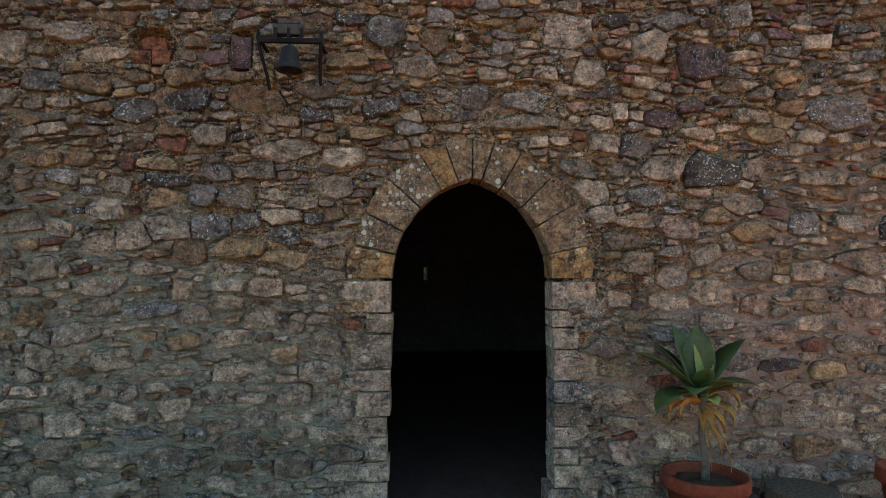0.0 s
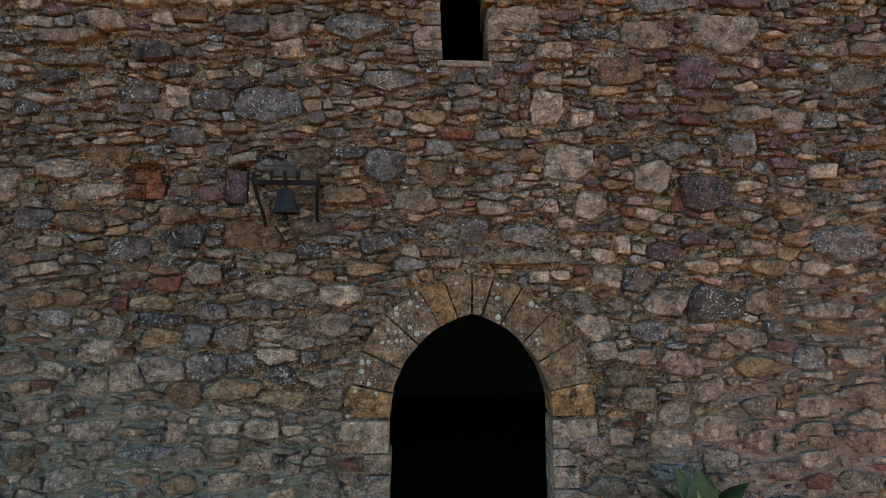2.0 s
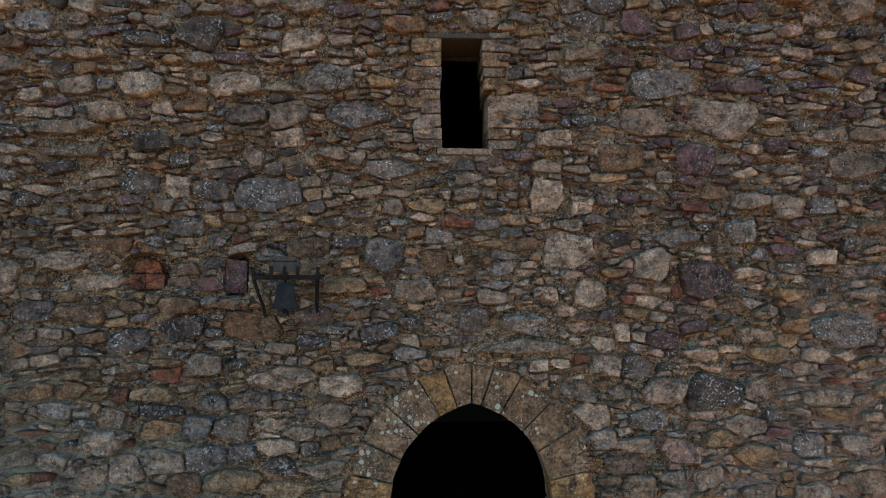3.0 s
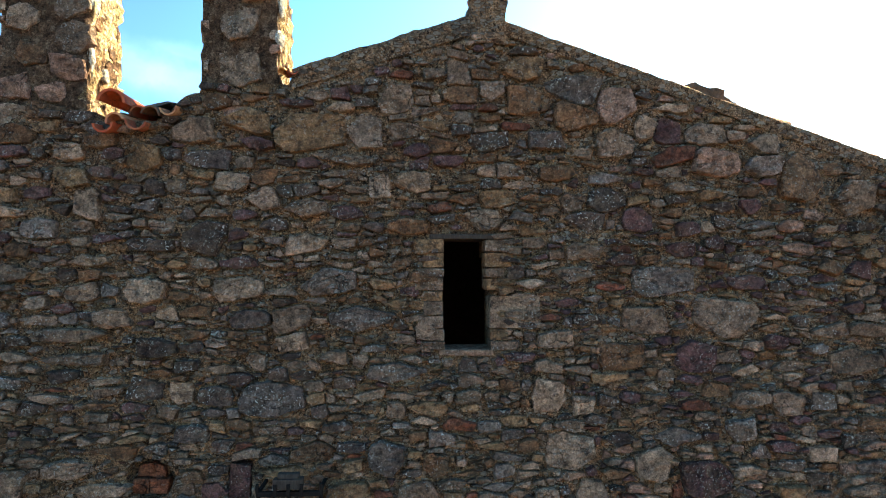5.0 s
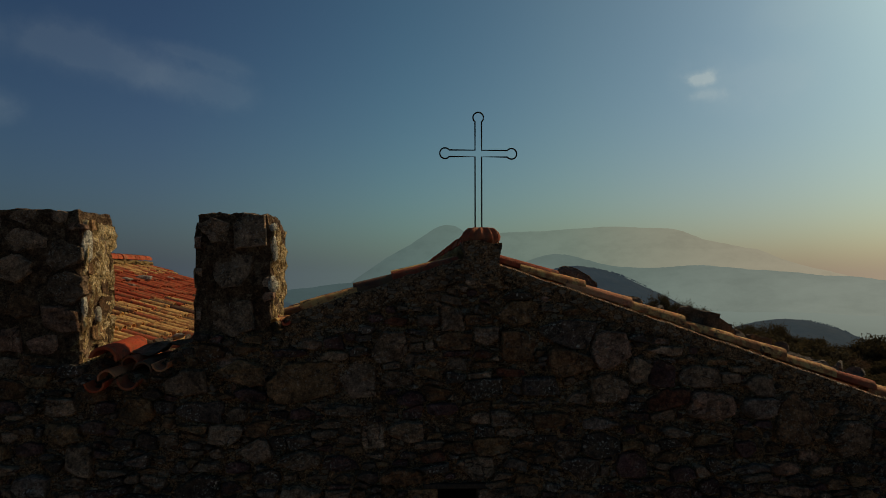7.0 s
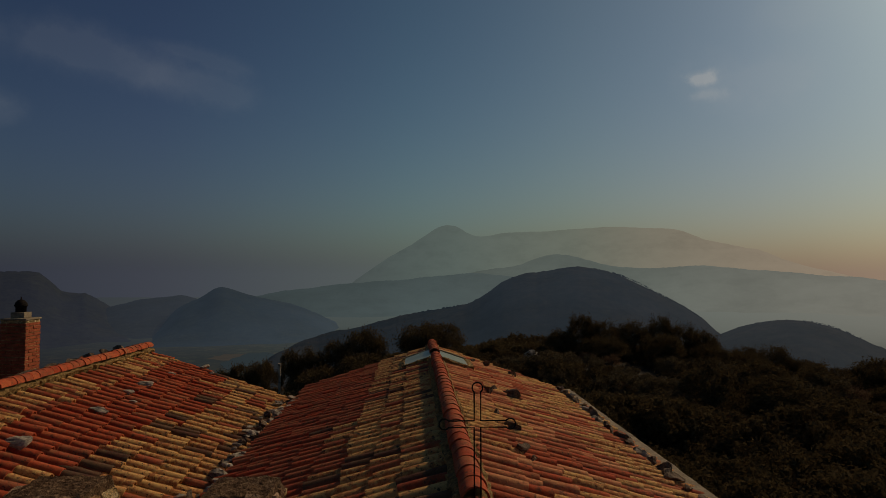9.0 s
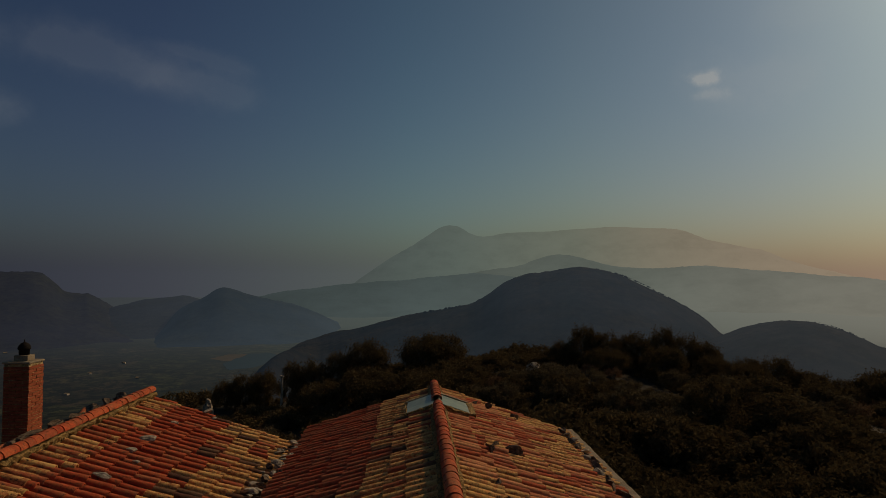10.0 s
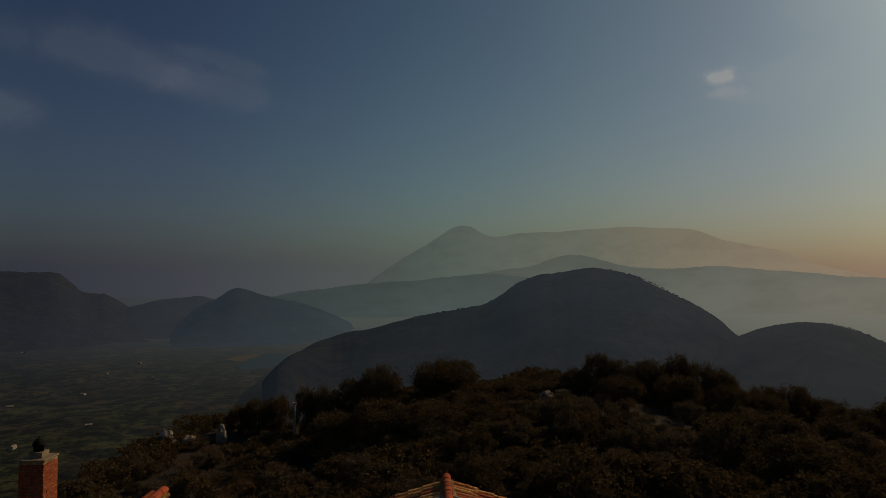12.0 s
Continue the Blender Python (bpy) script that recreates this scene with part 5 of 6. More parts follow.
def tile_shell(length, r0, r1, high, thick=.013, seg=6, seed=0):
    """A curved clay tile: x runs down the slope, narrow end first; open below."""
    vs, fs = [], []
    for x, r in ((0, r0), (length, r1)):
        for t in (0, thick):
            for k in range(seg + 1):
                a = math.pi * k / seg
                w = 1 + .03 * noise.noise((k * .7, x * 3, seed))
                vs.append((x, -math.cos(a) * (r - t) * w, math.sin(a) * (r - t) * high * w))
    n = seg + 1
    for k in range(seg):
        fs.append((k, k + 1, 2 * n + k + 1, 2 * n + k))
        fs.append((n + k + 1, n + k, 3 * n + k, 3 * n + k + 1))
        fs.append((2 * n + k, 2 * n + k + 1, 3 * n + k + 1, 3 * n + k))
        fs.append((k + 1, k, n + k, n + k + 1))
    for k in (0, seg):
        q = (k, 2 * n + k, 3 * n + k, n + k)
        fs.append(q if k == 0 else q[::-1])
    # the rims stand on corners of their own, so that the curved faces shade evenly to their ends
    for i, f in enumerate(fs):
        if i % 4 > 1 or i >= 4 * seg:
            o = len(vs)
            vs += [vs[q] for q in f]
            fs[i] = (o, o + 1, o + 2, o + 3)
    return vs, fs


def half_smooth(me):
    """Rounds the shading of a tile's curved faces and keeps its rims crisp."""
    me.polygons.foreach_set("use_smooth", [i % 4 < 2 and i < len(me.polygons) - 2 for i in range(len(me.polygons))])
    return me


TILE_MESHES = []
for tone_mat in TILES:
    row = []
    for s in range(3):
        vs, fs = tile_shell(.43, .052, .066, .95, seed=s * 3.3)
        row.append(half_smooth(mesh_of("roof_tile", vs, fs, tone_mat)))
    TILE_MESHES.append(row)


def slope_frame(rx, rz, side, slope):
    """The pose whose x runs down the slope, y along the ridge and z out of the roof."""
    a = math.atan(slope)
    down = Vector((side * math.cos(a), 0, -math.sin(a)))
    along = Vector((0, side, 0))
    out = down.cross(along)
    m = Matrix((down, along, out)).transposed().to_4x4()
    m.translation = (rx, 0, rz)
    return m


def roof_slope(name, label, rx, rz, side, slope, run, y0, y1, tone, seed, singles=True, skip=None):
    rng = random.Random(seed)
    fr = slope_frame(rx, rz, side, slope)
    length = run * math.sqrt(1 + slope * slope)
    bm = bmesh.new()
    lo, hi = (y0, y1) if side > 0 else (-y1, -y0)
    box(bm, .0, length - .05, max(lo, .30) if side > 0 else lo + .03, hi - .03 if side > 0 else min(hi, -.30), -.14, -.068)
    roof = part(name, bm, OLD_WOOD)
    roof.matrix_basis = fr
    tagged(roof, label, "roof", kind="structure")
    cols, rows = int(round((hi - lo) / PITCH_Y)), int(round(length / COURSE))
    if side < 0:
        lo = hi - cols * PITCH_Y
    V, F, I = [], [], []
    pan_v, pan_f = tile_shell(.43, .087, .077, .62)
    for k in range(cols + 1):
        for c in range(rows):
            u = max(.07, length - (c + 1) * COURSE - .08 + rng.uniform(-.012, .012))
            v = lo + k * PITCH_Y + rng.uniform(-.01, .01)
            if skip and skip(u, v * side):
                continue
            t = tone(rng, u, v * side)
            o = len(V)
            V += [(u + p[0], v + p[1], .010 - p[2] - .02 * p[0]) for p in pan_v]
            F += [tuple(q + o for q in f[::-1]) for f in pan_f]
            I += [t] * len(pan_f)
            if k == cols:
                continue
            w = lo + (k + .5) * PITCH_Y + rng.uniform(-.016, .016)
            t = tone(rng, u, w * side)
            m = Matrix.Translation((u + .03 + rng.uniform(-.032, .032), w, .024 + rng.uniform(-.005, .010))) @ Euler((rng.uniform(-.07, .07), -.042 + rng.uniform(-.02, .02), rng.uniform(-.055, .055))).to_matrix().to_4x4()
            if singles:
                piece("roof_tile", TILE_MESHES[t][rng.randrange(3)], roof, "", m)
    tagged(piece("channel_tiles", mesh_of("channel_tiles", V, F, TILES, I), roof), kind="stuff")
    return roof


def tone_nave_left(rng, u, y):
    if y < .42 and u < .9:
        return rng.choice((1, 4, 2, 3))
    e = u + .25 * noise.noise((y * .6, u, 1)) + rng.uniform(-.12, .12)
    if e < .84 and not (y > 7.3 and u > .7):
        return 2 if rng.random() < .72 else rng.choice((3, 1))
    if e < 1.35 and y < 4.5:
        return rng.choice((2, 3, 1, 1))
    return 1 if rng.random() < .8 else 0


def tone_nave_right(rng, u, y):
    if y < .42:
        return rng.choice((2, 2, 1, 4))
    e = noise.noise((y * .45, u * .9, 4)) + .22 * (u - 1.4) + rng.uniform(-.25, .25)
    if e > .04:
        return 2 if rng.random() < .8 else 1
    return rng.choice((4, 1, 4, 2, 0)) if e > -.2 else rng.choice((4, 4, 0, 1))


def tone_wing_right(rng, u, y):
    e = u - 1.55 + .5 * noise.noise((y * .5, u * .5, 7)) + rng.uniform(-.2, .2)
    if u < .36:
        return rng.choice((2, 2, 0, 1))
    if -.30 < e < .05 and noise.noise((y * .9, 2, 8)) > -.05:
        return rng.choice((3, 1, 0, 2))
    return (2 if rng.random() < .8 else rng.choice((1, 3))) if e > 0 else (0 if rng.random() < .88 else 1)


def tone_wing_left(rng, u, y):
    # dark tones cut the red light this slope would bounce onto the chimney
    return rng.choice((3, 3, 3, 1))


NAVE_L = roof_slope("roof_nave_left", "sloping roof of curved clay tiles, yellow lichen near the ridge, red below", RIDGE_X, RIDGE_Z - .004, -1, .325, 2.62, .14, 9.55, tone_nave_left, 11, skip=lambda u, y: (y < .46 and u > .84) or (y < 1.05 and u > 1.75))
NAVE_R = roof_slope("roof_nave_right", "sloping roof of orange curved clay tiles patched with yellow lichen", RIDGE_X, RIDGE_Z, 1, .345, 2.82, .14, 9.55, tone_nave_right, 12)
WING_RX, WING_RZ = -5.02, 5.50
WING_R = roof_slope("roof_wing_right", "sloping roof of red curved clay tiles turning yellow with lichen towards the valley", WING_RX, WING_RZ, 1, .345, 2.80, .45, 8.70, tone_wing_right, 13)
WING_L = roof_slope("roof_wing_left", "sloping roof of curved clay tiles, mostly darkened", WING_RX, WING_RZ, -1, .345, 3.7, .45, 8.70, tone_wing_left, 14)


RIDGE_BED = plain_material("lichened_ridge_mortar", (0.07, 0.042, 0.020), (0.40, 0.26, 0.10), 26, 0.95, 1.0, dist=0.02)


def ridge(name, label, x, z, y0, y1, wide, seed, lap, gap=(0, 0)):
    """Half-round ridge tiles bedded in mortar, each lapping over the next."""
    rng = random.Random(seed)
    bm = bmesh.new()
    edge = z - .345 * wide + .05
    corners = [(-wide, edge), (-.10, z + .035), (.10, z + .035), (wide, edge), (wide - .06, edge - .12), (-wide + .06, edge - .12)]
    prof = [tuple(Vector(p).lerp(Vector(q), k / 3)) for p, q in zip(corners, corners[1:] + corners[:1]) for k in range(3)]
    rows = [[bm.verts.new((x + p[0], yy, p[1])) for p in prof] for yy in np.linspace(y0 + .05, y1 - .05, 260)]
    for q, r in zip(rows, rows[1:]):
        for k in range(18):
            bm.faces.new((q[k], q[(k + 1) % 18], r[(k + 1) % 18], r[k]))
    bm.faces.new(rows[0])
    bm.faces.new(rows[-1][::-1])
    bmesh.ops.recalc_face_normals(bm, faces=list(bm.faces))
    rough_up(bm, .030, 8)
    rough_up(bm, .024, 17)
    rough_up(bm, .012, 40)
    bed = part(name, bm, RIDGE_BED)
    tagged(bed, label, "roof ridge", kind="structure")
    vs, fs = tile_shell(lap + .08, .092, .099, .95, .013, 10)
    data = [half_smooth(mesh_of("ridge_tile", vs, fs, mt)) for mt in (TILE_RED, TILE_RUST, TILE_RED)]
    y = y1
    while y - lap > y0:
        if gap[0] < y - lap / 2 < gap[1]:
            y -= lap
            continue
        turn = Matrix.Translation((x + rng.uniform(-.008, .008), y, z + .028 + rng.uniform(0, .006))) @ Matrix.Rotation(radians(-90) + rng.uniform(-.02, .02), 4, "Z") @ Matrix.Rotation(-.016, 4, "Y")
        piece("ridge_tile", rng.choice(data), bed, "", Matrix.Translation((0, 0, .030)) @ turn)
        y -= lap


ridge("ridge_nave", "red half-round ridge tiles bedded in mortar", RIDGE_X, 5.50, .20, 9.56, .15, 3, .235, (7.38, 7.92))
ridge("ridge_wing", "red half-round ridge tiles on a lichen-grown mortar bed", WING_RX, 5.565, .5, 8.72, .115, 4, .165)


# ---- loose stones on the roofs ----
def rock_mesh(seed, mat=LOOSE_ROCK, flat=.75):
    bm = bmesh.new()
    bmesh.ops.create_icosphere(bm, subdivisions=3, radius=1)
    r = random.Random(seed)
    for _ in range(9):
        n = Vector((r.gauss(0, 1), r.gauss(0, 1), r.gauss(0, 1))).normalized()
        d = r.uniform(.22, .55)
        for v in bm.verts:
            k = v.co.dot(n) - d
            if k > 0:
                v.co -= n * k
    for v in bm.verts:
        v.co *= 1.35
        v.co += noise.noise_vector(v.co * 1.7 + Vector((seed, 0, 0))) * .10 + noise.noise_vector(v.co * 5 + Vector((seed, 0, 0))) * .13
        v.co.z *= flat
    me = bpy.data.meshes.new("loose_stone")
    bm.to_mesh(me)
    bm.free()
    me.materials.append(mat)
    return me


ROCKS = [rock_mesh(s) for s in range(6)]
PALE_ROCKS = [rock_mesh(s + 20, ROCK) for s in range(3)]


def nave_z(x):
    return RIDGE_Z - SLOPE * abs(x - RIDGE_X)


def wing_z(x):
    return WING_RZ - SLOPE * abs(x - WING_RX)


def loose_stone(rng, x, y, z, size, label, pale=False, group="loose stones on the roof"):
    me = rng.choice(PALE_ROCKS if pale else ROCKS)
    ob = new("loose_stone", me)
    ob.matrix_basis = Matrix.Translation((x, y, z)) @ Matrix.Rotation(rng.uniform(0, 6.28), 4, "Z") @ Matrix.Diagonal((size * rng.uniform(.9, 1.35), size * rng.uniform(.7, 1.0), size * rng.uniform(.75, 1.0), 1))
    return tagged(ob, label, "stone", group)


rr = random.Random(21)
NAVE_STONES = [(1.67, 5.86, 0.114), (1.28, 5.56, 0.094), (1.39, 5.92, 0.062), (1.29, 3.35, 0.078), (1.22, 2.33, 0.094), (1.29, 2.14, 0.054), (1.19, 3.94, 0.056), (1.66, 8.95, 0.107), (2.16, 8.85, 0.092), (1.38, 9.0, 0.083)]
VERGE_STONES = [(1.235, .42, .125, .095), (2.03, .32, .130, .140), (2.34, .36, .100, .055), (2.88, .40, .115, .055), (2.62, .42, .080, .070), (1.62, .44, .070, .055), (2.17, .34, .085, .105), (2.46, .38, .085, .095), (2.78, .42, .080, .070)]
WING_STONES = [(-4.12, 6.33, 0.120), (-4.06, 5.74, 0.078), (-4.06, 7.45, 0.082), (-4, 4.71, 0.101), (-4.04, 3.05, 0.131), (-3.91, 8.54, 0.101), (-3.85, 5.42, 0.059), (-3.72, 8.36, 0.044), (-4.98, 4.93, 0.056), (-4.97, 5.71, 0.043)]

for x, y, s in NAVE_STONES:
    loose_stone(rr, x, y, nave_z(x) + .082 + s * .33, s, "rough grey stone weighing down the roof tiles")
for k, (x, y, s, h) in enumerate(VERGE_STONES):
    ob = loose_stone(rr, x, y, nave_z(x) + .085 + h * .28, s, "long dark stone laid on the tiles behind the gable")
    ob.data = ROCKS[(1, 3, 5, 0, 2, 4)[k % 6]]
    ob.matrix_basis = Matrix.Translation(ob.matrix_basis.translation) @ Matrix.Rotation(.33, 4, "Y") @ Matrix.Rotation(rr.uniform(-.5, .5), 4, "X") @ Matrix.Diagonal((s, s * .6, h, 1))
for k in range(22):
    x, s = 1.3 + k * .085 + rr.uniform(-.03, .03), rr.uniform(.03, .06)
    loose_stone(rr, x, rr.uniform(.45, .9), nave_z(x) + .10 + s * .3, s, "small dark stone lying on the tiles behind the gable")
for x, y, s in WING_STONES:
    loose_stone(rr, x, y, wing_z(x) + .082 + s * .33, s, "rough pale stone weighing down the roof tiles", rr.random() < .8)
y = 1.0
while y < 8.5:
    for _ in range(2):
        x = -2.19 + rr.uniform(-.13, .13)
        loose_stone(rr, x, y + rr.uniform(-.05, .05), max(nave_z(x), wing_z(x)) + .125 + rr.uniform(-.01, .03), rr.uniform(.04, .095), "grey stone set in the valley between two roofs", rr.random() < .65, "stones in the roof valley")
    y += rr.uniform(.13, .24)
y = .5
while y < 9.4:
    x = 3.24 + rr.uniform(-.06, .05)
    loose_stone(rr, x, y, nave_z(x) + .11, rr.uniform(.07, .125), "grey stone laid along the eaves", rr.random() < .3, "stones along the eaves")
    y += rr.uniform(.14, .34)

for k in range(27):
    y, x = rr.uniform(2.8, 8.4), -5.02 - rr.uniform(.20, .34)
    if k % 3:
        loose_stone(rr, x, y, wing_z(x) + .19, rr.uniform(.09, .17), "dark stone heaped behind the roof ridge", False, "stones behind the ridge")
    else:
        ob = new("broken_tile", TILE_MESHES[1][k % 3])
        ob.matrix_basis = pose(x, y, wing_z(x) + .13, rr.uniform(-8, 8), rr.uniform(-12, 4), 90 + rr.uniform(-20, 20))
        tagged(ob, "broken curved clay tile lying behind the roof ridge", "roof tile", "tiles behind the ridge")

bm = bmesh.new()
box(bm, -2.32, -2.02, .45, 8.45, 4.34, 4.50)
bmesh.ops.subdivide_edges(bm, edges=[e for e in bm.edges if abs(e.verts[0].co.y - e.verts[1].co.y) > 1], cuts=60)
rough_up(bm, .04, 5)
tagged(part("roof_valley", bm, MORTAR), "mortared valley gutter between the two roofs", "gutter", kind="structure")

bm = bmesh.new()
box(bm, 3.39, 3.55, .47, 9.62, 4.223, 4.55, .01)
bmesh.ops.subdivide_edges(bm, edges=[e for e in bm.edges if abs(e.verts[0].co.y - e.verts[1].co.y) > 1], cuts=50)
rough_up(bm, .012, 4)
tagged(part("parapet", bm, CONCRETE), "low pale parapet coping along the eaves", "parapet", kind="structure")


# ---- skylight sheets astride the ridge ----
def build_skylight():
    for side, u0, u1, y0, y1 in ((-1, .012, .55, 7.52, 8.45), (1, .012, .57, 7.54, 8.44)):
        fr = slope_frame(RIDGE_X, RIDGE_Z, side, SLOPE)
        bm = bmesh.new()
        a, b = (y0, y1) if side > 0 else (-y1, -y0)
        box(bm, u0, u1, a, b, .112, .120)
        bmesh.ops.subdivide_edges(bm, edges=list(bm.edges), cuts=4, use_grid_fill=True)
        for v in bm.verts:
            v.co.z += .012 + .006 * math.sin(v.co.y * 40)
        ob = part("skylight", bm, SKYLIGHT)
        ob.matrix_basis = fr
        tagged(ob, "pale blue-green translucent skylight sheet among the tiles", "skylight", "skylight sheets by the ridge")
        bm = bmesh.new()
        box(bm, u0 - .02, u1 + .05, b - .02 if side > 0 else a - .06, b + .06 if side > 0 else a + .02, .10, .15, .006)
        part("mortar_edge", bm, CONCRETE, ob)
        bm = bmesh.new()
        box(bm, u1 + .005, u1 + (.14 if side > 0 else .05), a - .02, b + .02, .06, .135)
        box(bm, u0 + .10, u1, *((a - .12, a - .005) if side > 0 else (b + .005, b + .07)), .06, .128)
        bmesh.ops.subdivide_edges(bm, edges=list(bm.edges), cuts=8, use_grid_fill=True)
        rough_up(bm, .03, 11, side)
        rough_up(bm, .02, 27, side)
        part("mortar_bed", bm, RIDGE_BED, ob, "yellowed crumbling mortar round the sheet")
        if side > 0:
            bm = bmesh.new()
            box(bm, -.030, .008, a + .02, a + .50, .118, .160, .006)
            part("joint_bar", bm, CONCRETE, ob, "short white bar over the joint")


build_skylight()


# ---- pinnacle and cross ----
def build_pinnacle():
    bm = bmesh.new()
    box(bm, RIDGE_X - .125, RIDGE_X + .125, -.02, .24, 5.28, 5.552)
    bmesh.ops.subdivide_edges(bm, edges=list(bm.edges), cuts=7, use_grid_fill=True)
    for v in bm.verts:
        k = (v.co.z - 5.28) / .295
        v.co.x = RIDGE_X + (v.co.x - RIDGE_X) * (.80 + .42 * max(0, .55 - k) ** 1.5 * 2 + .10 * smooth(.72, .85, k))
    rough_up(bm, .022, 9)
    ob = tagged(part("pinnacle", bm, MORTAR), "mortared stone pinnacle on the gable with a red fluted cap", "pinnacle")
    bm = bmesh.new()
    n = 88
    rings = []
    for r, z in ((.100, 5.546), (.112, 5.562), (.114, 5.580), (.104, 5.606), (.078, 5.630), (.035, 5.645)):
        rings.append([bm.verts.new((RIDGE_X + math.cos(k * math.tau / n) * r * (1 + .07 * math.cos(k * math.tau / 8)), .10 + math.sin(k * math.tau / n) * r * 1.05 * (1 + .07 * math.cos(k * math.tau / 8)), z + .012 * math.cos(k * math.tau / 8) * (r > .06))) for k in range(n)])
    for a, b in zip(rings, rings[1:]):
        for k in range(n):
            bm.faces.new((a[k], a[(k + 1) % n], b[(k + 1) % n], b[k]))
    bm.faces.new(rings[0][::-1])
    bm.faces.new(rings[-1])
    part("cap", bm, TILE_RUST, ob, "fluted red clay cap", True)


build_pinnacle()


def build_cross():
    cx, cy, cz, arm, top, foot, g, r, rod = RIDGE_X - .012, .12, 6.107, .239, 6.364, 5.60, .0205, .033, .0048
    path = [(-g, foot)]
    path += [(-g, cz - g)]
    path += [(-arm + 2 * r, cz - g)]
    a0 = math.asin(g / r)
    path += [(-arm + r + r * math.cos(t), cz + r * math.sin(t)) for t in np.linspace(-a0, -math.tau + a0, 22)]
    path += [(-arm + 2 * r, cz + g), (-g, cz + g), (-g, top - 2 * r)]
    path += [(r * math.cos(t), top - r + r * math.sin(t)) for t in np.linspace(-math.pi / 2 - (math.pi / 2 - math.acos(g / r)), -math.pi * 2.5 + (math.pi / 2 - math.acos(g / r)) + math.pi * 0, 22)]
    path += [(g, top - 2 * r), (g, cz + g), (arm - 2 * r, cz + g)]
    path += [(arm - r + r * math.cos(t), cz + r * math.sin(t)) for t in np.linspace(math.pi - a0, -math.pi + a0, 22)]
    path += [(arm - 2 * r, cz - g), (g, cz - g), (g, foot)]
    # a fine spacing keeps the bends of the rod round
    pts = [path[0]]
    for p in path[1:]:
        if math.dist(p, pts[-1]) > .004:
            pts.append(p)
    bm = bmesh.new()
    tube3(bm, [(cx + a, cy, b) for a, b in pts], rod)
    tagged(part("cross", bm, IRON, None, smooth=True), "thin black wrought-iron outline cross with ringed ends", "cross")


def tube3(bm, pts, r, sides=6):
    """A round rod through points that all lie in a plane of constant y."""
    pts = [Vector(p) for p in pts]
    rings = []
    for i, p in enumerate(pts):
        a, b = pts[max(0, i - 1)], pts[min(len(pts) - 1, i + 1)]
        t = (b - a).normalized()
        s = Vector((0, 1, 0))
        u = s.cross(t)
        rings.append([bm.verts.new(p + (s * math.cos(k * math.tau / sides) + u * math.sin(k * math.tau / sides)) * r) for k in range(sides)])
    for a, b in zip(rings, rings[1:]):
        for k in range(sides):
            bm.faces.new((a[k], a[(k + 1) % sides], b[(k + 1) % sides], b[k]))
    bm.faces.new(rings[0][::-1])
    bm.faces.new(rings[-1])


build_cross()


# ---- broken tiles in the gap between the battlements ----
def build_broken_tiles():
    spots = ((-1.615, .26, 4.785, 184, 5, -92, 0, .85), (-1.455, .25, 4.80, 172, 5, -88, 1, .85), (-1.25, .25, 4.885, 186, 5, -96, 4, .75), (-1.61, .40, 4.915, -6, 4, -88, 0, 1.12),
             (-1.53, .27, 4.80, 14, 5, -98, 4, .8), (-1.36, .28, 4.85, -8, 6, -94, 3, .8), (-1.42, .36, 4.86, 6, 4, -102, 1, .8), (-.645, .12, 5.115, 170, 8, -70, 1, .42), (-.60, .12, 5.095, 12, 4, -110, 2, .38))
    for x, y, z, a, b, c, t, k in spots:
        ob = new("broken_tile", TILE_MESHES[t][0])
        ob.matrix_basis = pose(x, y, z, a, b, c) @ Matrix.Diagonal((k, .9 * k / .85, .9 * k / .85, 1))
        tagged(ob, "broken curved clay tile lying on the wall's ragged top", "roof tile", "broken tiles on the wall top")
    for x, y, z, sx, sz in ((-1.57, .30, 4.76, .15, .07), (-1.36, .32, 4.81, .15, .08), (-1.20, .24, 4.92, .10, .09)):
        ob = new("loose_stone", ROCKS[4])
        ob.matrix_basis = pose(x, y, z, 0, 8, 40 * x) @ Matrix.Diagonal((sx, .15, sz, 1))
        tagged(ob, "brown stone bedded under broken tiles on the wall top", "stone", "broken tiles on the wall top")
    ob = new("flat_stone", ROCKS[2])
    ob.matrix_basis = pose(-1.41, .17, 4.895, 4, -12, 10) @ Matrix.Diagonal((.15, .13, .05, 1))
    tagged(ob, "flat grey stone laid on broken tiles", "stone")


build_broken_tiles()
bm = bmesh.new()
box(bm, -1.80, -1.10, .27, .455, 4.70, 4.905)
bmesh.ops.subdivide_edges(bm, edges=list(bm.edges), cuts=10, use_grid_fill=True)
rough_up(bm, .045, 6, 2.0)
rough_up(bm, .022, 17, 4.0)
part("wall_top_bed", bm, MORTAR, wall, "ragged mortar and rubble on the wall's top")


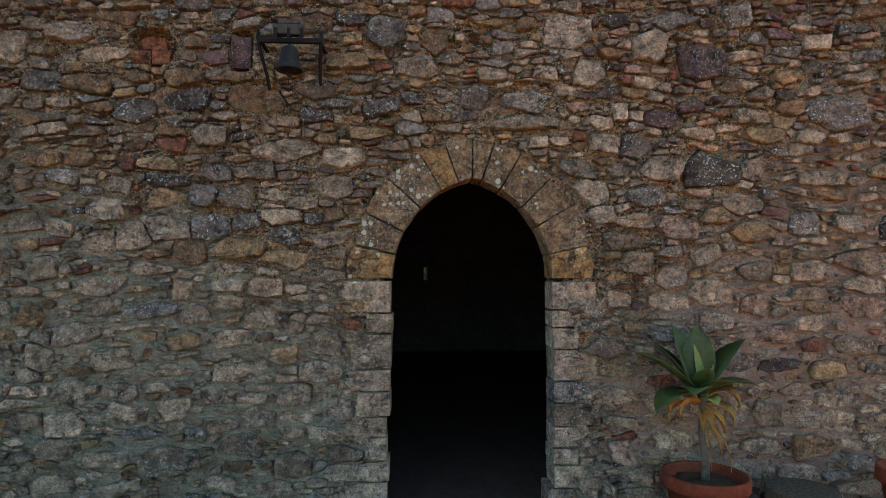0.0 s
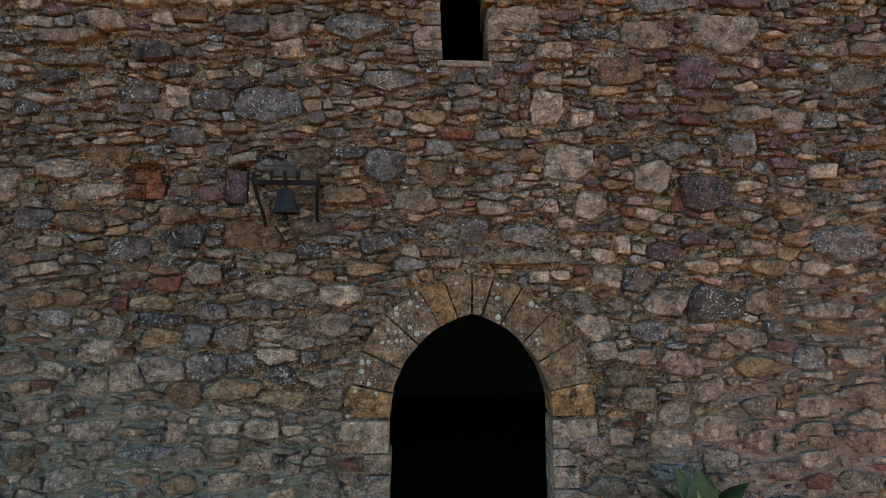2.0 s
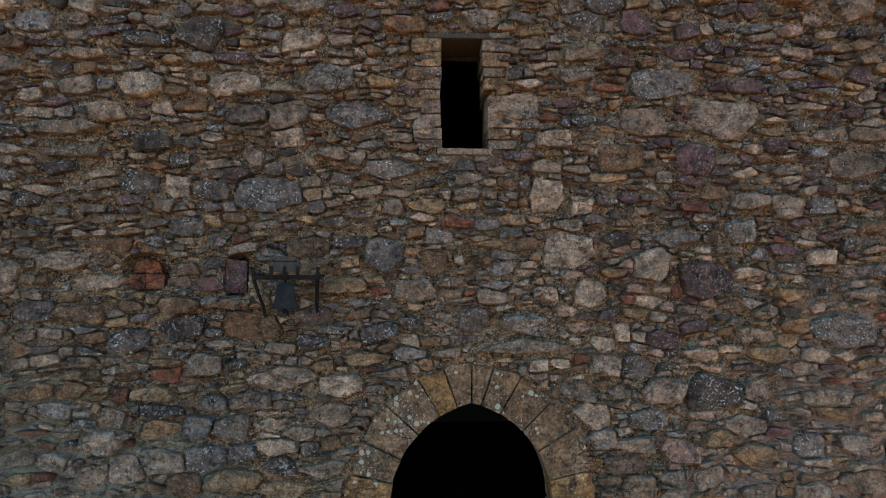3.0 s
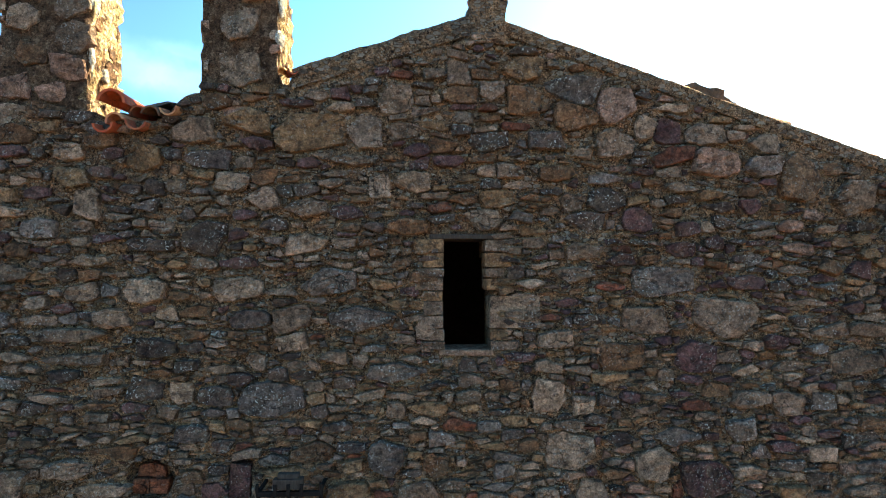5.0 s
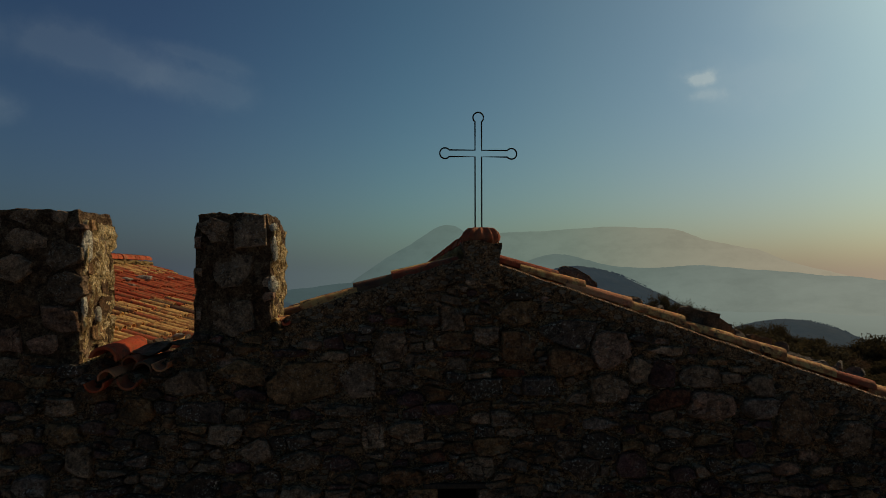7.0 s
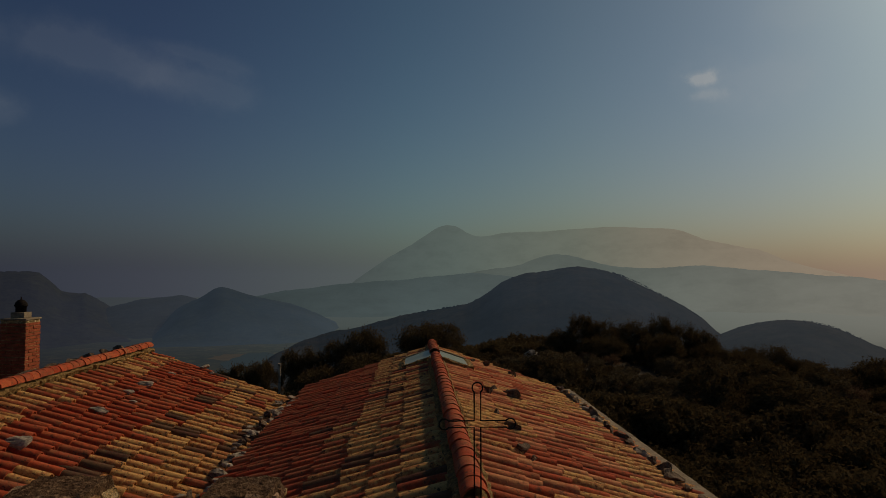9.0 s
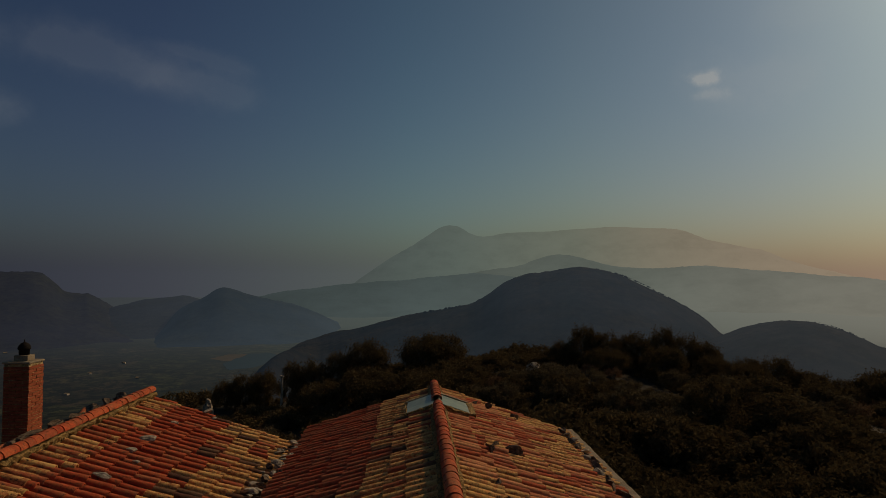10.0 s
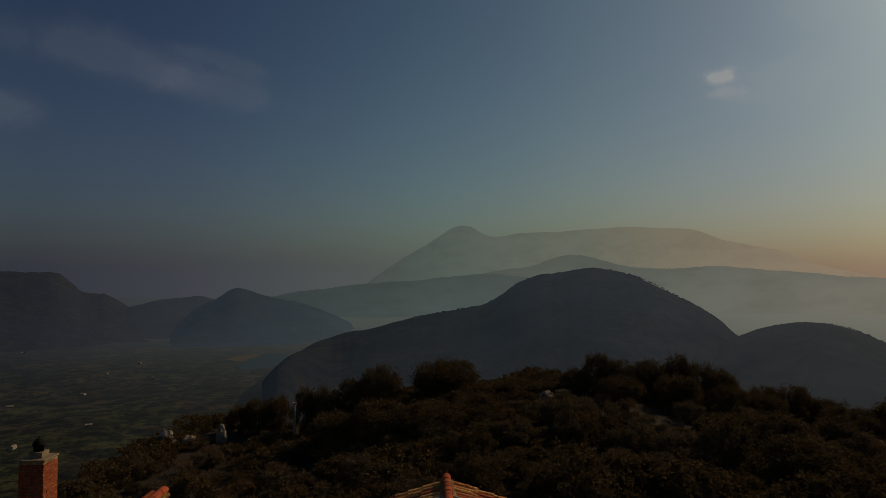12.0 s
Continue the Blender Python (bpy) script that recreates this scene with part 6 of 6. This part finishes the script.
# ---- bell ----
def build_bell():
    x, y, z = -.555, -.19, 2.72
    root = tagged(new("wall_bell"), "small dark bronze bell hanging from an iron bracket on the wall", "bell")
    root.location = (x, .0, z)
    bm = bmesh.new()
    prof = [(.070, -.166), (.075, -.163), (.072, -.152), (.061, -.132), (.054, -.105), (.050, -.078), (.047, -.055), (.040, -.040), (.026, -.031), (.012, -.026)]
    inner = [(.064, -.160), (.053, -.130), (.045, -.09), (.038, -.055)]
    lathe(bm, inner[::-1] + prof, 32, 0, y)
    part("bell", bm, BRONZE, root, "dark bronze bell", True)
    bm = bmesh.new()
    lathe(bm, [(.013, -.195), (.016, -.188), (.012, -.178), (.005, -.17), (.004, -.06)], 12, 0, y)
    part("clapper", bm, IRON, root)
    bm = bmesh.new()
    tube(bm, [(0, y, -.028), (0, y, .035)], .008, 8)
    part("hanger", bm, IRON, root)
    bm = bmesh.new()
    box(bm, -.17, .175, y - .012, y + .012, -.012, .014, .003)
    part("crossbar", bm, IRON, root)
    for s in (-1, 1):
        bm = bmesh.new()
        tube(bm, [(s * .17, y - .005, .055), (s * .172, y, .02), (s * .168, y + .01, -.02), (s * .158, y + .06, -.09), (s * .148, y + .13, -.16), (s * .145, .0, -.235)], [.008, .011, .011, .010, .010, .009], 6)
        part("strut", bm, IRON, root)
        bm = bmesh.new()
        box(bm, s * .165 - .008, s * .165 + .008, y, .01, .0, .018, .002)
        part("stay", bm, IRON, root)
    bm = bmesh.new()
    box(bm, -.085, .075, y - .03, y + .03, .03, .085, .008)
    box(bm, -.060, .055, y - .025, y + .025, .086, .112, .008)
    rough_up(bm, .004, 20)
    part("headstock", bm, OLD_WOOD, root, "weathered wooden headstock")
    for s in (-.07, 0, .07):
        bm = bmesh.new()
        box(bm, s - .009, s + .009, y - .038, y - .030, -.006, .060, .002)
        part("strap", bm, IRON, root)


build_bell()


# ---- potted plant, stump and pots by the door ----
def leaf_blade(bm, root, az, length, width, rise, droop, fold=.25, twist=0.0):
    """A broad tapering leaf with a fold down its middle, arching out and down."""
    rows = []
    d = Vector((math.cos(az), math.sin(az), 0))
    side0 = Vector((-math.sin(az), math.cos(az), 0))
    n = 9
    p = Vector(root)
    ang = rise
    for i in range(n + 1):
        k = i / n
        w = width * (.35 + 1.9 * k * (1 - k) ** .75 + .25 * (1 - k)) * (1 - k ** 6) * .6
        side = (side0 * math.cos(twist * k) + Vector((0, 0, 1)) * math.sin(twist * k))
        up = d * -math.sin(ang) + Vector((0, 0, 1)) * math.cos(ang)
        rows.append((p - side * w + up * w * fold, p.copy(), p + side * w + up * w * fold, up))
        p = p + (d * math.cos(ang) + Vector((0, 0, 1)) * math.sin(ang)) * (length / n)
        ang -= droop / n * (.4 + 1.2 * k)
    t = .004
    top = [[bm.verts.new(q) for q in r[:3]] for r in rows]
    bot = [[bm.verts.new(q - r[3] * t) for q in r[:3]] for r in rows]
    for a, b in zip(top, top[1:]):
        for k in (0, 1):
            bm.faces.new((a[k], b[k], b[k + 1], a[k + 1]))
    for a, b in zip(bot, bot[1:]):
        for k in (0, 1):
            bm.faces.new((a[k], a[k + 1], b[k + 1], b[k]))
    for k in (0, 2):
        for i in range(n):
            q = (top[i][k], bot[i][k], bot[i + 1][k], top[i + 1][k])
            bm.faces.new(q if k == 0 else q[::-1])


def pot(root, r, h, material=POT_CLAY):
    bm = bmesh.new()
    lathe(bm, [(r * .62, 0), (r * .66, .01), (r * .88, h * .8), (r * .90, h * .80), (r * .985, h * .815), (r, h * .84), (r, h * .975), (r * .98, h), (r * .90, h), (r * .88, h * .97), (r * .84, h * .86)], 48)
    part("pot", bm, material, root, "terracotta pot", True)
    bm = bmesh.new()
    lathe(bm, [(r * .80, h * .78), (r * .872, h * .86), (r * .6, h * .89), (r * .25, h * .90)], 32, wobble=.01)
    rough_up(bm, .012, 14)
    part("soil", bm, SOIL, root)


def build_plant():
    root = tagged(new("potted_plant"), "broad-leaved agave with drooping dead leaves in a terracotta pot", "plant")
    root.location = (1.700, -.25, land(1.7, -.25))
    pot(root, .228, .37)
    bm = bmesh.new()
    tube(bm, [(.0, 0, .30), (.005, .005, .45), (-.015, 0, .58), (-.01, -.01, .70), (-.01, 0, .82)], [.026, .020, .018, .019, .028], 10)
    rough_up(bm, .006, 40)
    part("stem", bm, PLANT_STEM, root, "grey-brown woody stem", True)
    specs = ((128, .35, .125, 1.25, .15), (84, .33, .11, 1.5, .1), (15, .37, .095, .95, .6), (172, .36, .105, .75, .5), (202, .29, .105, .15, 1.3), (265, .17, .075, 1.1, .5), (300, .20, .095, .7, .9),
             (348, .27, .085, .5, 1.1), (152, .30, .095, 1.0, .4), (238, .22, .09, .5, 1.2), (55, .31, .09, 1.2, .35))
    for az, ln, wd, rise, droop in specs:
        bm = bmesh.new()
        leaf_blade(bm, (-.02 + .02 * math.cos(radians(az)), .02 * math.sin(radians(az)), .80), radians(az), ln * 1.12, wd * 1.3, rise, droop, .3)
        part("leaf", bm, LEAF_GREEN, root, "thick green leaf", True)
    for az, ln, wd, rise, droop in ((42, .33, .055, 1.2, .15), (110, .30, .045, 1.4, .15), (275, .14, .07, .3, 1.2)):
        bm = bmesh.new()
        leaf_blade(bm, (-.01, -.02, .775), radians(az), ln, wd, rise, droop, .3)
        part("leaf", bm, LEAF_YELLOW, root, "yellowing leaf", True)
    dead = ((185, .27, .05, .8, 3.6), (200, .20, .06, .4, 3.0), (178, .24, .04, .3, 2.6), (352, .30, .05, .9, 3.4), (8, .34, .045, .8, 3.3), (15, .26, .05, .5, 3.4), (335, .24, .05, .2, 2.6),
            (300, .17, .06, -.9, .6), (262, .16, .055, -1.1, .4), (340, .20, .05, -.5, 1.2), (318, .30, .02, -1.0, .6), (285, .34, .016, -1.2, .4), (330, .38, .014, -.9, .8))
    for az, ln, wd, rise, droop in dead:
        bm = bmesh.new()
        leaf_blade(bm, (-.02, 0, .735), radians(az), ln, wd * .72, rise, droop, .9, 1.6)
        part("dead_leaf", bm, LEAF_DEAD, root, "withered yellow-brown hanging leaf", True)


build_plant()


def build_second_pot():
    root = tagged(new("flower_pot"), "empty terracotta pot filled with soil beside the wall", "pot")
    root.location = (2.79, -.40, land(2.79, -.40))
    pot(root, .20, .42)


build_second_pot()


def build_stump():
    bm = bmesh.new()
    n = 40
    rings = []
    for r, z in ((.205, 0), (.195, .06), (.188, .16), (.186, .262), (.180, .27), (.10, .272), (.02, .270)):
        rings.append([bm.verts.new((math.cos(k * math.tau / n) * r * (1 + .05 * noise.noise((math.cos(k * math.tau / n) * 2, math.sin(k * math.tau / n) * 2, 1)) + .02 * math.sin(k * 2.4) + .02 * noise.noise((k * 1.3, z * 3, 7))), math.sin(k * math.tau / n) * r, z)) for k in range(n)])
    for a, b in zip(rings, rings[1:]):
        for k in range(n):
            bm.faces.new((a[k], a[(k + 1) % n], b[(k + 1) % n], b[k]))
    bm.faces.new(rings[0][::-1])
    bm.faces.new(rings[-1])
    ob = part("tree_stump", bm, STUMP_WOOD)
    ob.location = (2.26, -.22, land(2.26, -.22))
    tagged(ob, "short grey weathered tree stump standing by the wall", "stump")


build_stump()


# ---- slit window in the back wall of the nave ----
def build_slit():
    # the pane is added only to dim the daylight through the slit
    m = Nodes("dimming_glass")
    g = m.n.new("ShaderNodeBsdfTransparent")
    g.inputs[0].default_value = (0.30, 0.42, 0.48, 1)
    m.l.new(g.outputs[0], m.out.inputs[0])
    root = tagged(new("window_2"), "small slit window with an added pane that dims it", "window", kind="structure")
    root.location = (.376, 8.05, 1.455)
    for x0, x1, z0, z1 in ((-.052, -.036, -.137, .137), (.036, .052, -.137, .137), (-.036, .036, .12, .137), (-.036, .036, -.137, -.12)):
        bm = bmesh.new()
        box(bm, x0, x1, -.015, .015, z0, z1)
        part("window_frame", bm, OLD_WOOD, root)
    bm = bmesh.new()
    box(bm, -.036, .036, -.003, .003, -.12, .12)
    part("pane", bm, m.mat, root)


build_slit()


# ---- chimney ----
def build_chimney():
    x0, x1, y0, y1, z0, z1 = -8.03, -7.53, 8.97, 9.46, 3.9, 6.12
    root = tagged(new("chimney"), "square red brick chimney with a pale slab and dark metal cowl", "chimney")
    root.location = ((x0 + x1) / 2, (y0 + y1) / 2, z0)
    w, d, h = (x1 - x0) / 2, (y1 - y0) / 2, z1 - z0
    bm = bmesh.new()
    box(bm, -w + .012, w - .012, -d + .012, d - .012, -4, h)
    part("core", bm, SUNLIT_LIME_MORTAR, root, "pale mortar between the bricks")
    bm = bmesh.new()
    box(bm, -.119, .119, -.055, .055, -.028, .028, .004)
    me = bpy.data.meshes.new("brick")
    bm.to_mesh(me)
    bm.free()
    me.materials.append(CHIMNEY_BRICK)
    rng = random.Random(9)
    c = 0
    z = .51
    while z < h - .03:
        row = ((-.125, 1), (.125, 1)) if c % 2 else ((-.1875, .48), (0, 1), (.1875, .48))
        for k, f in row:
            j = lambda: rng.uniform(-.004, .004)
            cut = Matrix.Diagonal((f, 1, 1, 1))
            piece("brick", me, root, "", Matrix.Translation((k, -d + .055 + j(), z)) @ cut)
            piece("brick", me, root, "", Matrix.Translation((w - .055 + j(), k, z)) @ Matrix.Rotation(radians(90), 4, "Z") @ cut)
        z += .0675
        c += 1
    bm = bmesh.new()
    box(bm, -w - .015, w + .015, -d - .015, d + .015, h, h + .035, .008)
    part("slab", bm, CONCRETE, root, "pale mortar slab")
    bm = bmesh.new()
    box(bm, -.13, .14, -.12, .12, h + .036, h + .15, .006)
    part("collar", bm, CONCRETE, root, "pale square collar")
    bm = bmesh.new()
    lathe(bm, [(.095, h + .15), (.098, h + .26), (.115, h + .262), (.118, h + .29), (.10, h + .345), (.06, h + .39), (.015, h + .405), (.01, h + .46)], 24)
    part("cowl", bm, IRON, root, "dark domed metal cowl", True)


build_chimney()


# ---- scrub and trees ----
def crown_mesh(name, rng, rx, ry, rz, clumps, leaves, size, mat):
    """A crown of many small leaves in uneven clumps."""
    V, F = [], []
    for c in range(clumps):
        u = Vector((rng.gauss(0, 1), rng.gauss(0, 1), rng.gauss(.25, .8))).normalized()
        k = rng.uniform(.35, 1.0) ** .5
        ctr = Vector((u.x * rx * k, u.y * ry * k, rz * (1.0 + u.z * k * .95)))
        rad = rng.uniform(.16, .34) * (rx + rz) * .5
        for _ in range(leaves):
            p = ctr + Vector((rng.gauss(0, .5), rng.gauss(0, .5), rng.gauss(0, .42))) * rad
            a = Vector((rng.gauss(0, 1), rng.gauss(0, 1), rng.gauss(.3, .8))).normalized()
            b = a.orthogonal().normalized()
            b.rotate(Matrix.Rotation(rng.uniform(0, 6.28), 3, a))
            e = a.cross(b)
            s = size * rng.uniform(.6, 1.3)
            o = len(V)
            V += [p - b * s, p + b * s, p + e * s * .9]
            F.append((o, o + 1, o + 2))
    return mesh_of(name, V, F, mat)


def shrub(rng, name, label, rx, ry, rz, clumps, leaves, size, mat, category):
    root = tagged(new(name), label, category, "scrub on the hilltop")
    bm = bmesh.new()
    for _ in range(6):
        a = rng.uniform(0, 6.28)
        r = rng.uniform(.2, .6)
        tube(bm, [(0, 0, -.4), (0, 0, -.05), (math.cos(a) * r * rx * .3, math.sin(a) * r * ry * .3, rz * .4), (math.cos(a) * r * rx * .8, math.sin(a) * r * ry * .8, rz * rng.uniform(.9, 1.5))], [.07 * rz, .065 * rz, .05 * rz, .012 * rz], 6)
    bmesh.ops.remove_doubles(bm, verts=list(bm.verts), dist=.0005)
    part("trunk", bm, BARK, root, "branching grey trunk")
    piece("crown", crown_mesh("crown", rng, rx, ry, rz, clumps, leaves, size, mat), root)
    return root


def skyline_oak(rng, label):
    return shrub(rng, "evergreen_oak", label, 2.0, 2.0, 1.65, 95, 150, .075, LEAF_OAK, "tree")


tr = random.Random(77)
SKYLINE = [skyline_oak(tr, "dark evergreen oak with a dense rounded crown"), skyline_oak(tr, "dark evergreen oak standing clear on the brow")]
PROTOS = [
    shrub(tr, "evergreen_oak", "dark evergreen oak with a dense rounded crown", 2.0, 2.0, 1.65, 64, 92, .11, LEAF_OAK, "tree"),
    shrub(tr, "evergreen_oak", "dark evergreen oak with a ragged crown", 1.7, 1.9, 1.9, 56, 92, .11, LEAF_OAK, "tree"),
    shrub(tr, "olive_shrub", "grey-green wild olive shrub", 1.4, 1.5, 1.1, 46, 90, .085, LEAF_OLIVE, "shrub"),
    shrub(tr, "mastic_shrub", "low dark green mastic shrub", 1.3, 1.2, .8, 42, 84, .085, LEAF_OAK, "shrub"),
    shrub(tr, "heath_mound", "low spreading mound of dark heath", 1.5, 1.5, .42, 30, 46, .085, LEAF_OAK, "shrub"),
    shrub(tr, "dry_shrub", "thin brown winter-bare shrub", 1.0, 1.0, 1.1, 34, 60, .06, LEAF_DRY, "shrub"),
]


def place(proto, x, y, s):
    m = Matrix.Translation((x, y, land(x, y) - .1 * s)) @ Matrix.Rotation(tr.uniform(0, 6.28), 4, "Z")
    ob = copy_thing(PROTOS[proto], m)
    ob.scale = (s * tr.uniform(.85, 1.15), s * tr.uniform(.85, 1.15), s * tr.uniform(.7, .98))


def place_tree(k, x, y, wide, top):
    """A tree of a given crown width whose top stands at a given height."""
    foot = land(x, y) - .1
    ob = copy_thing(SKYLINE[k], Matrix.Translation((x, y, foot)) @ Matrix.Rotation(tr.uniform(0, 6.28), 4, "Z"))
    ob.scale = (wide / 4.3, wide / 4.3, (top - foot) / 3.55)


def scatter_scrub():
    spots = []
    for k, (x, y, wide, top) in enumerate(TREE_SPOTS):
        spots.append((x, y, wide / 4))
        place_tree(k % 2, x, y, wide, top)
    for _ in range(9000):
        y = tr.uniform(22, 54)
        x = tr.uniform(-23, 14 + y * .80)
        if x < -19.5 - .10 * (44 - y) - 2 or y > 53:
            continue
        s = tr.uniform(.45, 1.0)
        if x < -4:
            s *= .75
        if y > 34:
            s = min(s, .62)
        if y > 40:
            s *= .8
        if any((x - a) ** 2 + (y - b) ** 2 < (.62 * (s + c)) ** 2 for a, b, c in spots):
            continue
        if len(spots) > 380:
            break
        spots.append((x, y, s))
        place(tr.choice((0, 1, 2, 2, 3, 3, 5)) if s > .6 else tr.choice((2, 3, 3, 5)), x, y, s)


def scatter_heath():
    """Low mounds that close the gaps between the shrubs."""
    for _ in range(190):
        y = tr.uniform(23, 52)
        place(4, tr.uniform(-20, 12 + y * .72), y, tr.uniform(.8, 1.5))
    for _ in range(70):
        place(tr.choice((2, 3, 3)), tr.uniform(-8, 14), tr.uniform(24, 37), tr.uniform(.55, .95))
    for _ in range(190):
        y = tr.uniform(9, 27)
        x = tr.uniform(6.2, 12 + y * .8)
        place(tr.choice((3, 4)), x, y, tr.uniform(.8, 1.3))


# x, y, width of the crown, height of the top
TREE_SPOTS = [(-3.4, 44, 3.4, 3.15), (-5.6, 43.5, 2.4, 2.2), (1.0, 44, 4.0, 3.55), (2.6, 44.5, 3.6, 3.35), (-7.4, 43, 2.6, 1.75), (-9.0, 43.5, 2.0, 1.55), (-11.6, 46, 2.6, .5), (-13.2, 46.3, 2.6, .1), (-14.8, 46.5, 2.4, -.4),
              (12.9, 43, 2.4, 4.15), (11.2, 42.5, 2.6, 3.0), (14.8, 43, 2.8, 3.6), (16.9, 43, 2.8, 3.65), (19.0, 43, 2.2, 4.0), (20.6, 42.5, 2.6, 3.5), (22.3, 42.5, 2.6, 2.9), (13.8, 40, 3.2, 2.8), (17.8, 40, 3.4, 2.9), (21.4, 40, 3.0, 2.2),
              (27.2, 42, 3.0, 1.75), (29.0, 42, 2.6, .9), (30.5, 42, 2.8, .6), (33.4, 41, 2.8, .4), (36.5, 42, 3.0, .5), (24.0, 40, 3.0, 1.6), (8.8, 42.5, 2.6, 1.9), (6.2, 43, 2.4, 2.0), (25.0, 42, 2.6, 1.7), (35.0, 41, 3.4, .6), (31.8, 41, 2.4, .2), (38.0, 41, 3.0, .4), (-2.6, 35, 4.2, 2.2), (.4, 34.5, 4.2, 2.3), (2.8, 35.5, 3.4, 1.9), (-5.2, 35.5, 3.2, 1.4)]
scatter_scrub()
scatter_heath()
for k, o in enumerate(PROTOS + SKYLINE):
    o.location = (34 + 3 * k, 40 - k, land(34 + 3 * k, 40 - k))


def build_undergrowth():
    """Grass and dry herbs between the shrubs."""
    V, F = [], []
    g = random.Random(8)
    for _ in range(26000):
        y = 14 + 39 * g.random() ** .8
        x = g.uniform(-20, 10 + y * .9)
        z = land(x, y)
        a = g.uniform(0, 6.28)
        h, w = g.uniform(.03, .11), g.uniform(.012, .03)
        c, s = math.cos(a), math.sin(a)
        l = g.uniform(-.15, .15)
        o = len(V)
        V += [(x - c * w, y - s * w, z - .03), (x + c * w, y + s * w, z - .03), (x + c * w * .2 + l, y + s * w + l, z + h)]
        F.append((o, o + 1, o + 2))
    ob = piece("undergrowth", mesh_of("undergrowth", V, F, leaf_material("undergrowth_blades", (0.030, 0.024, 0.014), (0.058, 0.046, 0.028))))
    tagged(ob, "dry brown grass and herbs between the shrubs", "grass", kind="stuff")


build_undergrowth()


# ---- rocks and a post on the brow ----
def outcrop(x, y, h, w, seed):
    bm = bmesh.new()
    bmesh.ops.create_icosphere(bm, subdivisions=4, radius=1)
    for v in bm.verts:
        n = noise.noise_vector(v.co * 1.6 + Vector((seed, 0, 0))) * .4 + noise.noise_vector(v.co * 5 + Vector((seed, 3, 0))) * .13
        v.co = Vector((v.co.x * w, v.co.y * w * .8, v.co.z * h)) + Vector((n.x * w, n.y * w, n.z * h))
    ob = part("rock_outcrop", bm, ROCK)
    ob.location = (x, y, land(x, y) + h * .35)
    tagged(ob, "pale jagged limestone outcrop among scrub", "rock", "rocks on the brow")


for spot in ((-19.3, 43.5, .75, .6, 1), (-15.4, 44.0, .85, .38, 2), (-17.6, 43.4, .5, .5, 3), (8.6, 40.0, .5, .5, 4), (24.5, 34, .6, .4, 5), (30, 37, .5, .5, 6)):
    outcrop(*spot)

bm = bmesh.new()
tube(bm, [(0, 0, -.3), (.02, 0, .9), (0, 0, 1.75)], [.10, .075, .06], 8)
box(bm, -.11, .11, -.08, .08, 1.68, 1.84, .02)
rough_up(bm, .03, 5)
post = part("stone_post", bm, ROCK)
post.location = (-9.4, 41.5, land(-9.4, 41.5) + .9)
tagged(post, "pale stone post with a small capstone among the scrub", "post")


# ---- lake and houses down in the valley ----
def build_lake():
    # haze over the water and the sand is painted in as a glow
    m = Nodes("hazed_lake_water")
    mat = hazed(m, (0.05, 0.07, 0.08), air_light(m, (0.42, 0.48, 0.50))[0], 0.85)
    n = 60
    cx, cy = 1320 * math.sin(radians(-14.5)), 1320 * math.cos(radians(-14.5))
    verts = [(cx + math.cos(k * math.tau / n) * 42 * (1 + .3 * noise.noise((k * .25, 0, 2))), cy + math.sin(k * math.tau / n) * 120 * (1 + .3 * noise.noise((k * .2, 4, 2))), -167) for k in range(n)]
    verts += [(v[0], v[1], -175) for v in verts]
    faces = [tuple(range(n))] + [(k, k + n, (k + 1) % n + n, (k + 1) % n) for k in range(n)]
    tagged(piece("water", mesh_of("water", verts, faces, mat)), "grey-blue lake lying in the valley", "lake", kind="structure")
    m = Nodes("hazed_shore_sand")
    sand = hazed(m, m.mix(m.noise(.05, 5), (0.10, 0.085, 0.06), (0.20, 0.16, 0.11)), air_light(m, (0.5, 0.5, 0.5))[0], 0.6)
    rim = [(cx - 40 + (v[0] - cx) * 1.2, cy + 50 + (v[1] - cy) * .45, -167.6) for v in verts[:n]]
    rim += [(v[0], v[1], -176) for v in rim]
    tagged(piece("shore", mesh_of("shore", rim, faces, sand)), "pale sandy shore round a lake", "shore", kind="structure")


build_lake()


def build_houses():
    g = random.Random(31)
    wall_mat = plain_material("house_plaster", (0.26, 0.24, 0.22), (0.40, 0.37, 0.33), .5, .9, .1)
    spots = ((-24.6, 1368), (-23.6, 1160), (-33.4, 1024), (-33.2, 736), (-29.4, 575), (-28.2, 798), (-32.6, 1700), (-28.6, 1064), (-27.0, 1240))
    for az, d in spots:
        az = radians(az)
        x, y = d * math.sin(az), d * math.cos(az)
        root = tagged(new("farmhouse"), "small pale farmhouse with a tiled roof in the valley", "house", "farmhouses in the valley")
        root.location = (x, y, land(x, y))
        root.rotation_euler = (0, 0, g.uniform(0, 3))
        w, l, h = g.uniform(1.8, 2.6), g.uniform(2.4, 4.5), g.uniform(2.0, 2.8)
        bm = bmesh.new()
        box(bm, -l, l, -w, w, -4, h)
        part("wall", bm, wall_mat, root)
        bm = bmesh.new()
        v = [bm.verts.new(p) for p in ((-l - .3, -w - .4, h), (l + .3, -w - .4, h), (l + .3, w + .4, h), (-l - .3, w + .4, h), (-l - .3, 0, h + w * .45), (l + .3, 0, h + w * .45))]
        for f in ((0, 1, 5, 4), (2, 3, 4, 5), (0, 4, 3), (1, 2, 5), (3, 2, 1, 0)):
            bm.faces.new([v[i] for i in f])
        part("roof", bm, CONCRETE, root)
        for s in (-.5, .4):
            bm = bmesh.new()
            box(bm, s * l - .5, s * l + .5, -w - .05, -w + .02, h * .35, h * .7)
            part("window", bm, IRON, root)


build_houses()
